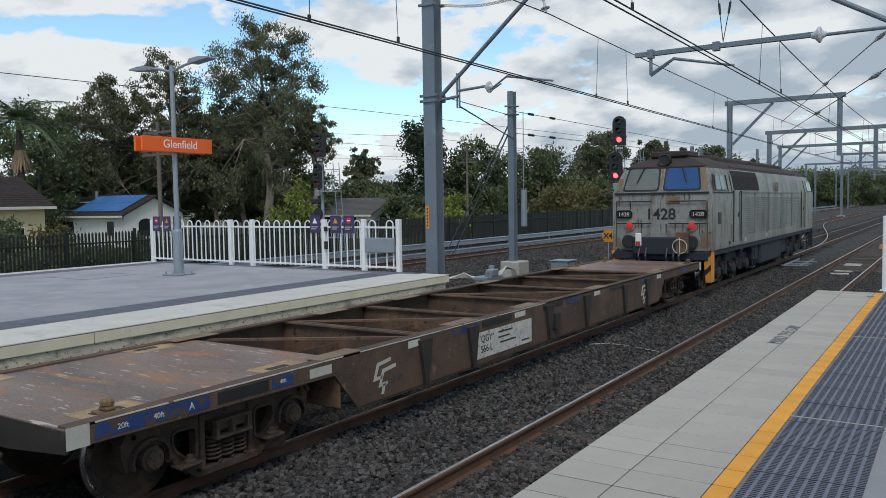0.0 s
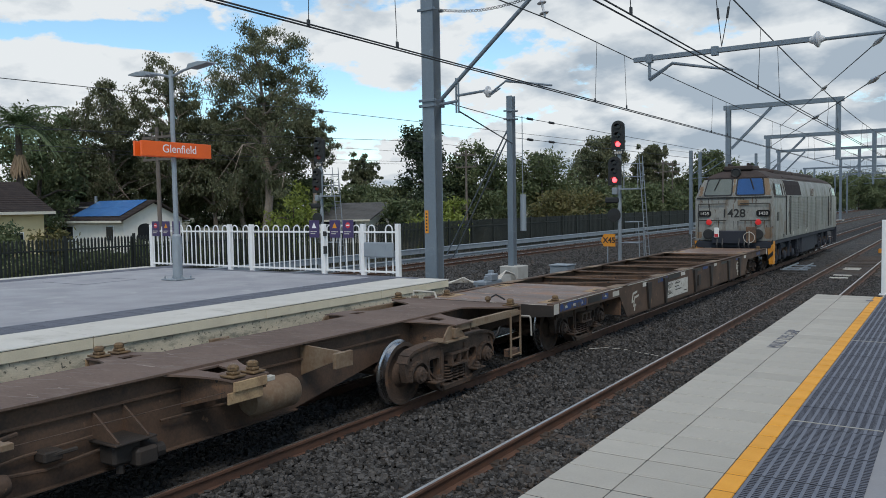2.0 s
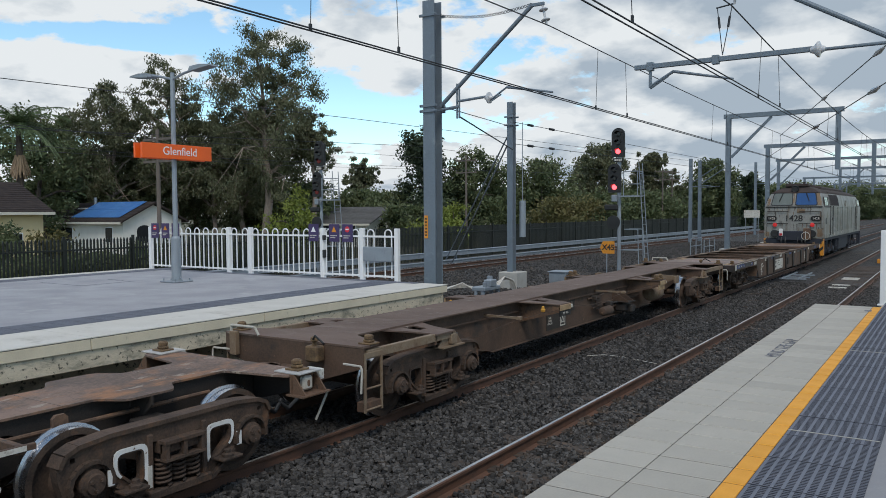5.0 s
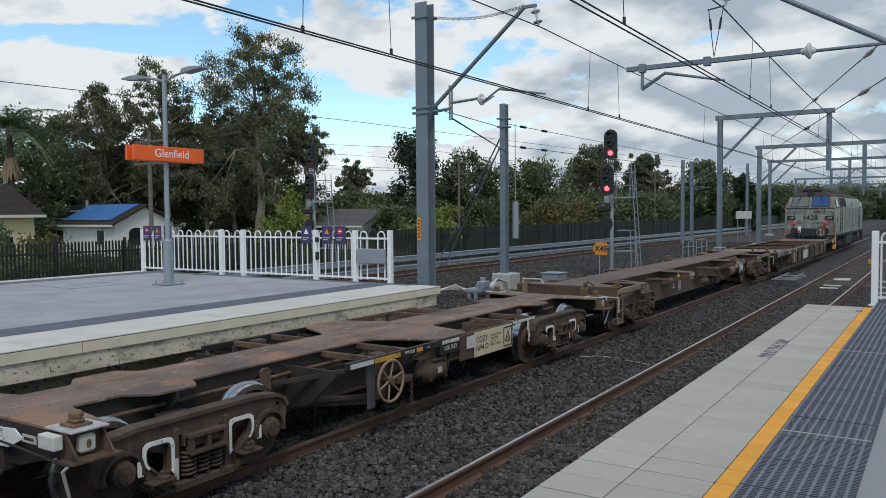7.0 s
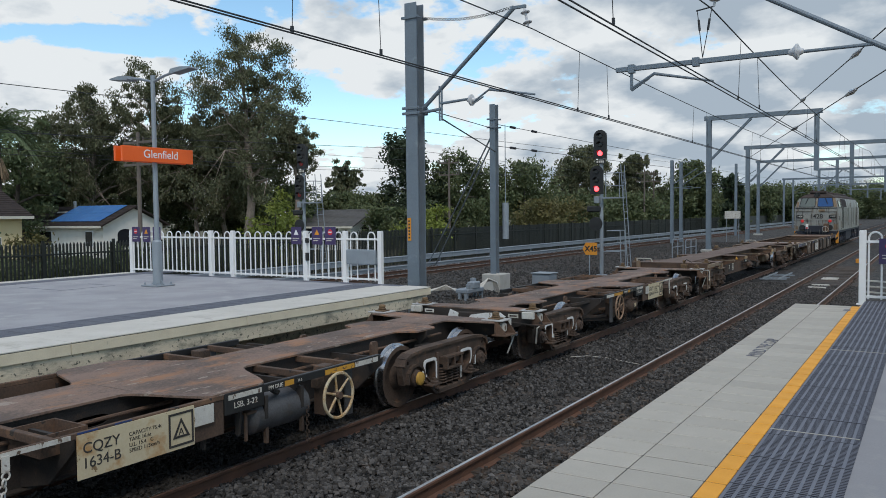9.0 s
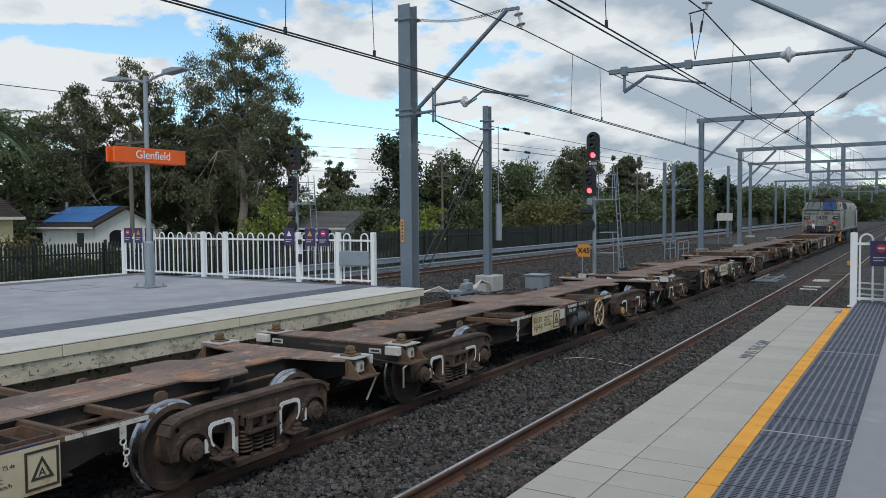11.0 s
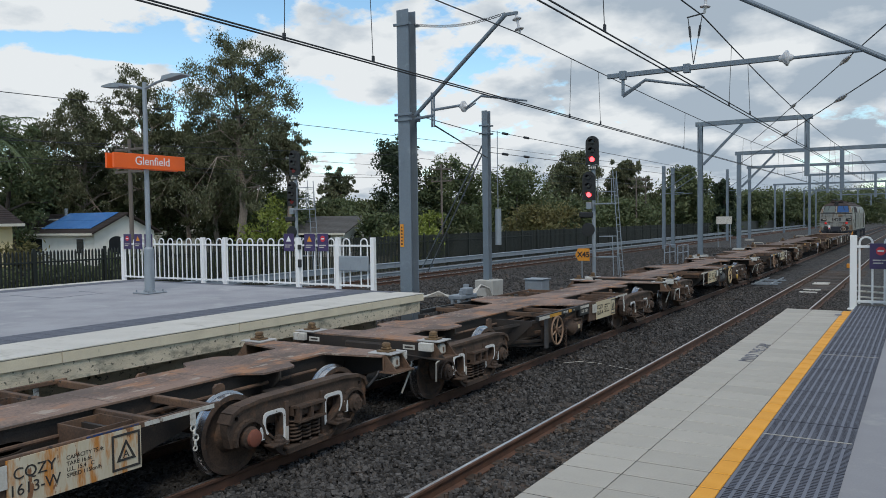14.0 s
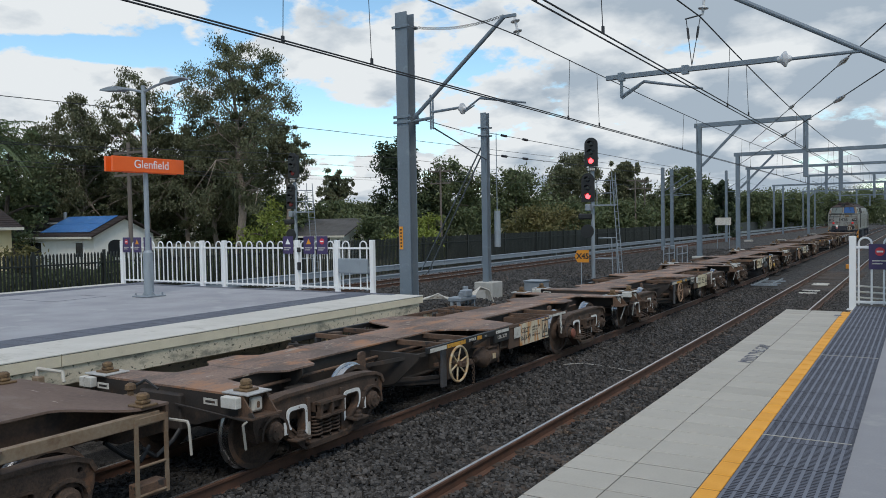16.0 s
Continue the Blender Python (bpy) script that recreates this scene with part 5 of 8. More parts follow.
        for pts, r in (([(s * 0.46, 9.2, 0.5), (s * 0.5, 9.7, 0.46), (s * 0.5, 10.2, 0.5)], 0.018), ([(s * 0.46, 8.9, 0.56), (s * 0.46, 9.5, 0.62), (s * 0.48, 10.15, 0.64)], 0.015),
                       ([(s * 0.43, 8.7, 0.78), (s * 0.5, 9.1, 0.8), (s * 0.5, 9.45, 0.84)], 0.02), ([(s * 0.45, 9.1, 0.8), (s * 0.46, 9.1, 0.62), (s * 0.46, 9.3, 0.56)], 0.014), ([(s * 0.46, 10.9, 0.6), (s * 0.5, 11.8, 0.6)], 0.015)):
            sweep("brake_pipe", pts, r, DUSTY, w)
        bm = bmesh.new()
        box(bm, *sorted((s * 0.42, s * 0.56)), 8.85, 9.0, 0.74, 0.84, 0.015)
        tube(bm, (s * 0.54, 8.93, 0.79), (s * 0.62, 8.93, 0.79), 0.03, seg=8)
        part("isolating_cock", bm, GRIME, w, "small grimy isolating cock")
        bm = bmesh.new()
        box(bm, *sorted((s * 0.42, s * 0.6)), 9.62, 9.8, 0.54, 0.64, 0.015)
        tube(bm, (s * 0.58, 9.7, 0.6), (s * 0.64, 9.9, 0.62), 0.02, seg=6)
        part("isolating_cock", bm, GRIME, w, "small grimy isolating cock")
        # lettered panel on the web
        x = s * 0.413
        pan = strip("data_panel", min(x, x + s * 0.006), max(x, x + s * 0.006), 6.67, 7.6, 0.34, 0.84, GRIME, w, 0.0, "dark painted data panel")
        turn = EAST if s > 0 else pose(0, 0, 0, 90, 0, -90)
        lettering("painted_code", "LQAY 000330", 0.15, EMBLEM, pan, Matrix.Translation((x + s * 0.008, 7.15, 0.765)) @ turn)
        lettering("painted_data", "TARE\nGROSS\nLENGTH", 0.055, EMBLEM, pan, Matrix.Translation((x + s * 0.008, 6.82, 0.52)) @ turn)
        small = strip("data_panel", min(x, x + s * 0.006), max(x, x + s * 0.006), 7.67, 8.03, 0.62, 0.84, GRIME, w, 0.0, "small dark painted panel")
        lettering("painted_data", "LSA\n8 19 0", 0.075, EMBLEM, small, Matrix.Translation((x + s * 0.008, 7.85, 0.74)) @ turn)
        framed_triangle(pan, EMBLEM, x + s * 0.007, s, 7.42, 0.5, 0.135, 0.024)
    for y, e in ((0.0, -1), (L, 1)):
        bm = bmesh.new()
        pts = [(-1.0, y + e * 0.06, 0.95), (-1.0, y + e * 0.08, 1.2), (-0.55, y + e * 0.08, 1.2), (-0.5, y + e * 0.06, 1.1)]
        for a, b in zip(pts, pts[1:]):
            tube(bm, a, b, 0.018, seg=8)
        part("end_handrail", bm, EMBLEM, w, "pale bent end handrail", True)
        strip("end_post", -1.02, -0.9, *sorted((y + e * 0.02, y + e * 0.1)), 0.8, 1.12, PEEL, w, 0.008, "peeling tan end post")
        bm = bmesh.new()
        box(bm, 0.42, 0.62, *sorted((y + e * 0.02, y + e * 0.18)), 0.86, 1.06, 0.02)
        lathe(bm, [(1.05, 0.03), (1.1, 0.03), (1.12, 0.055), (1.16, 0.05), (1.18, 0.02)], "z", (0.52, y + e * 0.1, 0), 10)
        part("valve_stand", bm, LOCKRUST, w, "golden-brown rusty valve stand")
        sweep("valve_lever", [(0.5, y + e * 0.12, 1.12), (0.62, y + e * 0.2, 1.2), (0.78, y + e * 0.22, 1.12)], 0.014, BLACK, w)
        for s in (-1, 1):
            sweep("uncoupling_handle", [(s * 1.0, y + e * 0.12, 0.88), (s * 1.28, y + e * 0.14, 0.88), (s * 1.3, y + e * 0.14, 0.84), (s * 1.3, y + e * 0.16, 0.56)], 0.014, EMBLEM, w, "white hanging uncoupling handle")
    bogie(w, 1.8), bogie(w, 15.45)
    coupler(w, 0, -1), coupler(w, L, 1)
    return w


def flat_wagon():
    """Flat container wagon with deep fishbelly side sills, plated ends and open bays between."""
    L, Z, W = 18.0, 0.97, 1.36
    w = thing("flat_wagon", "brown flat container wagon with plated ends and open bays", "wagon", "container wagons")
    for a, b in ((0, 3.25), (14.75, L)):
        strip("end_deck", -W + 0.02, W - 0.02, a, b, Z - 0.03, Z, FLATDECK, w, 0.005, "scraped rusty deck plate")
    for s in (-1, 1):
        bm = bmesh.new()
        x0, x1 = sorted((s * (W - 0.012), s * W))
        prism(bm, [(0, 0.81), (0, 0.985), (L, 0.985), (L, 0.81), (14.85, 0.79), (14.45, 0.33), (3.55, 0.33), (3.15, 0.79)], "x", x0, x1)
        a, b = sorted((s * (W - 0.14), s * W))
        box(bm, a, b, 0.02, L - 0.02, 0.965, 0.988)
        box(bm, a, b, 3.6, 14.4, 0.32, 0.34)
        sill = part("side_sill", bm, DUSTY, w, "deep brown fishbelly side sill")
        for y in (4.9, 6.1, 8.6, 10.2, 12.2, 13.6):
            prism_bm = bmesh.new()
            lo, hi = sorted((s * W, s * (W + 0.05)))
            prism(prism_bm, [(y - 0.03, 0.34), (y + 0.03, 0.34), (y + 0.14, 0.93), (y - 0.14, 0.93)], "x", lo, hi)
            part("sill_rib", prism_bm, GRIME, sill)
        f0, f1 = sorted((s * W, s * (W + 0.004)))
        for y0, y1, z0, z1, mat in ((0.0, 0.2, 0.805, 0.985, EMBLEM), (0.24, 1.4, 0.835, 0.955, BLUEP), (1.5, 2.15, 0.835, 0.95, BLACK), (2.2, 2.5, 0.835, 0.945, BLUEP), (2.75, 3.1, 0.83, 0.93, EMBLEM), (0.25, 3.3, 0.972, 0.986, WHITEP), (3.6, 8.5, 0.974, 0.986, WHITEP), (4.55, 4.8, 0.86, 0.95, WHITEP),
                                    (5.6, 6.3, 0.86, 0.95, BLUEP), (6.4, 7.3, 0.86, 0.95, BLACK), (7.4, 7.75, 0.87, 0.95, WHITEP), (8.4, 9.2, 0.87, 0.95, BLACK), (9.4, 9.9, 0.87, 0.94, BLUEP), (10.6, 10.9, 0.87, 0.95, WHITEP), (11.4, 12.2, 0.87, 0.94, BLACK), (13.2, 13.7, 0.87, 0.94, BLUEP), (14.3, 14.6, 0.86, 0.95, WHITEP), (16.2, 16.7, 0.84, 0.95, BLUEP), (17.84, 17.98, 0.77, 0.98, WHITEP)):
            strip("paint_mark", f0, f1, y0, y1, z0, z1, mat, sill)
        turn = EAST if s > 0 else pose(0, 0, 0, 90, 0, -90)
        for y, words, size in ((0.5, "20ft", 0.068), (0.85, "40ft", 0.068), (1.2, "A", 0.095), (2.35, "40ft", 0.058)):
            lettering("painted_words", words, size, WHITEP, sill, Matrix.Translation((s * (W + 0.006), y if s > 0 else L - y, 0.89)) @ turn)
        pan = strip("data_panel", *sorted((s * W, s * (W + 0.01))), 6.2, 7.95, 0.42, 0.8, WHITEP, w, 0.0, "worn cream data panel")
        lettering("painted_code", "QGY\n556-L", 0.15, LETTER, pan, Matrix.Translation((s * (W + 0.012), 6.5 if s > 0 else 7.6, 0.62)) @ turn)
        for k, (a, b) in enumerate(((6.85, 7.3), (6.85, 7.2), (6.9, 7.4), (7.6, 7.85))):
            z = 0.73 - 0.08 * k
            strip("painted_line", *sorted((s * (W + 0.01), s * (W + 0.012))), a, b, z - 0.012, z + 0.012, GRIME, pan)
        # emblem of two bent bars
        for y in (4.0, 13.4):
            for dy, dz in ((-0.04, 0.0), (0.06, -0.09)):
                bm = bmesh.new()
                k = y + dy
                hook = [(k + 0.22, 0.82 + dz), (k - 0.05, 0.79 + dz), (k - 0.13, 0.58 + dz), (k + 0.04, 0.59 + dz), (k + 0.05, 0.63 + dz), (k - 0.07, 0.625 + dz), (k - 0.015, 0.75 + dz), (k + 0.21, 0.775 + dz)]
                prism(bm, hook, "x", *sorted((s * W, s * (W + 0.006))))
                part("painted_emblem", bm, EMBLEM, sill, "pale painted emblem of bent bars")
            bm = bmesh.new()
            prism(bm, [(y + 0.02, 0.52), (y + 0.07, 0.525), (y + 0.03, 0.4), (y - 0.02, 0.4)], "x", *sorted((s * W, s * (W + 0.006))))
            part("painted_emblem", bm, EMBLEM, sill)
        for y in (0.5, 17.5):
            corner_lock(w, s * 1.15, y, Z)
        for y in (0.55, 2.55, 15.4, 17.4):
            pocket = strip("lock_pocket", *sorted((s * 0.92, s * 1.28)), y - 0.3, y + 0.3, Z, Z + 0.005, TAN, w, 0.0, "tan worn lock pocket")
            strip("pocket_slot", *sorted((s * 1.06, s * 1.16)), y - 0.17, y + 0.12, Z + 0.005, Z + 0.008, GRIME, pocket)
        for y in (3.3, 6.0, 8.0, 11.0, 14.6):
            strip("sill_top_plate", *sorted((s * 1.1, s * 1.345)), y - 0.35, y + 0.35, Z + 0.019, Z + 0.024, PEEL, w)
        bm = bmesh.new()
        box(bm, *sorted((s * 1.36, s * 1.44)), 8.75, 8.95, 0.5, 0.78, 0.01)
        part("brake_lever_box", bm, GRIME, w)
    for y in (3.25, 5.1, 7.0, 8.95, 10.9, 12.8, 14.72):
        bm = bmesh.new()
        prism(bm, [(-W + 0.02, 0.4), (-W + 0.02, 0.955), (W - 0.02, 0.955), (W - 0.02, 0.4)], "y", y - 0.012, y + 0.012)
        box(bm, -W + 0.02, W - 0.02, y - 0.07, y + 0.07, 0.93, 0.955)
        part("cross_bearer", bm, RUST, w, "brown cross bearer with chipped edge")
    for s in (-1, 1):
        bm = bmesh.new()
        prism(bm, [(2.5, 0.5), (2.5, 0.72), (15.5, 0.72), (15.5, 0.5), (14.4, 0.36), (3.6, 0.36)], "x", s * 0.28 - 0.01, s * 0.28 + 0.01)
        part("sill_web", bm, RUST, w)
    for y in (0.0, L):
        bm = bmesh.new()
        prism(bm, [(-W, 0.78), (-W, 0.965), (W, 0.965), (W, 0.78), (0.5, 0.7), (-0.5, 0.7)], "y", y - 0.015, y + 0.015)
        part("end_sill", bm, GRIME, w)
    for a, b in ((3.4, 5.0), (5.2, 6.9), (9.0, 10.8), (12.9, 14.6)):
        bm = bmesh.new()
        bar(bm, (-W + 0.1, a, 0.93), (W - 0.1, b, 0.93), 0.06, 0.03)
        part("diagonal_brace", bm, RUST, w)
    bogie(w, 1.85), bogie(w, 16.15)
    coupler(w, 0, -1), coupler(w, L, 1)
    return w


REDPLATE = material("red_plate", (0.5, 0.03, 0.04), (0.4, 0.02, 0.03), 0.5, bump=0)


def locomotive():
    """Twin-cab diesel: round-edged hood body, ribbed sides, sloped cab faces, black running gear."""
    L, H = 17.8, 1.43
    w = thing("diesel_locomotive", "weathered grey twin-cab diesel locomotive with sooty brown roof", "locomotive")
    # body shell: outline across, lofted from the sloping cab face to the other
    def back(z):
        return max(0, z - 2.85) * 0.4 + max(0, z - 3.6) * 1.5
    def section(y, lean):
        side = [(-H, 1.22), (-H, 2.85), (-1.33, 3.35), (-1.25, 3.55), (-1.12, 3.68), (-0.9, 3.8), (-0.6, 3.9), (-0.25, 3.95)]
        ring_ = side + [(-x, z) for x, z in side[::-1]]
        return [(x * (1 - 0.1 * abs(lean) * max(0, z - 2.85)), y + lean * back(z), z) for x, z in ring_]
    bm = bmesh.new()
    rows = [[bm.verts.new(p) for p in section(y, k)] for y, k in ((0, 1), (1.0, 0.4), (2.2, 0), (L - 2.2, 0), (L - 1.0, -0.4), (L, -1))]
    n = len(rows[0])
    for a, b in zip(rows, rows[1:]):
        for i in range(n):
            bm.faces.new((a[i], a[(i + 1) % n], b[(i + 1) % n], b[i]))
    for r in (rows[0], rows[-1]):
        # flat lower face, leaning screen and curved brow
        for i in range(n // 2 - 1):
            bm.faces.new((r[i], r[i + 1], r[-2 - i], r[-1 - i]))
    bmesh.ops.recalc_face_normals(bm, faces=bm.faces[:])
    body = mesh_of("body", bm, [LOCO, LOCOROOF])
    for p in body.polygons:
        p.material_index = 1 if p.center.z > 3.58 else 0
    body.shade_smooth()
    body.set_sharp_from_angle(angle=radians(28))
    body = under("body", body, w)
    for end, way in ((0, 1), (L, -1)):
        def f(x, z, out=0.0):
            return (x, end + way * (back(z) - out), z)
        turn = 0 if way > 0 else 180
        # windows: dark rubber surround and the pane
        for s, mat in ((-1, PALEGLASS), (1, BLUEGLASS)):
            for grow, out, m, nm in ((0.05, 0.012, BLACK, "window_rubber"), (0.0, 0.02, mat, "windscreen")):
                bm = bmesh.new()
                q = rounded([(0.1 - grow, 2.96 - grow), (1.09 + grow, 2.96 - grow), (0.97 + grow, 3.56 + grow), (0.12 - grow, 3.56 + grow)], 0.09)
                front = [bm.verts.new(f(way * s * x, z, out)) for x, z in q]
                rear = [bm.verts.new(f(way * s * x, z, -0.02)) for x, z in q]
                bm.faces.new(front)
                for i in range(len(q)):
                    bm.faces.new((front[i], rear[i], rear[(i + 1) % len(q)], front[(i + 1) % len(q)]))
                bmesh.ops.recalc_face_normals(bm, faces=bm.faces[:])
                part(nm, bm, m, w)
            bm = bmesh.new()
            bar(bm, f(way * s * 0.55, 3.6, 0.05), f(way * s * 0.72, 3.15, 0.05), 0.03, 0.03)
            part("wiper", bm, BLACK, w)
        # gutter over the screens, waist seam and corner seams
        bm = bmesh.new()
        bar(bm, f(-1.2, 3.6, 0.01), f(1.2, 3.6, 0.01), 0.03, 0.03)
        part("roof_gutter", bm, LOCOROOF, w)
        for k in range(16):
            x, top_z, long_ = random.uniform(-1.3, 1.3), random.choice((2.83, 2.6, 2.1, 1.97)), random.uniform(0.12, 0.42)
            bm = bmesh.new()
            h_ = random.uniform(0.008, 0.022)
            q = [(x - h_, top_z), (x + h_, top_z), (x + h_ * 0.5, top_z - long_), (x - h_ * 0.3, top_z - long_)]
            bm.faces.new([bm.verts.new((px, end - way * 0.0035, pz)) for px, pz in q])
            part("rust_run", bm, RUST if k % 2 else GRIME, w, "narrow rust run down the paint")
        for x in (-1.31, 1.31):
            bm = bmesh.new()
            bar(bm, (x, end - way * 0.004, 1.3), (x, end - way * 0.004, 2.6), 0.018, 0.016)
            part("corner_seam", bm, GRIME, w)
        face = end - way * 0.006
        lettering("painted_number", "1428", 0.44, BLACK, w, Matrix.Translation((0.0, face, 2.24)) @ pose(0, 0, 0, 90, 0, turn), "black painted number", bold=0.008)
        for x in (-1.07, 1.07):
            bm = bmesh.new()
            box(bm, x - 0.24, x + 0.24, end - way * 0.03 - 0.03, end - way * 0.03 + 0.03, 2.13, 2.37, 0.06)
            plate = part("number_box", bm, BLACK, w, "black rounded number box")
            lettering("number", "1428", 0.17, WHITEP, plate, Matrix.Translation((x, end - way * 0.063, 2.245)) @ pose(0, 0, 0, 90, 0, turn))
        for x in (-0.9, 0.9):
            bm = bmesh.new()
            lathe(bm, [(end + way * 0.02, 0.16), (end - way * 0.05, 0.15), (end - way * 0.055, 0.12)], "y", (x, 0, 1.92), 18)
            rim = part("lamp_rim", bm, LOCO, w)
            bm = bmesh.new()
            lathe(bm, [(end - way * 0.05, 0.115), (end - way * 0.075, 0.1), (end - way * 0.085, 0.05)], "y", (x, 0, 1.92), 16)
            part("tail_lamp", bm, REDLAMP if way > 0 else PALEGLASS, w, "red tail lamp")
            bm = bmesh.new()
            lathe(bm, [(end, 0.12), (end - way * 0.1, 0.12), (end - way * 0.11, 0.2), (end - way * 0.15, 0.2), (end - way * 0.16, 0.17), (end - way * 0.15, 0.1)], "y", (x, 0, 1.46), 20)
            part("buffer", bm, BLACK, w, "black round buffer", True)
        bm = bmesh.new()
        lathe(bm, [(end + way * 0.5, 0.17), (end + way * 0.33, 0.18), (end + way * 0.3, 0.16), (end + way * 0.33, 0.13)], "y", (0, way * 0.02, 3.8), 20)
        part("headlight", bm, BLACK, w, "round black headlight housing", True)
        bm = bmesh.new()
        for z in (2.62, 1.99):
            tube(bm, (-1.3, end - way * 0.06, z), (-0.25, end - way * 0.06, z), 0.016, seg=6)
            tube(bm, (0.25, end - way * 0.06, z), (1.3, end - way * 0.06, z), 0.016, seg=6)
        for z in (2.85,):
            bar(bm, (-1.36, end - way * 0.02, z), (1.36, end - way * 0.02, z), 0.03, 0.05)
        for x in (-1.2, -0.4, 0.4, 1.2):
            tube(bm, (x, end, 2.62), (x, end - way * 0.06, 2.62), 0.014, seg=6)
        part("grab_rail", bm, BLACK, w)
        for x0, x1, z0, z1 in ((1.13, 1.36, 2.92, 3.56), (1.12, 1.4, 1.3, 1.72), (-1.4, -1.17, 1.3, 1.55), (-0.045, 0.045, 2.92, 3.56), (-1.3, -1.14, 2.95, 3.3)):
            bm = bmesh.new()
            lean_in = (lambda z: 0.24 * max(0, z - 2.95)) if z1 > 3.2 and x1 > 0.5 else (lambda z: 0.0)
            edge = [(x0 + random.uniform(-0.03, 0.05), z0 + (z1 - z0) * k / 7) for k in range(8)] + [(x1 + random.uniform(-0.05, 0.0), z1 - (z1 - z0) * k / 7) for k in range(8)]
            q = [f(way * (x - lean_in(z)), z, 0.006) for x, z in edge]
            bm.faces.new([bm.verts.new(p) for p in q])
            part("peeled_patch", bm, PEEL, w, "patch of peeled tan paint")
        strip("tail_disc_red", -0.64, -0.5, end - way * 0.275 - 0.004, end - way * 0.275 + 0.004, 1.36, 1.48, REDPLATE, w, 0.0, "red lower band of the tail marker")
        strip("handbrake_box", 0.5, 0.85, end - way * 0.14 - 0.1, end - way * 0.14 + 0.1, 1.15, 1.75, RUST, w, 0.02, "rusted brown equipment box")
        strip("nose_vent", 0.15, 0.55, end - 0.02, end + 0.02, 2.55, 2.75, PEEL, w, 0.01, "tarnished nose vent")
        bm = bmesh.new()
        box(bm, -0.75, 0.7, end - way * 0.12 - 0.1, end - way * 0.12 + 0.1, 1.1, 1.6, 0.03)
        box(bm, -1.35, 1.35, end - 0.08, end + 0.08, 0.95, 1.2, 0.02)
        part("buffer_beam", bm, UNDER, w, "black buffer beam and hoses")
        for x in (-0.55, -0.35, 0.25, 0.45, 0.6):
            sweep("air_hose", [(x, end - way * 0.2, 1.3), (x, end - way * 0.32, 1.05), (x + 0.06, end - way * 0.3, 0.8)], 0.03, BLACK, w)
        bm = bmesh.new()
        ring(bm, (0.62, end - way * 0.26, 1.35), (0, 1, 0.1), 0.2, 0.013, 22, 6)
        tube(bm, (0.62, end - way * 0.26, 1.1), (0.62, end - way * 0.26, 1.6), 0.016, seg=6)
        part("hose_loop", bm, WHITEP, w, "pale coiled hose")
        strip("tail_disc", -0.66, -0.48, end - way * 0.245 - 0.025, end - way * 0.245 + 0.025, 1.34, 1.72, BRUSHED, w, 0.02, "white and red tail marker")
        for x in (-1.33, 1.33):
            bm = bmesh.new()
            prism(bm, [(x - 0.12, 1.2), (x + 0.1, 1.2), (x + 0.1, 0.35), (x - 0.05, 0.35)], "y", end - 0.04, end + 0.3)
            step = part("corner_step", bm, SAFETY if way > 0 else UNDER, w, "yellow and black hazard-striped corner step" if way > 0 else "black corner step")
            for z in (0.5, 0.92) if way > 0 else ():
                sb = bmesh.new()
                prism(sb, [(x - 0.1, z), (x + 0.1, z + 0.2), (x + 0.1, z + 0.36), (x - 0.1, z + 0.16)], "y", end - way * 0.045 - 0.003, end - way * 0.045 + 0.003)
                part("black_stripe", sb, BLACK, step)
    # sides
    for s in (-1, 1):
        def slab(name, y0, y1, z0, z1, out, mat, label="", bevel=0.0):
            return strip(name, *sorted((s * (H - 0.02), s * (H + out))), y0, y1, z0, z1, mat, w, bevel, label)
        bm = bmesh.new()
        z = 1.55
        while z < 2.72:
            prism(bm, [(s * (H - 0.01), z), (s * (H + 0.018), z + 0.006), (s * (H + 0.018), z + 0.028), (s * (H - 0.01), z + 0.04)], "y", 3.42, 14.4)
            z += 0.066
        tagged(part("side_ribs", bm, LOCO, w, "fluted grey side sheeting"), kind="stuff")
        def side_x(z):
            return 1.43 - max(0, min(z, 3.35) - 2.85) * 0.2 - max(0, z - 3.35) * 0.4
        def leaning(name, q, out, mat, label=""):
            """A thin sheet that follows the leaning upper side; q holds (y, z)."""
            bm = bmesh.new()
            a = [bm.verts.new((s * (side_x(z) + out), y, z)) for y, z in q]
            b = [bm.verts.new((s * (side_x(z) - 0.06), y, z)) for y, z in q]
            bm.faces.new(a), bm.faces.new(b[::-1])
            for i in range(len(q)):
                bm.faces.new((a[i], b[i], b[(i + 1) % len(q)], a[(i + 1) % len(q)]))
            bmesh.ops.recalc_face_normals(bm, faces=bm.faces[:])
            return part(name, bm, mat, w, label)
        leaning("intake_grille", [(2.6, 2.92), (6.2, 2.92), (6.2, 3.35), (2.6, 3.35)], 0.008, LOCORED, "dark maroon intake grille")
        leaning("intake_grille", [(2.6, 3.35), (6.2, 3.35), (6.2, 3.52), (2.6, 3.52)], 0.008, LOCORED, "dark maroon intake grille")
        for y0, y1, cut_ in ((0.5, 1.05, 0.16), (1.1, 1.6, 0.0), (L - 1.6, L - 1.1, 0.0), (L - 1.05, L - 0.5, 0.0)):
            q = rounded([(y0, 2.93), (y1, 2.93), (y1, 3.35), (y0 + cut_, 3.35)], 0.06)
            leaning("window_rubber", [(y0 - 0.05, 2.9), (y1 + 0.05, 2.9), (y1 + 0.05, 3.35), (y0 - 0.05 + cut_, 3.35)], 0.006, BLACK)
            leaning("side_window", q, 0.014, PALEGLASS, "dusty cab side window")
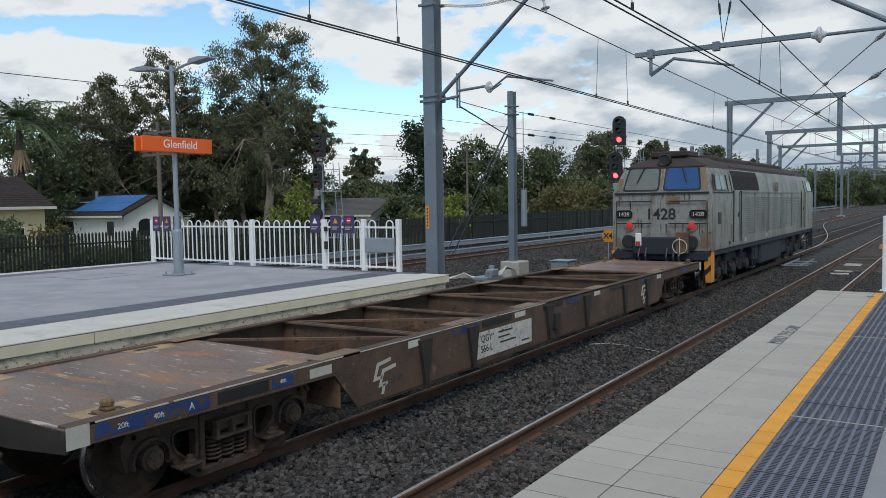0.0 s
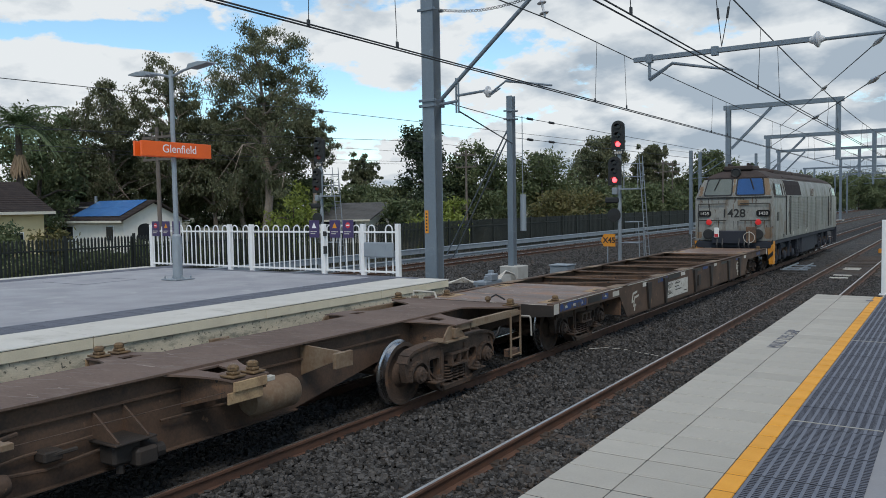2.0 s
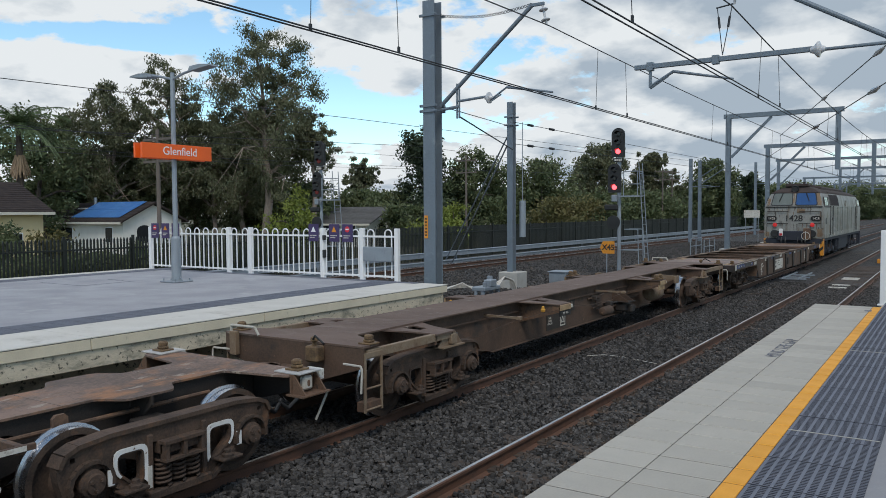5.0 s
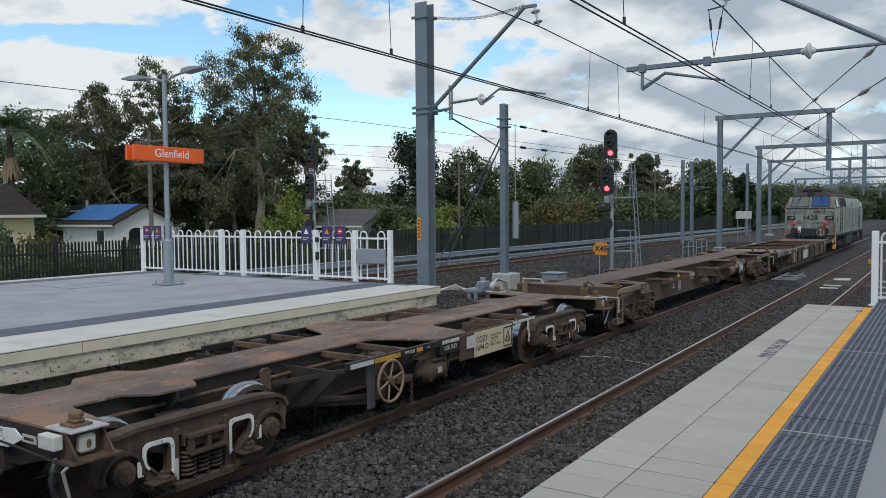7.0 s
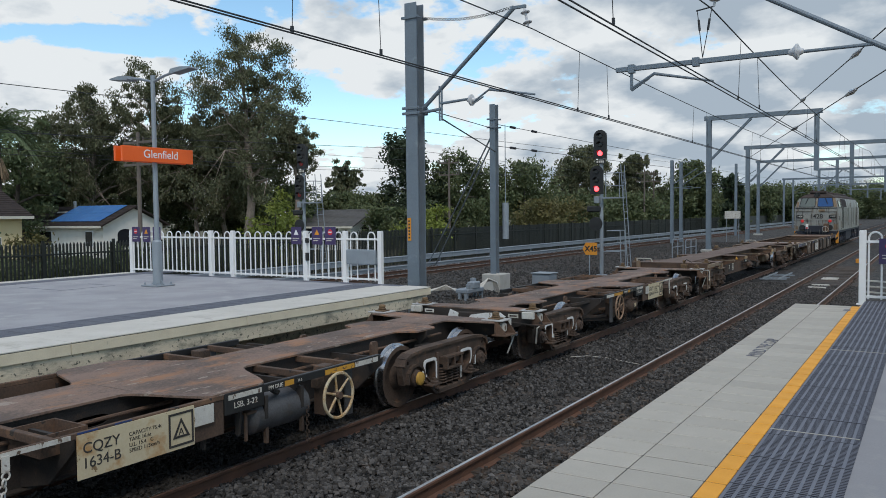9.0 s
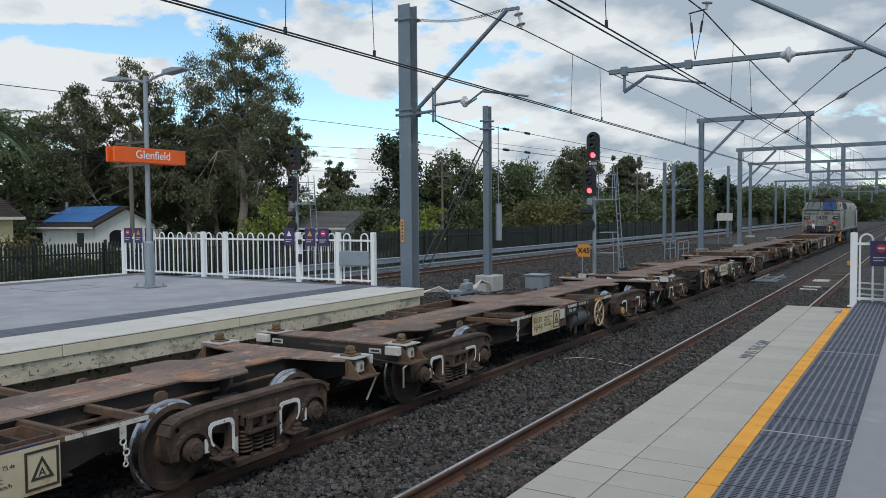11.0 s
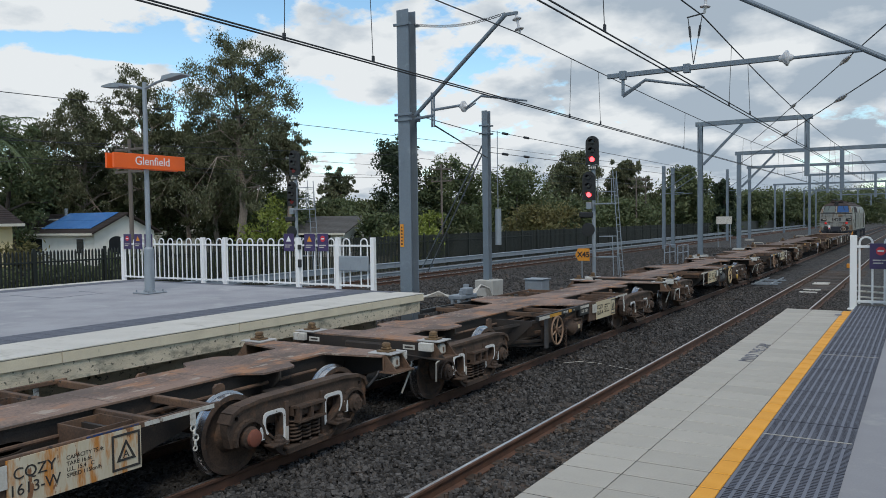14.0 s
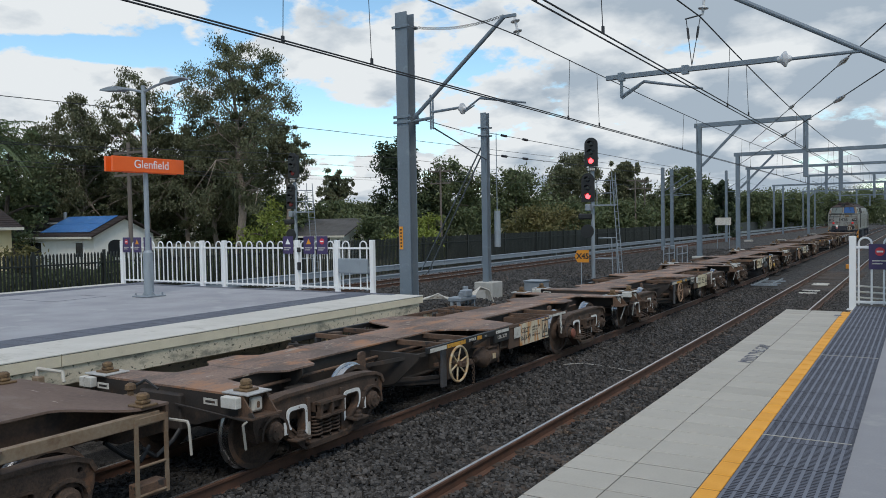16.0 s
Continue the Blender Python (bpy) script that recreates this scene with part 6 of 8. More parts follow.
        for y in (0.25, 1.85, 2.3, L - 2.3, L - 0.25):
            bm = bmesh.new()
            bar(bm, (s * 1.425, y, 2.88), (s * 1.33, y + (0.15 if y < 0.5 else 0), 3.36), 0.03, 0.035)
            part("side_seam", bm, GRIME, w)
        bm = bmesh.new()
        bar(bm, (s * 1.43, 0.1, 2.85), (s * 1.43, 2.45, 2.85), 0.03, 0.035)
        part("waist_seam", bm, GRIME, w)
        for y0, y1, z0, z1 in ((0.02, 0.1, 1.35, 2.5), (2.2, 2.34, 1.45, 1.9), (14.9, 15.0, 1.4, 2.6)):
            slab("peeled_patch", y0, y1, z0, z1, 0.004, PEEL, "streak of peeled tan paint")
        for y in (2.4, 3.36, L - 3.3, L - 2.35):
            bm = bmesh.new()
            bar(bm, (s * (H + 0.035), y, 1.35), (s * (H + 0.035), y, 2.9), 0.026, 0.026)
            for z in (1.37, 2.88):
                tube(bm, (s * H, y, z), (s * (H + 0.045), y, z), 0.012, seg=6)
            part("grab_rail", bm, BLACK, w)
        for y0 in (2.5, L - 3.2):
            bm = bmesh.new()
            for a, b in (((y0, 1.27), (y0, 2.85)), ((y0 + 0.72, 1.27), (y0 + 0.72, 2.85)), ((y0, 1.27), (y0 + 0.72, 1.27))):
                bar(bm, (s * H, *a), (s * H, *b), 0.02, 0.028)
            bar(bm, (s * H, y0 + 0.6, 2.1), (s * (H + 0.03), y0 + 0.6, 2.25), 0.03, 0.03)
            part("cab_door", bm, GRIME, w, "cab door outline with dark seals")
        for y in (5.4, 7.7, 10.0, 12.3):
            bm = bmesh.new()
            bar(bm, (s * (H + 0.012), y, 1.5), (s * (H + 0.012), y, 2.84), 0.03, 0.03)
            part("panel_seam", bm, LOCO, w)
        bm = bmesh.new()
        bar(bm, (s * (H + 0.01), 3.4, 2.86), (s * (H + 0.01), 14.4, 2.86), 0.03, 0.03)
        part("waist_rail", bm, LOCO, w)
        slab("sill_band", 0.3, L - 0.3, 1.24, 1.42, 0.012, LOCO)
        for y in (4.0, 7.3):
            slab("white_mark", y, y + 0.18, 1.3, 1.42, 0.016, WHITEP)
        slab("side_box", 0.72, 1.0, 1.95, 2.28, 0.02, BLACK)
        slab("side_socket", 1.9, 2.1, 1.3, 1.4, 0.02, BLACK)
        lettering("side_number", "1428", 0.5, RUST, w, Matrix.Translation((s * (H + 0.004), 9.0 if s > 0 else L - 9.0, 3.05)) @ (EAST if s > 0 else pose(0, 0, 0, 90, 0, -90)), "black painted side number")
        # underframe
        slab("skirt", 0.4, L - 0.4, 1.08, 1.24, -0.08, UNDER)
        bm = bmesh.new()
        box(bm, *sorted((s * 0.8, s * 1.35)), 6.8, 10.6, 0.35, 1.1, 0.06)
        box(bm, *sorted((s * 1.0, s * 1.3)), 5.6, 6.6, 0.55, 1.05, 0.03)
        box(bm, *sorted((s * 1.0, s * 1.3)), 10.9, 11.9, 0.5, 1.05, 0.03)
        part("fuel_tank", bm, UNDER, w, "black fuel tank and battery boxes")
        for c in (3.3, 14.5):
            bm = bmesh.new()
            prism(bm, [(c - 2.35, 0.6), (c - 2.2, 0.85), (c - 1.0, 0.98), (c + 1.0, 0.98), (c + 2.2, 0.85), (c + 2.35, 0.6), (c + 1.0, 0.45), (c - 1.0, 0.45)], "x", *sorted((s * 1.0, s * 1.14)))
            for k in (-1.85, 0, 1.85):
                lathe(bm, [(s * 1.1, 0.2), (s * 1.26, 0.18), (s * 1.3, 0.1)], "x", (0, c + k, 0.5), 14)
            for k in (-0.95, 0.95):
                tube(bm, (s * 1.18, c + k, 0.4), (s * 1.18, c + k, 1.0), 0.1, seg=10)
            part("bogie_frame", bm, UNDER, w, "blue-black three-axle bogie frame")
            for k in (-1.35, -0.42, 0.42, 1.35):
                under("suspension_spring", M_SPRING, w, pose(s * 1.2 - 0.05, c + k, 0.34))
            for k in (-2.5, 2.45):
                bm = bmesh.new()
                for q in (-0.2, 0.2):
                    bar(bm, (s * 1.34, c + k + q, 1.2), (s * 1.34, c + k + q, 0.3), 0.03, 0.04)
                for z in (0.32, 0.62, 0.92):
                    box(bm, *sorted((s * 1.22, s * 1.36)), c + k - 0.2, c + k + 0.2, z, z + 0.03)
                part("cab_step", bm, UNDER, w, "black cab access step")
            for k in (-0.95, 0.95):
                bm = bmesh.new()
                tube(bm, (s * 1.2, c + k - 0.25, 1.02), (s * 1.2, c + k + 0.2, 1.02), 0.1, seg=12)
                tube(bm, (s * 1.22, c + k, 0.98), (s * 1.24, c + k + 0.5, 0.55), 0.025, seg=6)
                part("brake_cylinder", bm, UNDER, w, "grimy bogie brake cylinder", True)
            for k in (-1.85, 0, 1.85):
                if s > 0:
                    WHEELSETS.append(under("wheelset", M_WHEEL, w, pose(0, c + k, WHEEL_R)))
    # roof gear
    bm = bmesh.new()
    box(bm, -0.55, 0.55, 0.75, 1.9, 3.9, 4.08, 0.04)
    box(bm, -0.85, 0.85, 3.0, 7.2, 3.72, 3.98, 0.06)
    box(bm, -0.75, 0.75, 8.0, 14.0, 3.72, 4.0, 0.06)
    for y in (4.0, 6.0, 9.5, 11.8):
        lathe(bm, [(3.9, 0.5), (4.04, 0.5), (4.07, 0.42)], "z", (0, y, 0), 18)
    for x in (-0.35, 0.35):
        tube(bm, (x, 0.8, 4.12), (x, 1.3, 4.14), 0.06, 0.03, seg=8)
    part("roof_gear", bm, LOCOROOF, w, "sooty roof fans, horns and hatches")
    bm = bmesh.new()
    box(bm, 1.0, 1.2, 3.0, 14.5, 3.52, 3.68, 0.04)
    box(bm, -1.2, -1.0, 3.0, 14.5, 3.52, 3.68, 0.04)
    part("roof_rail", bm, LOCOROOF, w)
    coupler(w, 0, -1)
    return w

# ---- masts, overhead wires, signals ----
MAST_Y, PORTAL_Y = 14.95, 56.7


def h_outline(x, w, d, t=0.024):
    q = [(w / 2, -d / 2), (w / 2, -d / 2 + t), (t / 2, -d / 2 + t), (t / 2, d / 2 - t), (w / 2, d / 2 - t), (w / 2, d / 2)]
    return [(x + a, b) for a, b in q] + [(x - a, b) for a, b in q[::-1]]


def column(name, x, y, z0, z1, label, w=0.32, d=0.32, group="steel masts"):
    """H-section steel mast with base plate, bands and flanges across the track."""
    ob = thing(name, label, "mast", group, pose(x, y, 0))
    bm = bmesh.new()
    prism(bm, h_outline(0, w, d), "z", z0, z1)
    part("column", bm, MASTPAINT, ob)
    return ob


def band(mast, z, w=0.34, d=0.34):
    bm = bmesh.new()
    for s in (-1, 1):
        box(bm, -w / 2 - 0.06, w / 2 + 0.06, s * d / 2 - 0.02, s * d / 2 + 0.02, z - 0.03, z + 0.03, 0.005)
        tube(bm, (s * (w / 2 + 0.03), -d / 2 - 0.05, z), (s * (w / 2 + 0.03), d / 2 + 0.05, z), 0.012, seg=6)
    part("clamp_band", bm, MASTPAINT, mast)


def discs(parent, a, b, n, r=0.09):
    a, b = Vector(a), Vector(b)
    q = (b - a).to_track_quat("Z", "Y").to_matrix().to_4x4()
    bm = bmesh.new()
    L = (b - a).length
    prof = [(0, 0.02)]
    for k in range(n):
        c = L * (k + 0.5) / n
        prof += [(c - 0.05, 0.025), (c - 0.03, r * 0.55), (c, r), (c + 0.015, r * 0.9), (c + 0.02, 0.03)]
    prof += [(L, 0.02)]
    lathe(bm, prof, "z", seg=14)
    bmesh.ops.transform(bm, matrix=Matrix.Translation(a) @ q, verts=bm.verts[:])
    return part("insulator", bm, PORCELAIN, parent, "glazed grey disc insulator", True)


def near_mast():
    m = column("overhead_mast", -10.05, MAST_Y, -0.5, 7.45, "blue-grey steel overhead line mast beside the platform end", 0.31, 0.31)
    for z in (4.98, 5.1, 7.12):
        band(m, z)
    bm = bmesh.new()
    tube(bm, (0.22, 0, 5.08), (2.52, 0, 7.0), 0.045, seg=12)
    box(bm, 2.45, 2.8, -0.03, 0.03, 6.97, 7.03)
    part("raking_strut", bm, MASTPAINT, m)
    bm = bmesh.new()
    for k in range(34):
        f = k / 33
        ring(bm, (0.25 + 2.25 * f, 0, 7.1 - 0.08 * f - 0.12 * math.sin(math.pi * f)), (0, 1, 0.9 * (k % 2)), 0.028, 0.008, 8, 4)
    part("stay_chain", bm, WIRE, m, "sagging chain stay")
    discs(m, (2.76, 0, 6.98), (2.86, 0, 6.55), 2, 0.1)
    bm = bmesh.new()
    for x in (0.66, 0.72):
        bar(bm, (x, 0, 5.55), (x, 0, 4.78), 0.025, 0.04)
    tube(bm, (0.22, 0, 5.0), (0.7, 0, 5.04), 0.035, seg=8)
    tube(bm, (0.7, 0, 5.16), (1.4, 0, 5.2), 0.03, seg=8)
    tube(bm, (1.55, 0, 5.14), (1.92, 0, 5.36), 0.022, seg=8)
    tube(bm, (1.55, 0, 5.1), (1.78, 0, 5.22), 0.018, seg=8)
    tube(bm, (1.92, 0, 5.36), (3.0, 0, 5.16), 0.03, 0.02, seg=8)
    tube(bm, (2.55, 0, 5.25), (2.85, 0, 5.1), 0.012, seg=6)
    part("registration_arm", bm, MASTPAINT, m)
    bm = bmesh.new()
    lathe(bm, [(1.38, 0.03), (1.42, 0.05), (1.46, 0.12), (1.5, 0.125), (1.52, 0.06), (1.58, 0.03)], "x", (0, 0, 5.17), 16)
    part("insulator", bm, PORCELAIN, m, "round white insulator", True)
    p = strip("mast_label", -0.13, -0.04, -0.17, -0.157, 2.1, 2.62, SAFETY, m, 0.0, "yellow vertical warning label")
    for k in range(6):
        strip("printed_mark", -0.105, -0.065, -0.1725, -0.1702, 2.15 + k * 0.075, 2.19 + k * 0.075, BLACK, p)
    return m


def right_mast():
    m = column("overhead_mast", -0.18, 15.05, 1.0, 7.6, "blue-grey steel overhead line mast on the platform")
    for z in (5.2, 7.2):
        band(m, z)
    bm = bmesh.new()
    tube(bm, (-0.2, 0, 5.18), (-3.2, 0, 6.95), 0.045, seg=12)
    part("raking_strut", bm, MASTPAINT, m)
    bm = bmesh.new()
    box(bm, -5.16, -1.98, -0.04, 0.04, 5.44, 5.53, 0.006)
    for x in (-3.62, -4.85):
        box(bm, x - 0.06, x + 0.06, -0.06, 0.06, 5.4, 5.56)
    tube(bm, (-1.8, 0, 5.46), (-0.72, 0, 5.46), 0.03, seg=10)
    bar(bm, (-4.85, 0, 5.42), (-4.85, 0, 5.08), 0.05, 0.05)
    tube(bm, (-4.85, 0, 5.1), (-4.4, 0, 5.35), 0.03, seg=8)
    tube(bm, (-4.85, 0, 5.06), (-4.5, 0, 5.27), 0.02, seg=8)
    tube(bm, (-4.42, 0, 5.35), (-3.3, 0, 5.1), 0.03, 0.02, seg=8)
    part("registration_beam", bm, MASTPAINT, m)
    bm = bmesh.new()
    lathe(bm, [(-2.02, 0.05), (-1.96, 0.07), (-1.9, 0.14), (-1.87, 0.14), (-1.84, 0.07), (-1.78, 0.04)], "x", (0, 0, 5.47), 16)
    part("insulator", bm, PORCELAIN, m, "grey ribbed insulator", True)
    discs(m, (-3.25, 0, 6.95), (-3.3, 0, 6.45), 2, 0.1)
    bm = bmesh.new()
    tube(bm, (-3.5, 0, 5.55), (-3.6, 0, 6.42), 0.008, seg=6)
    tube(bm, (-3.5, 0, 5.55), (-3.34, 0, 6.42), 0.008, seg=6)
    tube(bm, (-3.62, 0, 6.42), (-3.3, 0, 6.46), 0.014, seg=6)
    for p, q in (((-3.555, 0.0, 6.05), (-3.575, 0.0, 6.25)), ((-3.405, 0.0, 6.05), (-3.375, 0.0, 6.25))):
        tube(bm, p, q, 0.022, seg=8)
    part("hanger_wire", bm, WIRE, m)
    return m


def portal(y, x0, x1, top, drops, braces=True):
    ob = thing("overhead_portal", "blue-grey steel portal carrying the overhead wires", "portal", "overhead portals", pose(0, y, 0))
    for x in ([x0, x1] if x1 > 0 else [x0]):
        bm = bmesh.new()
        prism(bm, h_outline(x, 0.32, 0.32), "z", -0.3, top - 0.33)
        part("column", bm, MASTPAINT, ob)
    bm = bmesh.new()
    prism(bm, [(a, top - 0.18 + b) for a, b in [(-0.15, -0.15), (0.15, -0.15), (0.15, -0.12), (-0.11, -0.12), (-0.11, 0.12), (0.15, 0.12), (0.15, 0.15), (-0.15, 0.15)]], "x", x0 - 0.3, x1)
    part("beam", bm, MASTPAINT, ob)
    for x, z in drops:
        bm = bmesh.new()
        box(bm, x - 0.15, x + 0.15, -0.15, 0.15, z, top - 0.33, 0.01)
        part("drop_post", bm, MASTPAINT, ob)
        bm = bmesh.new()
        tube(bm, (x, 0, z + 0.8), (x - 1.5, 0, z + 1.5), 0.03, seg=8)
        tube(bm, (x, 0, z + 0.3), (x - 1.4, 0, z + 0.1), 0.025, seg=8)
        part("registration_arm", bm, MASTPAINT, ob)
    if braces:
        bm = bmesh.new()
        bar(bm, (x0 + 0.2, 0, top - 3.0), (x0 + 2.8, 0, top - 0.35), 0.16, 0.16)
        part("knee_brace", bm, MASTPAINT, ob)
    bm = bmesh.new()
    box(bm, x0 - 0.45, x0 + 0.45, -0.45, 0.45, -0.4, 0.02, 0.03)
    part("footing", bm, CONC, ob)
    return ob


def catenary(x, contact, carry, spans, step, lines=2):
    """Contact wires, the sagging carrier above and the droppers between."""
    ob = thing("overhead_wires", "dark overhead contact wires hung on droppers", "overhead wires", "overhead wires")
    for k in range(lines):
        bm = bmesh.new()
        tube(bm, (x + (k - 0.5) * 0.1, spans[0], contact), (x + (k - 0.5) * 0.1, spans[-1], contact), 0.012, seg=6)
        part("contact_wire", bm, WIRE, ob)
    bm, db = bmesh.new(), bmesh.new()
    for a, b in zip(spans, spans[1:]):
        n = 14
        sag = carry[1]
        pts = [(x, a + (b - a) * i / n, carry[0] - sag * 4 * (i / n) * (1 - i / n)) for i in range(n + 1)]
        for p, q in zip(pts, pts[1:]):
            tube(bm, p, q, 0.013, seg=6)
        y = a + step * 0.5
        k = 0
        while y < b:
            f = (y - a) / (b - a)
            z = carry[0] - sag * 4 * f * (1 - f)
            o = (k % 2 - 0.5) * 0.1
            tube(db, (x + o, y, contact), (x, y, z), 0.006, seg=5)
            box(db, x + o - 0.015, x + o + 0.015, y - 0.02, y + 0.02, contact, contact + 0.09)
            y += step * (0.35 if k % 2 == 0 else 1.65)
            k += 1
    part("carrier_wire", bm, WIRE, ob)
    tagged(part("dropper", db, WIRE, ob), kind="stuff")


def wire(points, r=0.012, label="thin dark overhead cable"):
    tagged(sweep("overhead_cable", points, r, WIRE), label, "cable", "overhead cables")


def signal(x, y, label, lit):
    """Two-aspect colour light signal: post, two hooded heads, cage ladder and platform."""
    ob = thing("railway_signal", label, "signal", "signals", pose(x, y, 0))
    bm = bmesh.new()
    tube(bm, (0, 0, -0.4), (0, 0, 5.2), 0.085, seg=14)
    box(bm, -0.2, 0.2, -0.2, 0.2, -0.45, -0.05, 0.01)
    part("post", bm, GALV, ob)
    for cx, z0 in ((-0.02, 5.05), (-0.18, 3.5)):
        bm = bmesh.new()
        outline = [(cx - 0.3, z0), (cx + 0.3, z0)] + [(cx + 0.3 * math.cos(a), z0 + 0.96 + 0.3 * math.sin(a)) for a in np.linspace(0, math.pi, 12)]
        prism(bm, outline, "y", -0.12, -0.06)
        box(bm, cx - 0.2, cx + 0.2, -0.06, 0.2, z0 + 0.05, z0 + 1.15, 0.03)
        head = part("signal_head", bm, BLACK, ob, "black rounded signal head")
        for k in range(3):
            z = z0 + 0.24 + 0.37 * k
            bm = bmesh.new()
            lathe(bm, [(-0.12, 0.115), (-0.145, 0.105), (-0.15, 0.05)], "y", (cx, 0, z), 16)
            part("lens", bm, lit if k == 0 else DARKGLASS, head, "lit red lens" if k == 0 else "dark unlit lens")
            bm = bmesh.new()
            for i in range(12):
                a0, a1 = math.radians(15 + i * 12.5), math.radians(15 + (i + 1) * 12.5)
                v = [bm.verts.new((cx + r * math.cos(a), yy, z + r * math.sin(a))) for a, r, yy in ((a0, 0.13, -0.12), (a1, 0.13, -0.12), (a1, 0.13, -0.27), (a0, 0.13, -0.27))]
                bm.faces.new(v)
                v = [bm.verts.new((cx + r * math.cos(a), yy, z + r * math.sin(a))) for a, r, yy in ((a0, 0.138, -0.12), (a1, 0.138, -0.12), (a1, 0.138, -0.27), (a0, 0.138, -0.27))]
                bm.faces.new(v[::-1])
            part("hood", bm, BLACK, head)
    bm = bmesh.new()
    box(bm, -0.22, 0.22, -0.14, -0.1, 4.84, 5.0)
    plate = part("marker_plate", bm, BLACK, ob)
    for k in range(4):
        strip("printed_mark", -0.17 + k * 0.09, -0.11 + k * 0.09, -0.144, -0.1405, 4.87, 4.97, WHITEP, plate)
    bm = bmesh.new()
    box(bm, -0.28, -0.04, -0.22, 0.1, 3.1, 3.4, 0.02)
    part("junction_box", bm, GALV, ob)
    bm = bmesh.new()
    box(bm, -0.62, 0.0, -0.2, 0.05, 2.72, 2.98, 0.05)
    lathe(bm, [(-0.16, 0.02), (-0.15, 0.3), (-0.08, 0.3), (0.1, 0.16)], "y", (-0.22, 0, 2.2), 20)
    part("lower_light", bm, BLACK, ob, "black shunting light")
    # cage and ladder behind
    bm = bmesh.new()
    box(bm, 0.1, 0.95, -0.3, 0.3, 3.3, 3.36)
    for px, py in ((0.3, -0.28), (0.92, -0.28), (0.92, 0.28)):
        tube(bm, (px, py, 3.3), (px, py, 4.4), 0.018, seg=6)
    for z in (3.85, 4.4):
        for a, b in (((0.3, -0.28), (0.92, -0.28)), ((0.92, -0.28), (0.92, 0.28))):
            tube(bm, (*a, z), (*b, z), 0.02, seg=6)
    for py in (-0.22, 0.22):
        tube(bm, (0.95, py, 4.75), (1.3, py, -0.2), 0.02, seg=6)
    for k in range(14):
        f = k / 14
        tube(bm, (0.97 + 0.33 * f, -0.22, 4.3 - 4.4 * f), (0.97 + 0.33 * f, 0.22, 4.3 - 4.4 * f), 0.01, seg=6)
    for py in (-0.3, 0.3):
        tube(bm, (0.35, py, 1.9), (0.95, py, 1.9), 0.022, seg=6)
        tube(bm, (0.95, py, 1.9), (1.0, py, 0.2), 0.022, seg=6)
        tube(bm, (0.1, py, 1.0), (1.0, py, 1.0), 0.022, seg=6)
    part("ladder_cage", bm, GALV, ob, "galvanised ladder and safety cage")
    return ob


def yellow_marker():
    ob = thing("signal_marker", "yellow arrow-shaped marker plate on a thin post", "sign", "", pose(-12.8, 32.6, 0))
    bm = bmesh.new()
    prism(bm, [(-0.3, 1.1), (-0.16, 0.84), (0.36, 0.84), (0.36, 1.38), (-0.16, 1.38)], "y", -0.01, 0.01)
    p = part("plate", bm, SAFETY, ob)
    lettering("black_characters", "X45", 0.33, BLACK, p, south(0.08, -0.012, 1.1), bold=0.012)
    bm = bmesh.new()
    tube(bm, (0.0, 0.03, -0.3), (0.0, 0.03, 1.3), 0.025, seg=8)
    part("post", bm, GALV, ob)


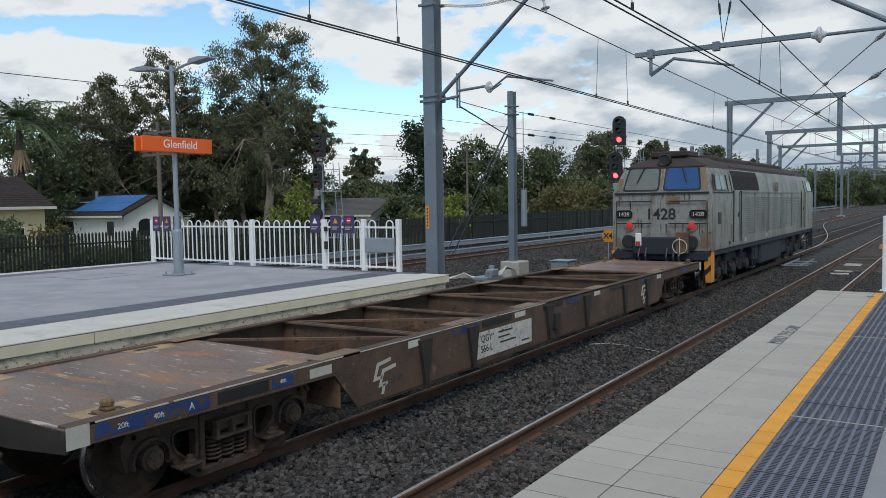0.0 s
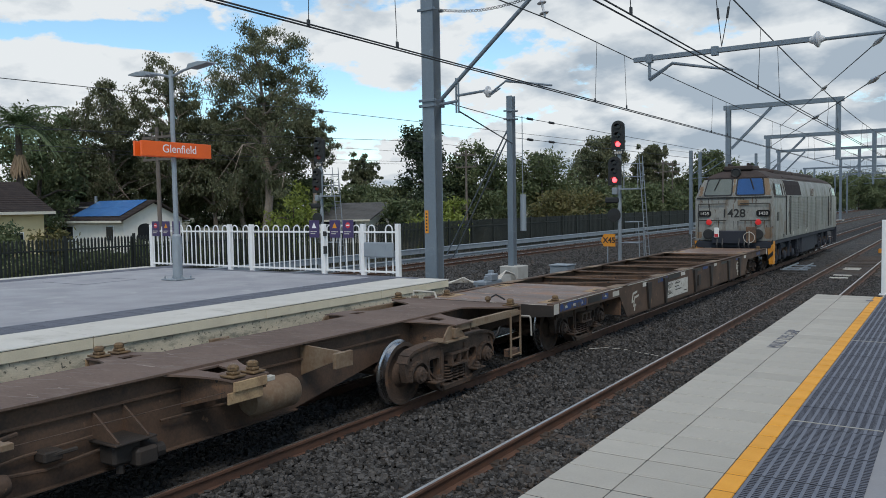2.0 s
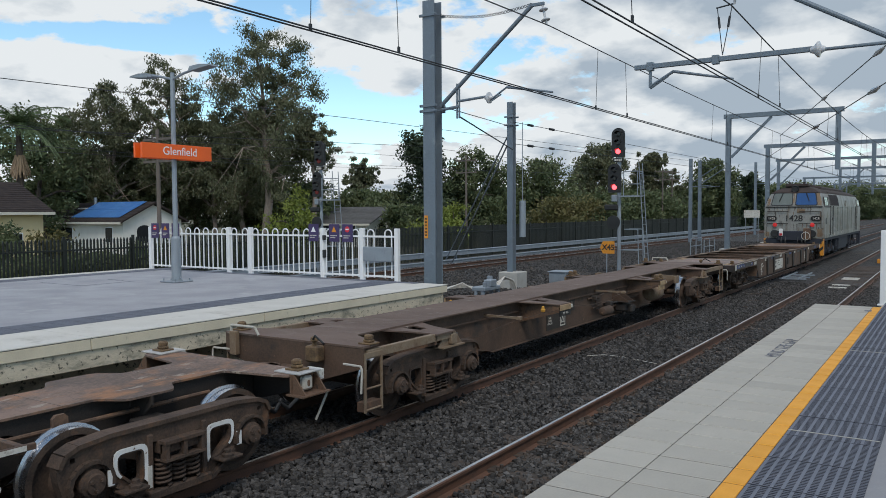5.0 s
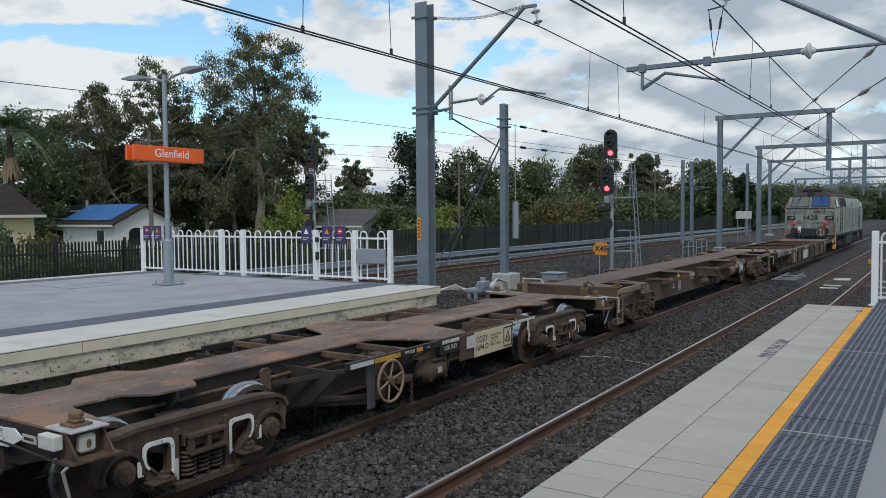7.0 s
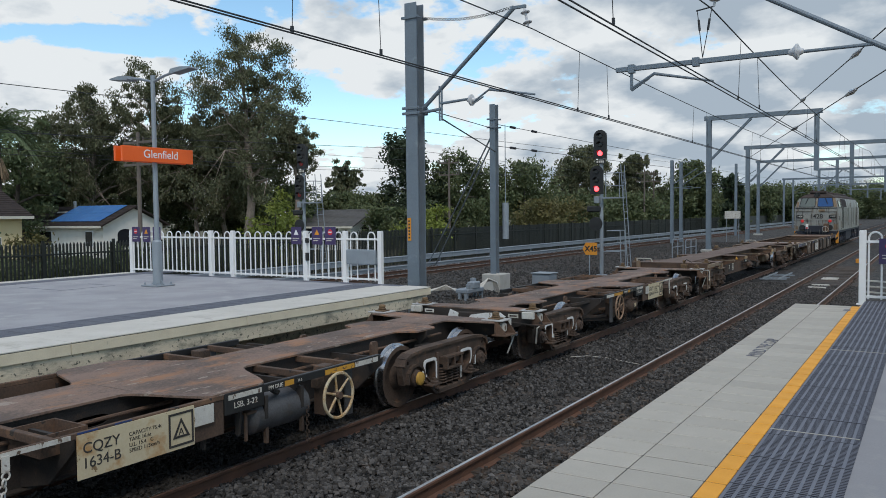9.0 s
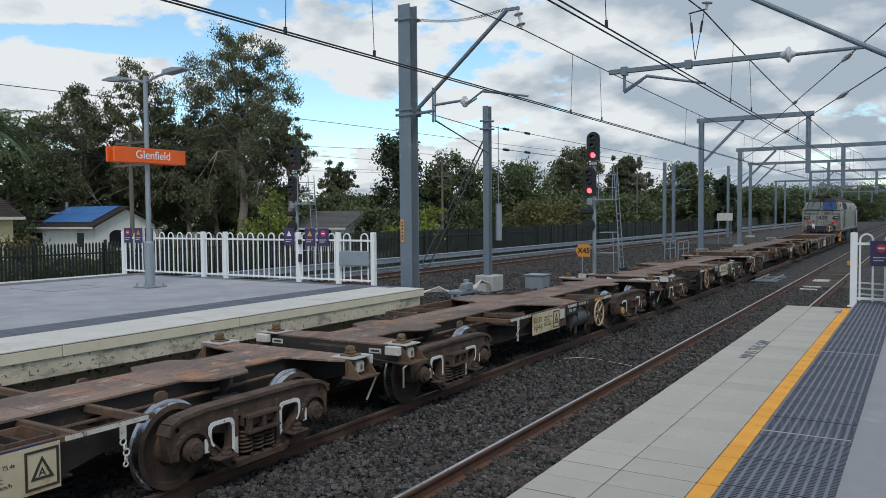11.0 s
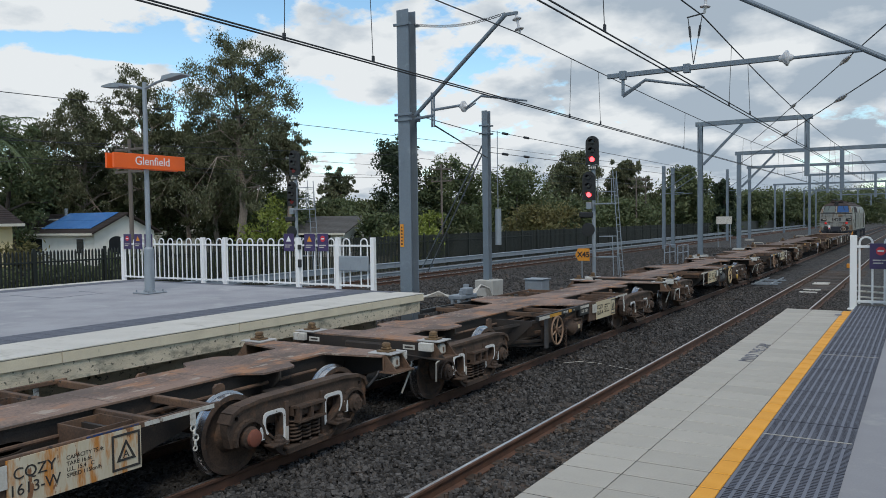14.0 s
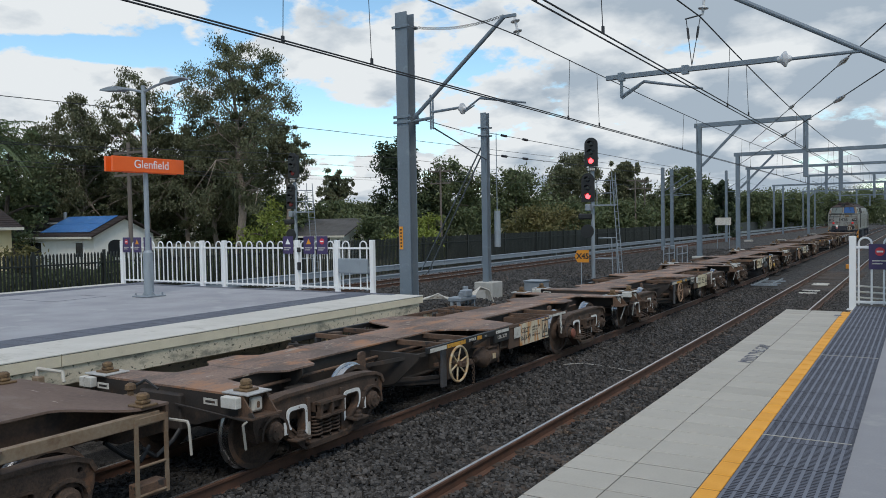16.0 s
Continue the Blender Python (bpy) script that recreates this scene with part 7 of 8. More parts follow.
def trackside():
    m = column("overhead_mast", -13.95, 26.0, 0.45, 6.75, "blue-grey steel mast on a pale concrete footing", 0.23, 0.27)
    for z in (5.9, 6.2):
        band(m, z, 0.3, 0.33)
    bm = bmesh.new()
    box(bm, -0.35, 0.42, -0.4, 0.45, -0.4, 0.45, 0.03)
    part("footing", bm, CONC, m)
    bm = bmesh.new()
    tube(bm, (0.36, 0.2, 1.75), (0.36, 0.2, 3.1), 0.12, seg=14)
    tube(bm, (0.36, 0.2, 3.1), (0.36, 0.2, 6.0), 0.015, seg=6)
    part("balance_weight", bm, GALV, m, "grey cylindrical tension weight")
    for dx in (0, 0.5):
        tagged(sweep("guy_rod", [(-14.05, 26, 5.6 - dx * 0.6), (-23.8 + dx, 36.5, -0.1)], 0.03, GALV), "taut galvanised guy rod", "guy rod", "guy rods")
    wire([(-14.1, 26, 5.9), (-10.2, 15.1, 5.2)], 0.012)
    for z0, z1 in ((6.0, 5.9), (5.2, 5.4)):
        a, b = Vector((-13.8, 26, z0)), Vector((-13.3, 56.6, z1))
        wire([a, b], 0.011, "stay wire from mast to portal")
        for f in (0.04, 0.1):
            p = a.lerp(b, f)
            bm = bmesh.new()
            tube(bm, p - Vector((0, 0.2, 0)), p + Vector((0, 0.2, 0)), 0.05, seg=8)
            tagged(part("stay_insulator", bm, WIRE, None, "dark insulator on a stay wire"), category="insulator", group="stay insulators")
    wire([(-9.3, 14.95, 4.8), (-13.9, 26, 5.0)], 0.02)
    # equipment cabinets and conduits at the footing
    ob = thing("equipment_cabinet", "grey steel equipment cabinet on the ballast", "cabinet", "cabinets", pose(-12.75, 27.8, 0))
    bm = bmesh.new()
    box(bm, -0.36, 0.36, -0.36, 0.36, -0.2, 0.36, 0.02)
    box(bm, -0.4, 0.4, -0.4, 0.4, 0.36, 0.4, 0.01)
    part("body", bm, GALV, ob)
    bm = bmesh.new()
    box(bm, 0.36, 0.375, -0.3, 0.3, -0.1, 0.32)
    part("door", bm, GALV, ob)
    ob = thing("points_machine", "grey electric switch gear with white conduits", "equipment", "", pose(-13.2, 22.9, 0))
    bm = bmesh.new()
    box(bm, -0.3, 0.2, -0.55, 0.55, 0.05, 0.2, 0.03)
    box(bm, -0.05, 0.22, -0.2, 0.25, 0.18, 0.42, 0.03)
    tube(bm, (-0.15, 0.4, 0.2), (-0.15, 0.4, 0.5), 0.1, seg=10)
    tube(bm, (0.12, -0.4, 0.2), (0.12, -0.4, 0.36), 0.07, seg=10)
    for y in (-0.5, 0.5):
        box(bm, -0.2, -0.1, y - 0.05, y + 0.05, -0.3, 0.06)
        box(bm, 0.05, 0.15, y - 0.05, y + 0.05, -0.3, 0.06)
    part("body", bm, GALV, ob)
    for k in range(6):
        sweep("conduit", [(0.1 - 0.06 * k, 0.5, 0.12), (0.15 - 0.08 * k, 0.9 + 0.1 * k, 0.45 - 0.03 * k), (0.25 - 0.1 * k, 1.35 + 0.12 * k, 0.3), (0.3 - 0.1 * k, 1.6 + 0.1 * k, -0.15)], 0.026, WHITEP, ob, "white bent conduit")
    for k in range(5):
        sweep("conduit", [(-0.3, -0.4 + 0.2 * k, 0.1), (-0.7 - 0.1 * k, -0.5 + 0.1 * k, 0.3 - 0.05 * k), (-1.3 - 0.2 * k, -1.0 - 0.3 * k, 0.02), (-2.2 - 0.3 * k, -1.6 - 0.35 * k, -0.14)], 0.026, WHITEP, ob, "white flexible conduit on the ballast")
    # cable trunking on posts along the far track
    ob = thing("cable_trunking", "galvanised steel cable trunking on short posts", "trunking", kind="structure")
    for z0, z1, x in ((0.22, 0.45, -24.0), (-0.16, 0.02, -23.4)):
        strip("trough", x - 0.15, x + 0.15, 8, 260, z0, z1, GALV, ob, 0.0)
        strip("trough_lid", x - 0.18, x + 0.18, 8, 260, z1, z1 + 0.03, GALV, ob, 0.0)
    for i in range(42):
        strip("support_post", -24.04, -23.96, 8 + i * 6, 8.08 + i * 6, -0.5, 0.22, GALV, ob)
    for y, h in ((71.0, 7.3), (74.0, 7.3), (96.0, 8.2), (140, 8.0), (185, 8.0)):
        c = column("overhead_mast", -20.0 if y < 90 else -19.6, y, -0.3, h, "blue-grey steel overhead line mast by the far track", 0.26, 0.3)
        bm = bmesh.new()
        tube(bm, (0, 0, h - 2.2), (2.2, 0, h - 0.8), 0.04, seg=8)
        tube(bm, (0, 0, h - 2.5), (1.8, 0, h - 2.4), 0.03, seg=8)
        part("registration_arm", bm, MASTPAINT, c)
    # small signs and gear along the line
    ob = thing("notice_board", "blank pale notice board on two posts", "sign", "", pose(-15.8, 76, 0))
    bm = bmesh.new()
    box(bm, -0.7, 0.7, -0.03, 0.0, 2.0, 2.7)
    part("board", bm, WHITEP, ob)
    bm = bmesh.new()
    for x in (-0.55, 0.55):
        tube(bm, (x, 0.02, -0.3), (x, 0.02, 2.7), 0.03, seg=8)
    part("post", bm, GALV, ob)
    ob = thing("handrail_frame", "small galvanised handrail frame beside the track", "handrail", "", pose(-12.9, 48.5, 0))
    bm = bmesh.new()
    for y in (-1.2, 0, 1.2):
        for x in (-0.4, 0.4):
            tube(bm, (x, y, -0.2), (x, y, 1.0), 0.03, seg=8)
    for x in (-0.4, 0.4):
        for z in (0.55, 1.0):
            tube(bm, (x, -1.2, z), (x, 1.2, z), 0.025, seg=8)
    part("rail_frame", bm, GALV, ob)
    # point rodding between the tracks
    ob = thing("point_rodding", "pale steel rodding and plates between the tracks", "track gear", "", pose(-5.55, 34.3, 0))
    bm = bmesh.new()
    for y in (0, 0.9, 2.2):
        bar(bm, (-0.5, y, -0.1), (0.5, y + 0.2, -0.1), 0.09, 0.05)
    for x in (-0.35, 0.25):
        bar(bm, (x, -0.3, -0.07), (x, 3.4, -0.07), 0.05, 0.05)
    part("rod", bm, GALV, ob)
    ob = thing("track_plate", "white plates between the near rails", "track gear", "", pose(-3.53, 31.4, 0))
    for y in (0.0, 1.1, 4.0, 4.6):
        bm = bmesh.new()
        box(bm, -0.35, 0.25, y, y + 0.18, -0.15, -0.1, 0.01)
        part("plate", bm, WHITEP, ob)
    strip("yellow_box", 0.0, 0.5, 16.2, 16.6, -0.2, 0.05, SAFETY, ob, 0.02, "small yellow track box")
    sweep("loose_cable", [(-6.0, 14.25, -0.12), (-5.7, 14.42, -0.1), (-5.3, 14.4, -0.1), (-4.95, 14.28, -0.11), (-4.6, 14.22, -0.13)], 0.006, WHITEP)
    tagged(bpy.data.objects["loose_cable"], "loose pale cable lying on the ballast", "cable")


near_mast()
right_mast()
portal(PORTAL_Y, -13.4, -6.2, 9.35, [(-6.55, 5.3)])
portal(69.5, -13.25, 3.2, 8.15, [(-5.5, 4.8)])
portal(98.0, -17.5, 3.2, 8.6, [(-9.2, 5.2), (-2.0, 5.2)])
portal(118.0, -13.3, 3.2, 8.4, [(-5.4, 5.0)])
portal(150.0, -22.5, 4.0, 8.4, [(-12.0, 5.2), (-5.3, 5.2)], False)
portal(190.0, -22.5, 4.0, 8.4, [(-12.0, 5.2), (-5.3, 5.2)], False)
portal(240.0, -22.5, 4.0, 8.4, [(-12.0, 5.2), (-5.3, 5.2)], False)
SPANS = [-26, MAST_Y, PORTAL_Y, 98, 150, 240]
catenary(TRAIN_TRACK + 0.02, 5.09, (6.52, 0.22), SPANS, 5.2)
catenary(NEAR_TRACK + 0.03, 5.05, (6.4, 0.42), SPANS, 5.2)
wire([(-21, -26, 5.5), (-21, 12, 6.28), (-21, 25.4, 6.58), (-20.5, 71, 7.2), (-20, 140, 7.4)], 0.011)
wire([(-21, -26, 4.6), (-21, 12, 5.0), (-21, 30, 5.75), (-20.5, 71, 5.4), (-20, 140, 5.4)], 0.009)
wire([(-30, -26, 5.0), (-30, 30, 5.2), (-24, 74, 6.0)], 0.009)
for a, b in (((-0.5, 15.1, 5.9), (-7.1, 40.0, 6.2)), ((-0.55, 15.1, 5.12), (-7.1, 37.0, 5.0))):
    wire([a, b], 0.012, "taut stay wire with insulators")
    for f in (0.12, 0.42):
        p, q = Vector(a).lerp(Vector(b), f), Vector(a).lerp(Vector(b), f + 0.02)
        bm = bmesh.new()
        tube(bm, p, q, 0.03, 0.06, seg=8), tube(bm, q, q + (q - p), 0.06, 0.03, seg=8)
        tagged(part("stay_insulator", bm, PORCELAIN, None, "small grey insulator on a stay wire"), category="insulator", group="stay insulators")
signal(-12.42, 33.1, "two-headed colour light signal showing two red lamps, with ladder", REDSIG)
signal(-27.0, 30.0, "two-headed signal with ladder beyond the platform fence", DIMRED)
yellow_marker()
trackside()

# ---- platform furniture ----
SIGN0, SIGN1, SIGNZ = -0.96, 0.94, 3.92


def lamp_and_sign():
    ob = thing("platform_lamp", "galvanised platform lamp post with two flat luminaires", "lamp post", "", pose(-14.94, 11.67, PLAT_L))
    bm = bmesh.new()
    box(bm, -0.26, 0.26, -0.26, 0.26, 0.006, 0.035, 0.006)
    for s in (-1, 1):
        for k in (-1, 1):
            tube(bm, (s * 0.2, k * 0.2, 0.03), (s * 0.2, k * 0.2, 0.09), 0.02, seg=6)
        prism(bm, [(0.08 * s, 0.03), (0.24 * s, 0.03), (0.08 * s, 0.16)], "y", -0.008, 0.008)
    part("base_plate", bm, GALV, ob)
    bm = bmesh.new()
    tube(bm, (0, 0, 0.03), (0, 0, 1.0), 0.11, seg=16)
    tube(bm, (0, 0, 1.0), (0, 0, 1.05), 0.11, 0.07, seg=16)
    tube(bm, (0, 0, 1.05), (0, 0, 4.75), 0.058, 0.048, seg=16)
    part("post", bm, GALV, ob, "", True)
    bm = bmesh.new()
    box(bm, 0.112, 0.12, -0.05, 0.05, 0.35, 0.8, 0.003)
    part("access_door", bm, GALV, ob)
    for s in (-1, 1):
        bm = bmesh.new()
        tube(bm, (0, 0, 4.6), (s * 0.4, 0, 4.7), 0.03, seg=8)
        tube(bm, (s * 0.4, 0, 4.7), (s * 0.85, 0, 4.76), 0.03, seg=8)
        part("arm", bm, GALV, ob)
        bm = bmesh.new()
        prism(bm, [(s * 0.7, 4.72), (s * 0.75, 4.8), (s * 1.05, 4.82), (s * 1.36, 4.79), (s * 1.38, 4.76), (s * 0.75, 4.7)], "y", -0.13, 0.13)
        part("luminaire", bm, GALV, ob, "flat grey lamp head")
    ob = thing("station_sign", "orange station name sign with white lettering on a post", "sign", "", pose(-14.83, 11.67, 0, 0, 0, 90))
    bm = bmesh.new()
    box(bm, SIGN0, SIGN1, -0.06, 0.0, SIGNZ, SIGNZ + 0.33, 0.008)
    panel = part("panel", bm, ORANGE, ob)
    lettering("station_name", "Glenfield", 0.26, WHITE, panel, south((SIGN0 + SIGN1) / 2 + 0.05, -0.063, SIGNZ + 0.17), "white station name")
    bm = bmesh.new()
    box(bm, SIGN0, SIGN1, 0.18, 0.24, SIGNZ, SIGNZ + 0.33, 0.008)
    part("rear_panel", bm, ORANGE, ob)
    bm = bmesh.new()
    box(bm, -0.1, 0.1, 0.0, 0.18, 3.96, 4.01)
    box(bm, -0.1, 0.1, 0.0, 0.18, 4.15, 4.2)
    part("clamp", bm, GALV, ob)


def fence_run(name, x0, x1, y, z, posts, label):
    """Bow-top white fence: posts, two rails and hooped pickets."""
    ob = thing(name, label, "fence", "platform end fences", pose(0, y, z))
    for x in posts:
        bm = bmesh.new()
        box(bm, x - 0.055, x + 0.055, -0.055, 0.055, 0.006, 1.3, 0.008)
        box(bm, x - 0.09, x + 0.09, -0.09, 0.09, 0.0, 0.016)
        part("post", bm, WHITE, ob)
    for zz in (0.12, 1.08):
        strip("rail", x0, x1, -0.022, 0.022, zz, zz + 0.045, WHITE, ob, 0.004)
    bm = bmesh.new()
    pts = [(-0.1, 0.1)] + [(0.1 * math.cos(a), 1.17 + 0.1 * math.sin(a)) for a in np.linspace(math.pi, 0, 9)] + [(0.1, 0.1)]
    for p, q in zip(pts, pts[1:]):
        tube(bm, (p[0], 0, p[1]), (q[0], 0, q[1]), 0.017, seg=8)
    me = mesh_of("picket_hoop", bm, WHITE, True)
    for a, b in zip(posts, posts[1:]):
        n = max(1, round((b - a - 0.1) / 0.385))
        for i in range(n):
            under("picket_hoop", me, ob, pose(a + (b - a) * (i + 0.5) / n, 0, 0))
    return ob


def notices(ob, spots):
    for x, z, mark in spots:
        bm = bmesh.new()
        box(bm, x - 0.17, x + 0.17, -0.045, -0.03, z, z + 0.44, 0.003)
        p = part("notice", bm, PURPLE, ob, "purple safety notice with pale marks")
        bm = bmesh.new()
        if mark == "disc":
            lathe(bm, [(-0.0475, 0.075), (-0.046, 0.075)], "y", (x, 0, z + 0.31), 16)
            part("red_disc", bm, REDPAINT, p)
            strip("white_bar", x - 0.05, x + 0.05, -0.0505, -0.048, z + 0.295, z + 0.325, WHITE, p)
        else:
            prism(bm, [(x - 0.08, z + 0.24), (x + 0.08, z + 0.24), (x, z + 0.38)], "y", -0.048, -0.0455)
            part("warning_triangle", bm, SAFETY if mark == "tri" else WHITE, p)
        for k in range(2):
            strip("printed_line", x - 0.12, x + 0.1 - 0.06 * k, -0.048, -0.0455, z + 0.14 - 0.05 * k, z + 0.16 - 0.05 * k, WHITEP, p)


REDPAINT = material("red_notice_paint", (0.6, 0.03, 0.05), (0.55, 0.03, 0.05), 0.4, bump=0)
lamp_and_sign()
left = fence_run("platform_fence", -20.4, -11.1, 15.0, PLAT_L - 0.12, [-20.35, -16.93, -16.07, -13.46, -12.18, -11.12], "white bow-top steel fence and gates across the platform end")
notices(left, [(-20.1, 0.96, "disc"), (-19.62, 0.96, "tri"), (-19.16, 0.96, "disc"), (-13.74, 0.96, "white"), (-13.05, 0.96, "tri"), (-12.62, 0.96, "disc")])
bm = bmesh.new()
box(bm, -12.08, -11.2, -0.12, -0.03, 0.5, 0.86, 0.02)
part("grey_locker", bm, GALV, left, "pale grey metal locker on the gate")
bm = bmesh.new()
box(bm, -13.42, -13.34, -0.08, 0.03, 0.55, 0.75, 0.01)
part("gate_lock", bm, BLACK, left)
bm = bmesh.new()
box(bm, -13.42, -13.34, -0.08, 0.03, 1.0, 1.12, 0.01)
part("gate_lock", bm, BLACK, left)
strip("end_slab", -20.6, -11.0, 14.1, 15.4, PLAT_L - 0.5, PLAT_L - 0.122, ASPHALT, bpy.data.objects["platform_left"])
right = fence_run("platform_fence", -1.06, 3.0, 15.5, PLAT_R - 0.06, [-1.04, 0.9, 2.95], "white bow-top steel fence at the platform end")
notices(right, [(-0.62, 0.72, "disc")])
for k in range(3):
    sweep("tied_cable", [(-1.0, 0.06, 0.42 - k * 0.1), (0.2, 0.08, 0.36 - k * 0.1), (1.6, 0.07, 0.3 - k * 0.08), (2.9, 0.06, 0.34 - k * 0.1)], 0.016, WHITEP, right, "pale cable tied to the fence")

# ---- fence, houses and trees beyond the line ----
def picket_fence():
    ob = thing("boundary_fence", "black steel picket fence along the railway boundary", "fence", kind="structure")
    bm = bmesh.new()
    prism(bm, [(-0.035, -0.5), (0.035, -0.5), (0.035, 1.68), (0.0, 1.76), (-0.035, 1.68)], "x", -0.02, 0.02)
    near = mesh_of("picket", bm, FENCEBLACK)
    for i in range(290):
        under("picket", near, ob, pose(-28.0, 4.0 + i * 0.145, 0))
    bm = bmesh.new()
    y = 46.05
    while y < 130:
        box(bm, -28.02, -27.98, y, y + (0.07 if y < 60 else 0.14), -0.5, 1.75)
        y += 0.145 if y < 60 else 0.29
    tagged(part("picket", bm, FENCEBLACK, ob), kind="stuff")
    for z in (-0.1, 1.3):
        strip("rail", -27.98, -27.93, 2, 130, z, z + 0.06, FENCEBLACK, ob)
    for i in range(44):
        strip("post", -28.0, -27.92, 2 + i * 2.95, 2.1 + i * 2.95, -0.6, 1.85, FENCEBLACK, ob)
    strip("far_panel", -28.06, -28.0, 60, 300, -0.5, 1.75, FENCEBLACK, ob)


def house(x1, y0, length, depth, eaves, ridge, wall, label, panels=False, turn=0, tiles=ROOFTILE):
    """Tiled house: ridge along x, gable end towards +x, long wall towards the line's near end."""
    ob = thing("house", label, "house", "houses", pose(x1, y0, -0.6, 0, 0, turn))
    bm = bmesh.new()
    prism(bm, [(0, 0), (depth, 0), (depth, eaves), (depth / 2, ridge - 0.1), (0, eaves)], "x", -length, 0)
    part("wall", bm, wall, ob)
    for s in (0, 1):
        bm = bmesh.new()
        o = 0.5
        slope = (ridge - eaves) / (depth / 2)
        a, b = (-o, eaves - o * slope), (depth / 2, ridge)
        q = [a, b, (b[0], b[1] + 0.14), (a[0], a[1] + 0.14)]
        if s:
            q = [(depth - y, z) for y, z in q]
        prism(bm, q, "x", -length - 0.4, 0.45)
        part("roof", bm, tiles, ob, "dark tiled roof")
        bm = bmesh.new()
        for k in range(14):
            f = k / 14
            y, z = a[0] + (b[0] - a[0]) * f, a[1] + (b[1] - a[1]) * f + 0.14
            bar(bm, (-length - 0.4, depth - y if s else y, z), (0.45, depth - y if s else y, z), 0.05, 0.03)
        tagged(part("tile_course", bm, tiles, ob), kind="stuff")
        y = depth + o if s else -o
        strip("gutter", -length - 0.4, 0.45, y - 0.08, y + 0.04, a[1] - 0.05, a[1] + 0.12, GUTTER, ob)
        if panels and not s:
            for i in range(6):
                for j in range(2):
                    bm = bmesh.new()
                    f0, f1 = 0.18 + j * 0.4, 0.56 + j * 0.4
                    p = [(a[0] + (b[0] - a[0]) * f, a[1] + (b[1] - a[1]) * f + 0.2) for f in (f0, f1)]
                    prism(bm, [p[0], p[1], (p[1][0], p[1][1] + 0.04), (p[0][0], p[0][1] + 0.04)], "x", -0.6 - 1.12 * (i + 1) + 0.02, -0.6 - 1.12 * i)
                    part("solar_panel", bm, SOLAR, ob, "rooftop solar panel with the sky's blue reflection in its colour")
    if panels:
        bm = bmesh.new()
        tube(bm, (-8.9, 1.9, eaves + 0.85), (-7.3, 1.9, eaves + 0.85), 0.25, seg=14)
        box(bm, -8.9, -7.3, 0.4, 1.8, eaves + 0.1, eaves + 0.4)
        part("water_heater", bm, WHITEP, ob, "white rooftop water tank")
        bm = bmesh.new()
        tube(bm, (-7.6, 2.6, eaves + 0.8), (-7.6, 2.6, eaves + 2.0), 0.14, seg=10)
        part("flue", bm, GALV, ob)
    for x, w in ((-length + 1.3, 1.6), (-length + 4.0, 2.0), (-1.8, 0.9)):
        if -x < length:
            bm = bmesh.new()
            box(bm, x - w / 2 - 0.06, x + w / 2 + 0.06, -0.05, 0.02, 0.95, 2.2)
            fr = part("window", bm, WHITE, ob)
            strip("pane", x - w / 2, x + w / 2, -0.07, -0.03, 1.0, 2.15, DARKGLASS, fr)
    for y in (depth * 0.35,):
        bm = bmesh.new()
        outline = [(y - 0.7, 0.9), (y + 0.7, 0.9)] + [(y + 0.7 * math.cos(a), 1.9 + 0.45 * math.sin(a)) for a in np.linspace(0, math.pi, 10)]
        prism(bm, outline, "x", -0.02, 0.05)
        part("window", bm, DARKGLASS, ob, "arched dark window")


def leaves(rng, centres, radii, count, size, droop, mat, name, flat=0.75, tight=0.52):
    """A crown of single leaf sprays scattered in many uneven clumps."""
    k = rng.integers(0, len(centres), count)
    stretch = rng.uniform(0.55, 1.4, (len(centres), 3)) * np.array([1, 1, flat])
    d = np.clip(rng.normal(size=(count, 3)), -2.2, 2.2)
    p = centres[k] + d * stretch[k] * (radii[k] * tight)[:, None]
    a = rng.normal(size=(count, 3)); a[:, 2] -= droop
    a /= np.linalg.norm(a, axis=1)[:, None]
    b = np.cross(a, rng.normal(size=(count, 3)))
    b /= np.linalg.norm(b, axis=1)[:, None]
    s = size * rng.uniform(0.6, 1.4, count)
    long_, wide = a * s[:, None], b * (s * 0.42)[:, None]
    co = np.stack([p - long_, p + wide - long_ * 0.1, p + long_, p - wide + long_ * 0.1], 1).reshape(-1, 3)
    faces = np.arange(count * 4).reshape(-1, 4)
    me = bpy.data.meshes.new(name)
    me.from_pydata(co.tolist(), [], faces.tolist())
    me.materials.append(mat)
    return me


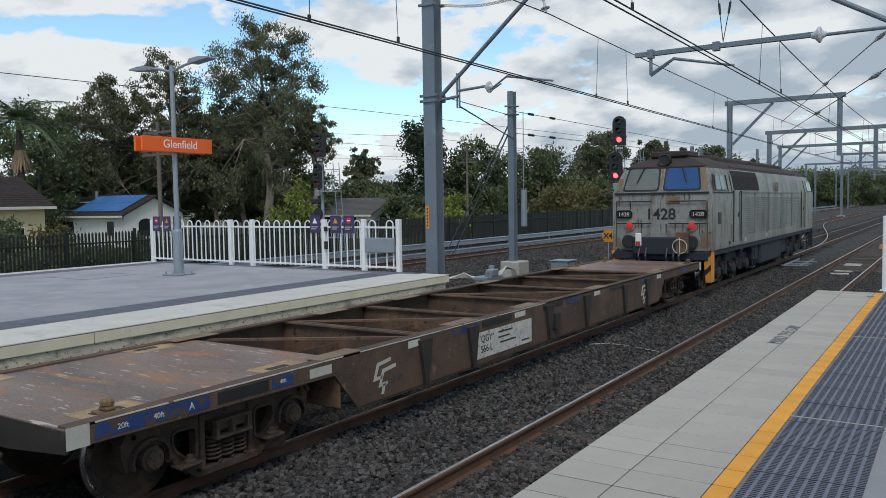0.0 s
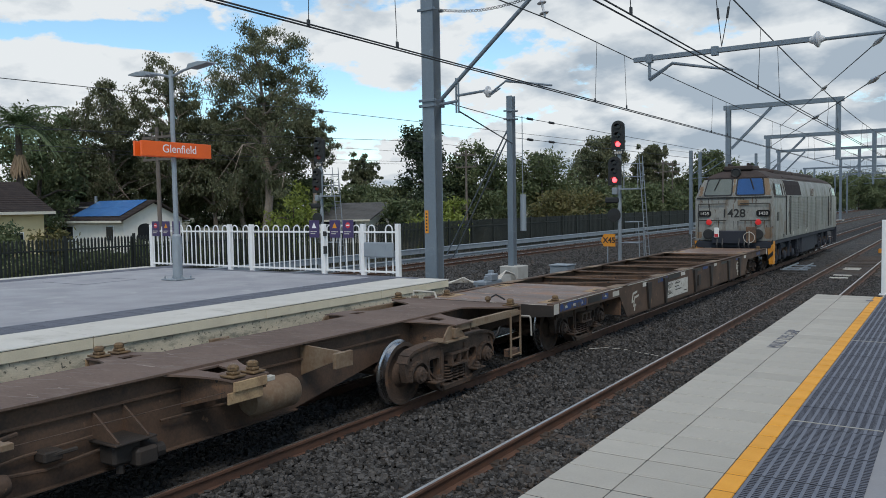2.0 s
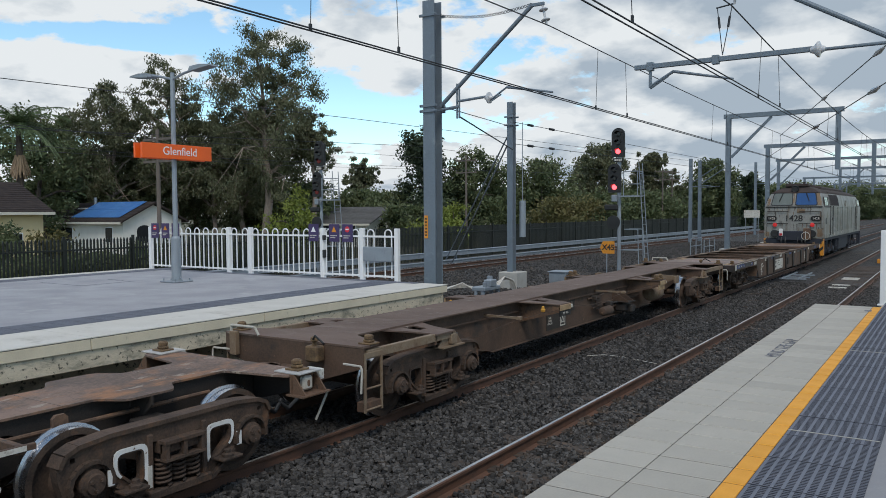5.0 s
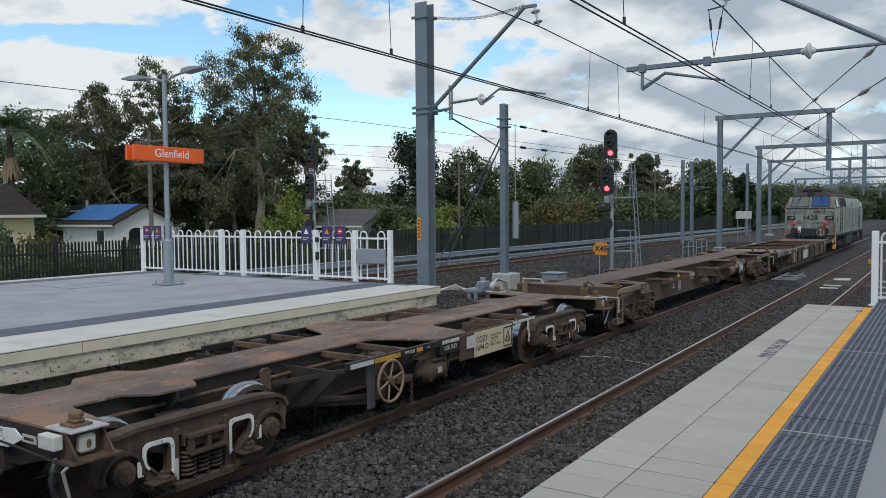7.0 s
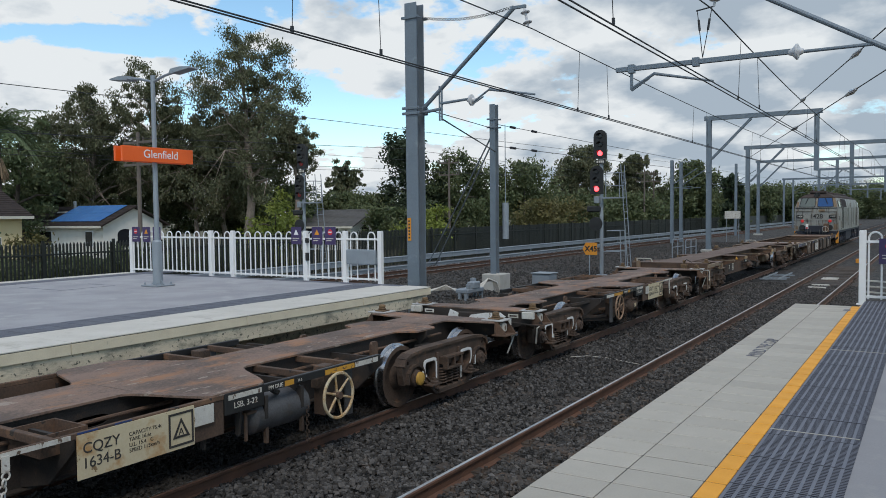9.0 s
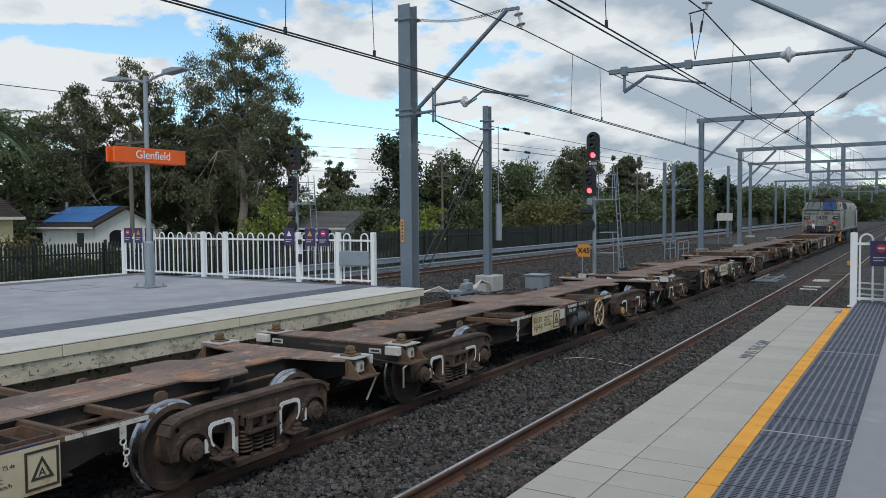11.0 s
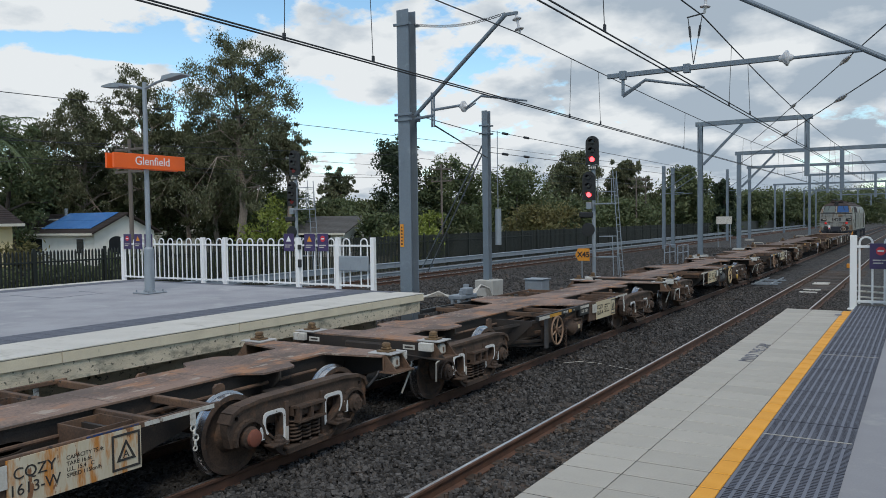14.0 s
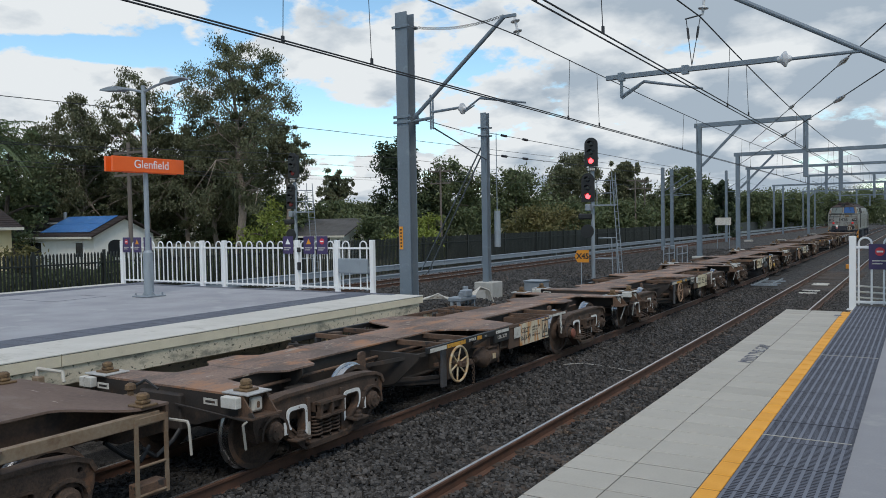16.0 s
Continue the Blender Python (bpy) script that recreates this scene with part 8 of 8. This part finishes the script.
def tree(x, y, h, r, style, seed, label, name="tree", bare=0.0):
    """Tapered bending trunk, limbs that fork upward, and a broken crown of leaf sprays."""
    rng = np.random.default_rng(seed)
    ob = thing(name, label, "tree", "trees beyond the line", pose(x, y, -0.6))
    bark = {"gum": BARK, "pine": DARKBARK, "round": DARKBARK, "bush": DARKBARK, "olive": DARKBARK}[style]
    leaf = {"gum": LEAF_GUM, "pine": LEAF_DARK, "round": LEAF_ROUND, "bush": LEAF_BUSH, "olive": LEAF_OLIVE}[style]
    bm = bmesh.new()
    low = {"gum": 0.3, "pine": 0.12, "round": 0.2, "bush": 0.05, "olive": 0.08}[style]
    low = max(low, bare)
    p, r0 = Vector((0, 0, -0.2)), 0.022 * h
    trunk = [p.copy()]
    n = 8
    for i in range(n):
        q = p + Vector((rng.normal(0, 0.03 * h / n * 3), rng.normal(0, 0.03 * h / n * 3), 0.86 * h / n))
        tube(bm, p, q, r0 * (1 - i / n * 0.85), r0 * (1 - (i + 1) / n * 0.85), seg=8, cap=False)
        p = q
        trunk.append(p.copy())
    centres, radii = [], []
    limbs = {"gum": 24, "pine": 16, "round": 13, "bush": 7, "olive": 9}[style]
    for i in range(limbs):
        f = low + (0.97 - low) * (i + rng.random() * 0.6) / limbs
        base = trunk[min(n, int(f * n))]
        base = base.lerp(trunk[min(n, int(f * n) + 1)], (f * n) % 1)
        if style == "pine":
            reach = r * (1.05 - f * 0.8) * rng.uniform(0.6, 1.1)
            rise = 0.1
        elif style == "gum":
            reach = r * rng.uniform(0.45, 1.05) * (1.0 if f < 0.75 else 0.6)
            rise = rng.uniform(0.35, 0.9)
        else:
            reach = r * math.sqrt(max(0.08, 1 - (2 * (f - low) / (1 - low) - 0.9) ** 2)) * rng.uniform(0.55, 0.95)
            rise = rng.uniform(0.1, 0.4)
        a = i * 2.4 + rng.normal(0, 0.3)
        tip = base + Vector((math.cos(a) * reach, math.sin(a) * reach, reach * rise))
        tip.z = min(tip.z, h * 0.9)
        mid = base.lerp(tip, 0.5) + Vector((0, 0, reach * 0.12))
        rl = r0 * (1 - f) * 0.55 + 0.03
        tube(bm, base, mid, rl, rl * 0.7, seg=6, cap=False), tube(bm, mid, tip, rl * 0.7, rl * 0.3, seg=6, cap=False)
        size = r * {"gum": 0.27, "pine": 0.3, "round": 0.42, "bush": 0.5, "olive": 0.48}[style]
        for q, k in ((tip, 1.0), (mid, 0.75)):
            for _ in range((5 if k == 1.0 else 2) if style == "gum" else 2):
                c = q + Vector(rng.normal(0, size * (1.05 if style == "gum" else 0.55), 3))
                c.z = min(max(c.z, 0.3), h - size * 0.5)
                centres.append(c), radii.append(size * k * rng.uniform(0.5, 1.1))
                if style == "gum":
                    tube(bm, q, c, rl * 0.25, 0.008, seg=5, cap=False)
    part("trunk", bm, bark, ob, "", True)
    count = int({"gum": 27000, "pine": 9000, "round": 8500, "bush": 4000, "olive": 5000}[style] * min(1.6, max(0.5, r / 3.2)))
    scale = math.hypot(x, y)
    size = min(0.3, max(0.08, (0.0016 if style == "gum" else 0.0025) * scale))
    me = leaves(rng, np.array([tuple(c) for c in centres]), np.array(radii), count, size, 1.5 if style == "gum" else 0.2, leaf, "crown", 0.8, 0.44 if style == "gum" else 0.52)
    under("crown", me, ob)
    return ob


THATCH = material("dead_palm_thatch", (0.3, 0.22, 0.14), (0.19, 0.13, 0.085), 0.95, 0.0, 3, 20, 0.4, 0.8, stretch=(1, 1, 0.2), rand=0.2)
LEAF_PALM = leaf_material("palm_fronds", (0.1, 0.145, 0.068), (0.14, 0.185, 0.085))


def palm(x, y, h):
    """Fan of arching feathered fronds over a hanging skirt of dead ones."""
    ob = thing("palm_tree", "tall palm with arching fronds and a tan dead skirt", "tree", "", pose(x, y, -0.6))
    bm = bmesh.new()
    tube(bm, (0, 0, -0.2), (0.1, 0, h), 0.3, 0.22, seg=10)
    part("trunk", bm, DARKBARK, ob)
    rng = np.random.default_rng(9)
    bm = bmesh.new()
    for i in range(44):
        a, up = i * 2.4, rng.uniform(-0.2, 1.5)
        reach = rng.uniform(2.6, 3.7)
        prev = Vector((0.1, 0, h))
        for k in range(1, 10):
            f = k / 9
            q = Vector((0.1 + math.cos(a) * reach * f, math.sin(a) * reach * f, h + up * 2.6 * f - 2.3 * f * f))
            side = Vector((-math.sin(a), math.cos(a), 0)) * (0.62 * math.sin(math.pi * min(f + 0.12, 1)))
            tube(bm, prev, q, 0.03, seg=4, cap=False)
            for sg in (-1, 1):
                for j in range(4):
                    c = prev.lerp(q, j / 4)
                    e = c + side * sg * rng.uniform(0.8, 1.1) + (q - prev) * 0.5 + Vector((0, 0, -0.3 * rng.random()))
                    bm.faces.new([bm.verts.new(t) for t in (c, c + (q - prev) * 0.2, e)])
            prev = q
    part("frond", bm, LEAF_PALM, ob)
    bm = bmesh.new()
    for i in range(90):
        a, b = i * 2.4, rng.uniform(0.4, 0.75)
        z = h - 2.3 - rng.uniform(0, 0.5)
        tube(bm, (0.1 + 0.25 * math.cos(a), 0.25 * math.sin(a), z), (0.1 + b * math.cos(a), b * math.sin(a), z - rng.uniform(0.9, 1.5)), 0.09, 0.03, seg=5, cap=False)
    part("dead_skirt", bm, THATCH, ob, "hanging skirt of dead tan fronds")


def power_pole(x, y, h):
    ob = thing("power_pole", "weathered timber power pole with crossarms", "pole", "power poles", pose(x, y, -0.6))
    bm = bmesh.new()
    tube(bm, (0, 0, 0), (0, 0, h), 0.12, 0.09, seg=10)
    part("pole", bm, TIMBER, ob)
    for z in (h - 0.5, h - 1.6):
        bm = bmesh.new()
        bar(bm, (-1.1, 0, z), (1.1, 0, z), 0.1, 0.12)
        for k in (-1, -0.4, 0.4, 1):
            tube(bm, (k, 0, z), (k, 0, z + 0.25), 0.04, seg=6)
        part("crossarm", bm, TIMBER, ob)


LEAF_ROUND = leaf_material("mid_green_leaves", (0.085, 0.116, 0.052), (0.13, 0.148, 0.064))
picket_fence()
house(-56.2, 38.8, 12.0, 5.7, 2.75, 4.15, RENDER, "white rendered house with brown roof and solar panels", True)
house(-46.9, 26.9, 9.0, 7.0, 3.55, 5.2, CREAMWALL, "cream house with dark brown tiled roof", turn=90)
house(-46.0, 57.5, 8.0, 8.0, 2.3, 3.7, RENDER, "pale house half hidden behind the signal", turn=10, tiles=ROOFGREY)
house(-42.0, 105.0, 6.0, 6.0, 2.8, 4.6, RENDER, "small white house behind the fence")
GUM, MASS, BUSH = "tall gum tree with sparse hanging foliage", "dense dark green tree beyond the tracks", "low bright green shrub"
TREES = [(-53.8, 52.0, 20.9, 4.9, "gum", GUM), (-63.2, 49.0, 18.3, 3.4, "gum", GUM), (-67.6, 46.4, 15.6, 4.0, "gum", GUM), (-66.0, 38.0, 13.6, 3.6, "round", MASS),
         (-62.0, 53.1, 12.4, 4.2, "gum", GUM), (-58.9, 54.1, 14.2, 3.8, "gum", GUM), (-33.5, 34.6, 5.0, 1.9, "bush", BUSH), (-51.0, 55.3, 13.8, 2.0, "gum", GUM, 0.66),
         (-69.1, 85.5, 11.6, 1.9, "gum", GUM), (-53.6, 79.0, 14.4, 4.9, "pine", "dark conifer with a flat top"), (-48.9, 81.5, 10.9, 4.0, "round", MASS), (-44.5, 89.5, 10.0, 4.0, "round", MASS),
         (-45.3, 111.1, 13.3, 4.0, "gum", GUM), (-39.1, 118.7, 13.0, 2.8, "gum", GUM), (-32.7, 125.8, 12.2, 4.2, "round", MASS), (-24.5, 117.5, 10.1, 2.2, "pine", "dark spiky conifer beyond the tracks"),
         (-33.3, 72.7, 4.7, 3.6, "olive", "olive brown rounded shrub"), (-37.5, 59.1, 4.1, 1.7, "bush", BUSH), (-44.0, 60.0, 4.0, 2.4, "round", MASS), (-29.8, 45.0, 2.6, 1.6, "bush", BUSH)]
for a in ((-78, 91.2, 6.0, 4.2), (-72.8, 95.4, 7.8, 4.6), (-71.2, 108.7, 9.1, 5.0), (-62.4, 114, 8.9, 5.8), (-57.4, 127.7, 9.1, 5.4), (-48.3, 131.4, 8.9, 6.1), (-43, 143.7, 9.1, 5.6), (-36.7, 155.7, 8.7, 5.8), (-30.5, 167.2, 7.8, 5.0),
          (-29.5, 188, 8.1, 5.4), (-26.6, 208.8, 8.0, 5.8), (-22.5, 239.4, 8.3, 6.0), (-16.3, 265, 8.6, 7.0), (-72.8, 43.9, 12.0, 4.0), (-71.4, 51.5, 11.5, 4.2), (-65.7, 54, 11.3, 3.4), (-72.0, 45.8, 9.4, 4.2), (-61, 58, 9.0, 3.4), (-53, 57, 7.2, 2.8),
          (-76, 35, 12, 4.5), (-64, 62, 10, 4.0), (-56, 68, 6.0, 3.2), (-60, 78, 6.0, 3.6), (-40, 95, 7.0, 4.5), (-36, 105, 7.5, 4.5), (-33, 140, 8.5, 5), (-40, 300, 11, 8), (-31, 330, 12, 9), (-24, 300, 10, 7), (-21, 360, 14, 9), (-14, 400, 13, 10), (-6, 440, 14, 10), (4, 430, 13, 10), (14, 380, 12, 9), (26, 360, 12, 9)):
    TREES.append((a[0], a[1], a[2] * (1.1 if a[1] > 160 else 0.8 if a[1] > 90 else 1), a[3], "round", MASS))
for i, (x, y, h, r, style, label, *bare) in enumerate(TREES):
    tree(x, y, h, r, style, 20 + i, label, "shrub" if h < 5 else "tree", *bare)
for i, y in enumerate((9.5, 12.0, 14.6, 17.0, 19.5, 22.0, 25.0, 28.5)):
    tree(-30.2 - 0.3 * (i % 2), y, 1.5 + 0.25 * (i % 3), 1.4, "round", 200 + i, "dark hedge shrub behind the picket fence", "shrub")
palm(-58.6, 31.9, 10.0)
tree(-37.3, 19.2, 3.2, 1.3, "round", 301, "dark shrubby tree in front of the cream house")
tree(-38.6, 22.4, 2.7, 1.3, "olive", 302, "low brownish shrub in front of the cream house", "shrub")
for x, y, h in ((-33.5, 25.2, 7.5), (-43, 88, 9), (-38, 62, 8.5), (-36, 118, 9.5), (-33, 104, 9)):
    power_pole(x, y, h)
for z in (6.4, 5.6):
    wire([(-34.5, -20, z + 0.6), (-33.5, 25.2, z), (-38, 62, z + 1.0), (-43, 88, z + 1.6)], 0.012, "sagging power line between timber poles")

# ---- the train on its track ----
GREY_ENDS = material("silver_patched_steel", (0.5, 0.5, 0.49), (0.36, 0.34, 0.32), 0.5, 0.1, 6, 60, 0.1, 0.7, (0.12, 0.07, 0.045), 0.62, 5)
RUSTY_WHEEL = material("rusty_tan_handwheel", (0.3, 0.2, 0.13), (0.22, 0.13, 0.08), 0.7)
IVORY_WHEEL = material("ivory_handwheel", (0.52, 0.45, 0.31), (0.4, 0.24, 0.1), 0.6, 0.0, 9, 60, 0.1, 0.9)
TRAIN = [(locomotive(), 22.2, 0), (flat_wagon(), 3.4, 0), (long_wagon("rust-brown long skeletal container wagon with end ladders"), -14.8, 0),
         (skeletal_wagon("CQZY\n1694-D", GREY_ENDS, RUSTY_WHEEL, 0, True), -27.33, 0), (skeletal_wagon("CQZY\n1634-B", GREY_ENDS, IVORY_WHEEL, cap=CAP_GOLD, flip_cap=True), -40.05, 180),
         (skeletal_wagon("CQZY\n1678-A", GREY_ENDS, RUSTY_WHEEL), -52.5, 0), (skeletal_wagon("CQZY\n1613-W", GREY_ENDS, IVORY_WHEEL, 1, cap=CAP_RED), -65.0, 0),
         (long_wagon("rust-brown long skeletal container wagon at the train's tail"), -83.2, 0)]
SPEED = 4.42


def motions():
    for ob, y, turn in TRAIN:
        at = y + (11.6 if turn else 0)
        walk(ob, [(t, pose(TRAIN_TRACK, at + SPEED * t, 0, 0, 0, turn)) for t in (0.0, 4.0, 8.0, 12.0, 16.0)])
    step = 16 / 120
    turn = math.degrees(SPEED * step / WHEEL_R)
    for w in WHEELSETS:
        back = -1 if abs(w.parent.rotation_quaternion.z) > 0.9 else 1
        x, y, z = w.location
        walk(w, [(i * step, pose(x, y, z, -back * turn * i)) for i in range(121)])


motions()
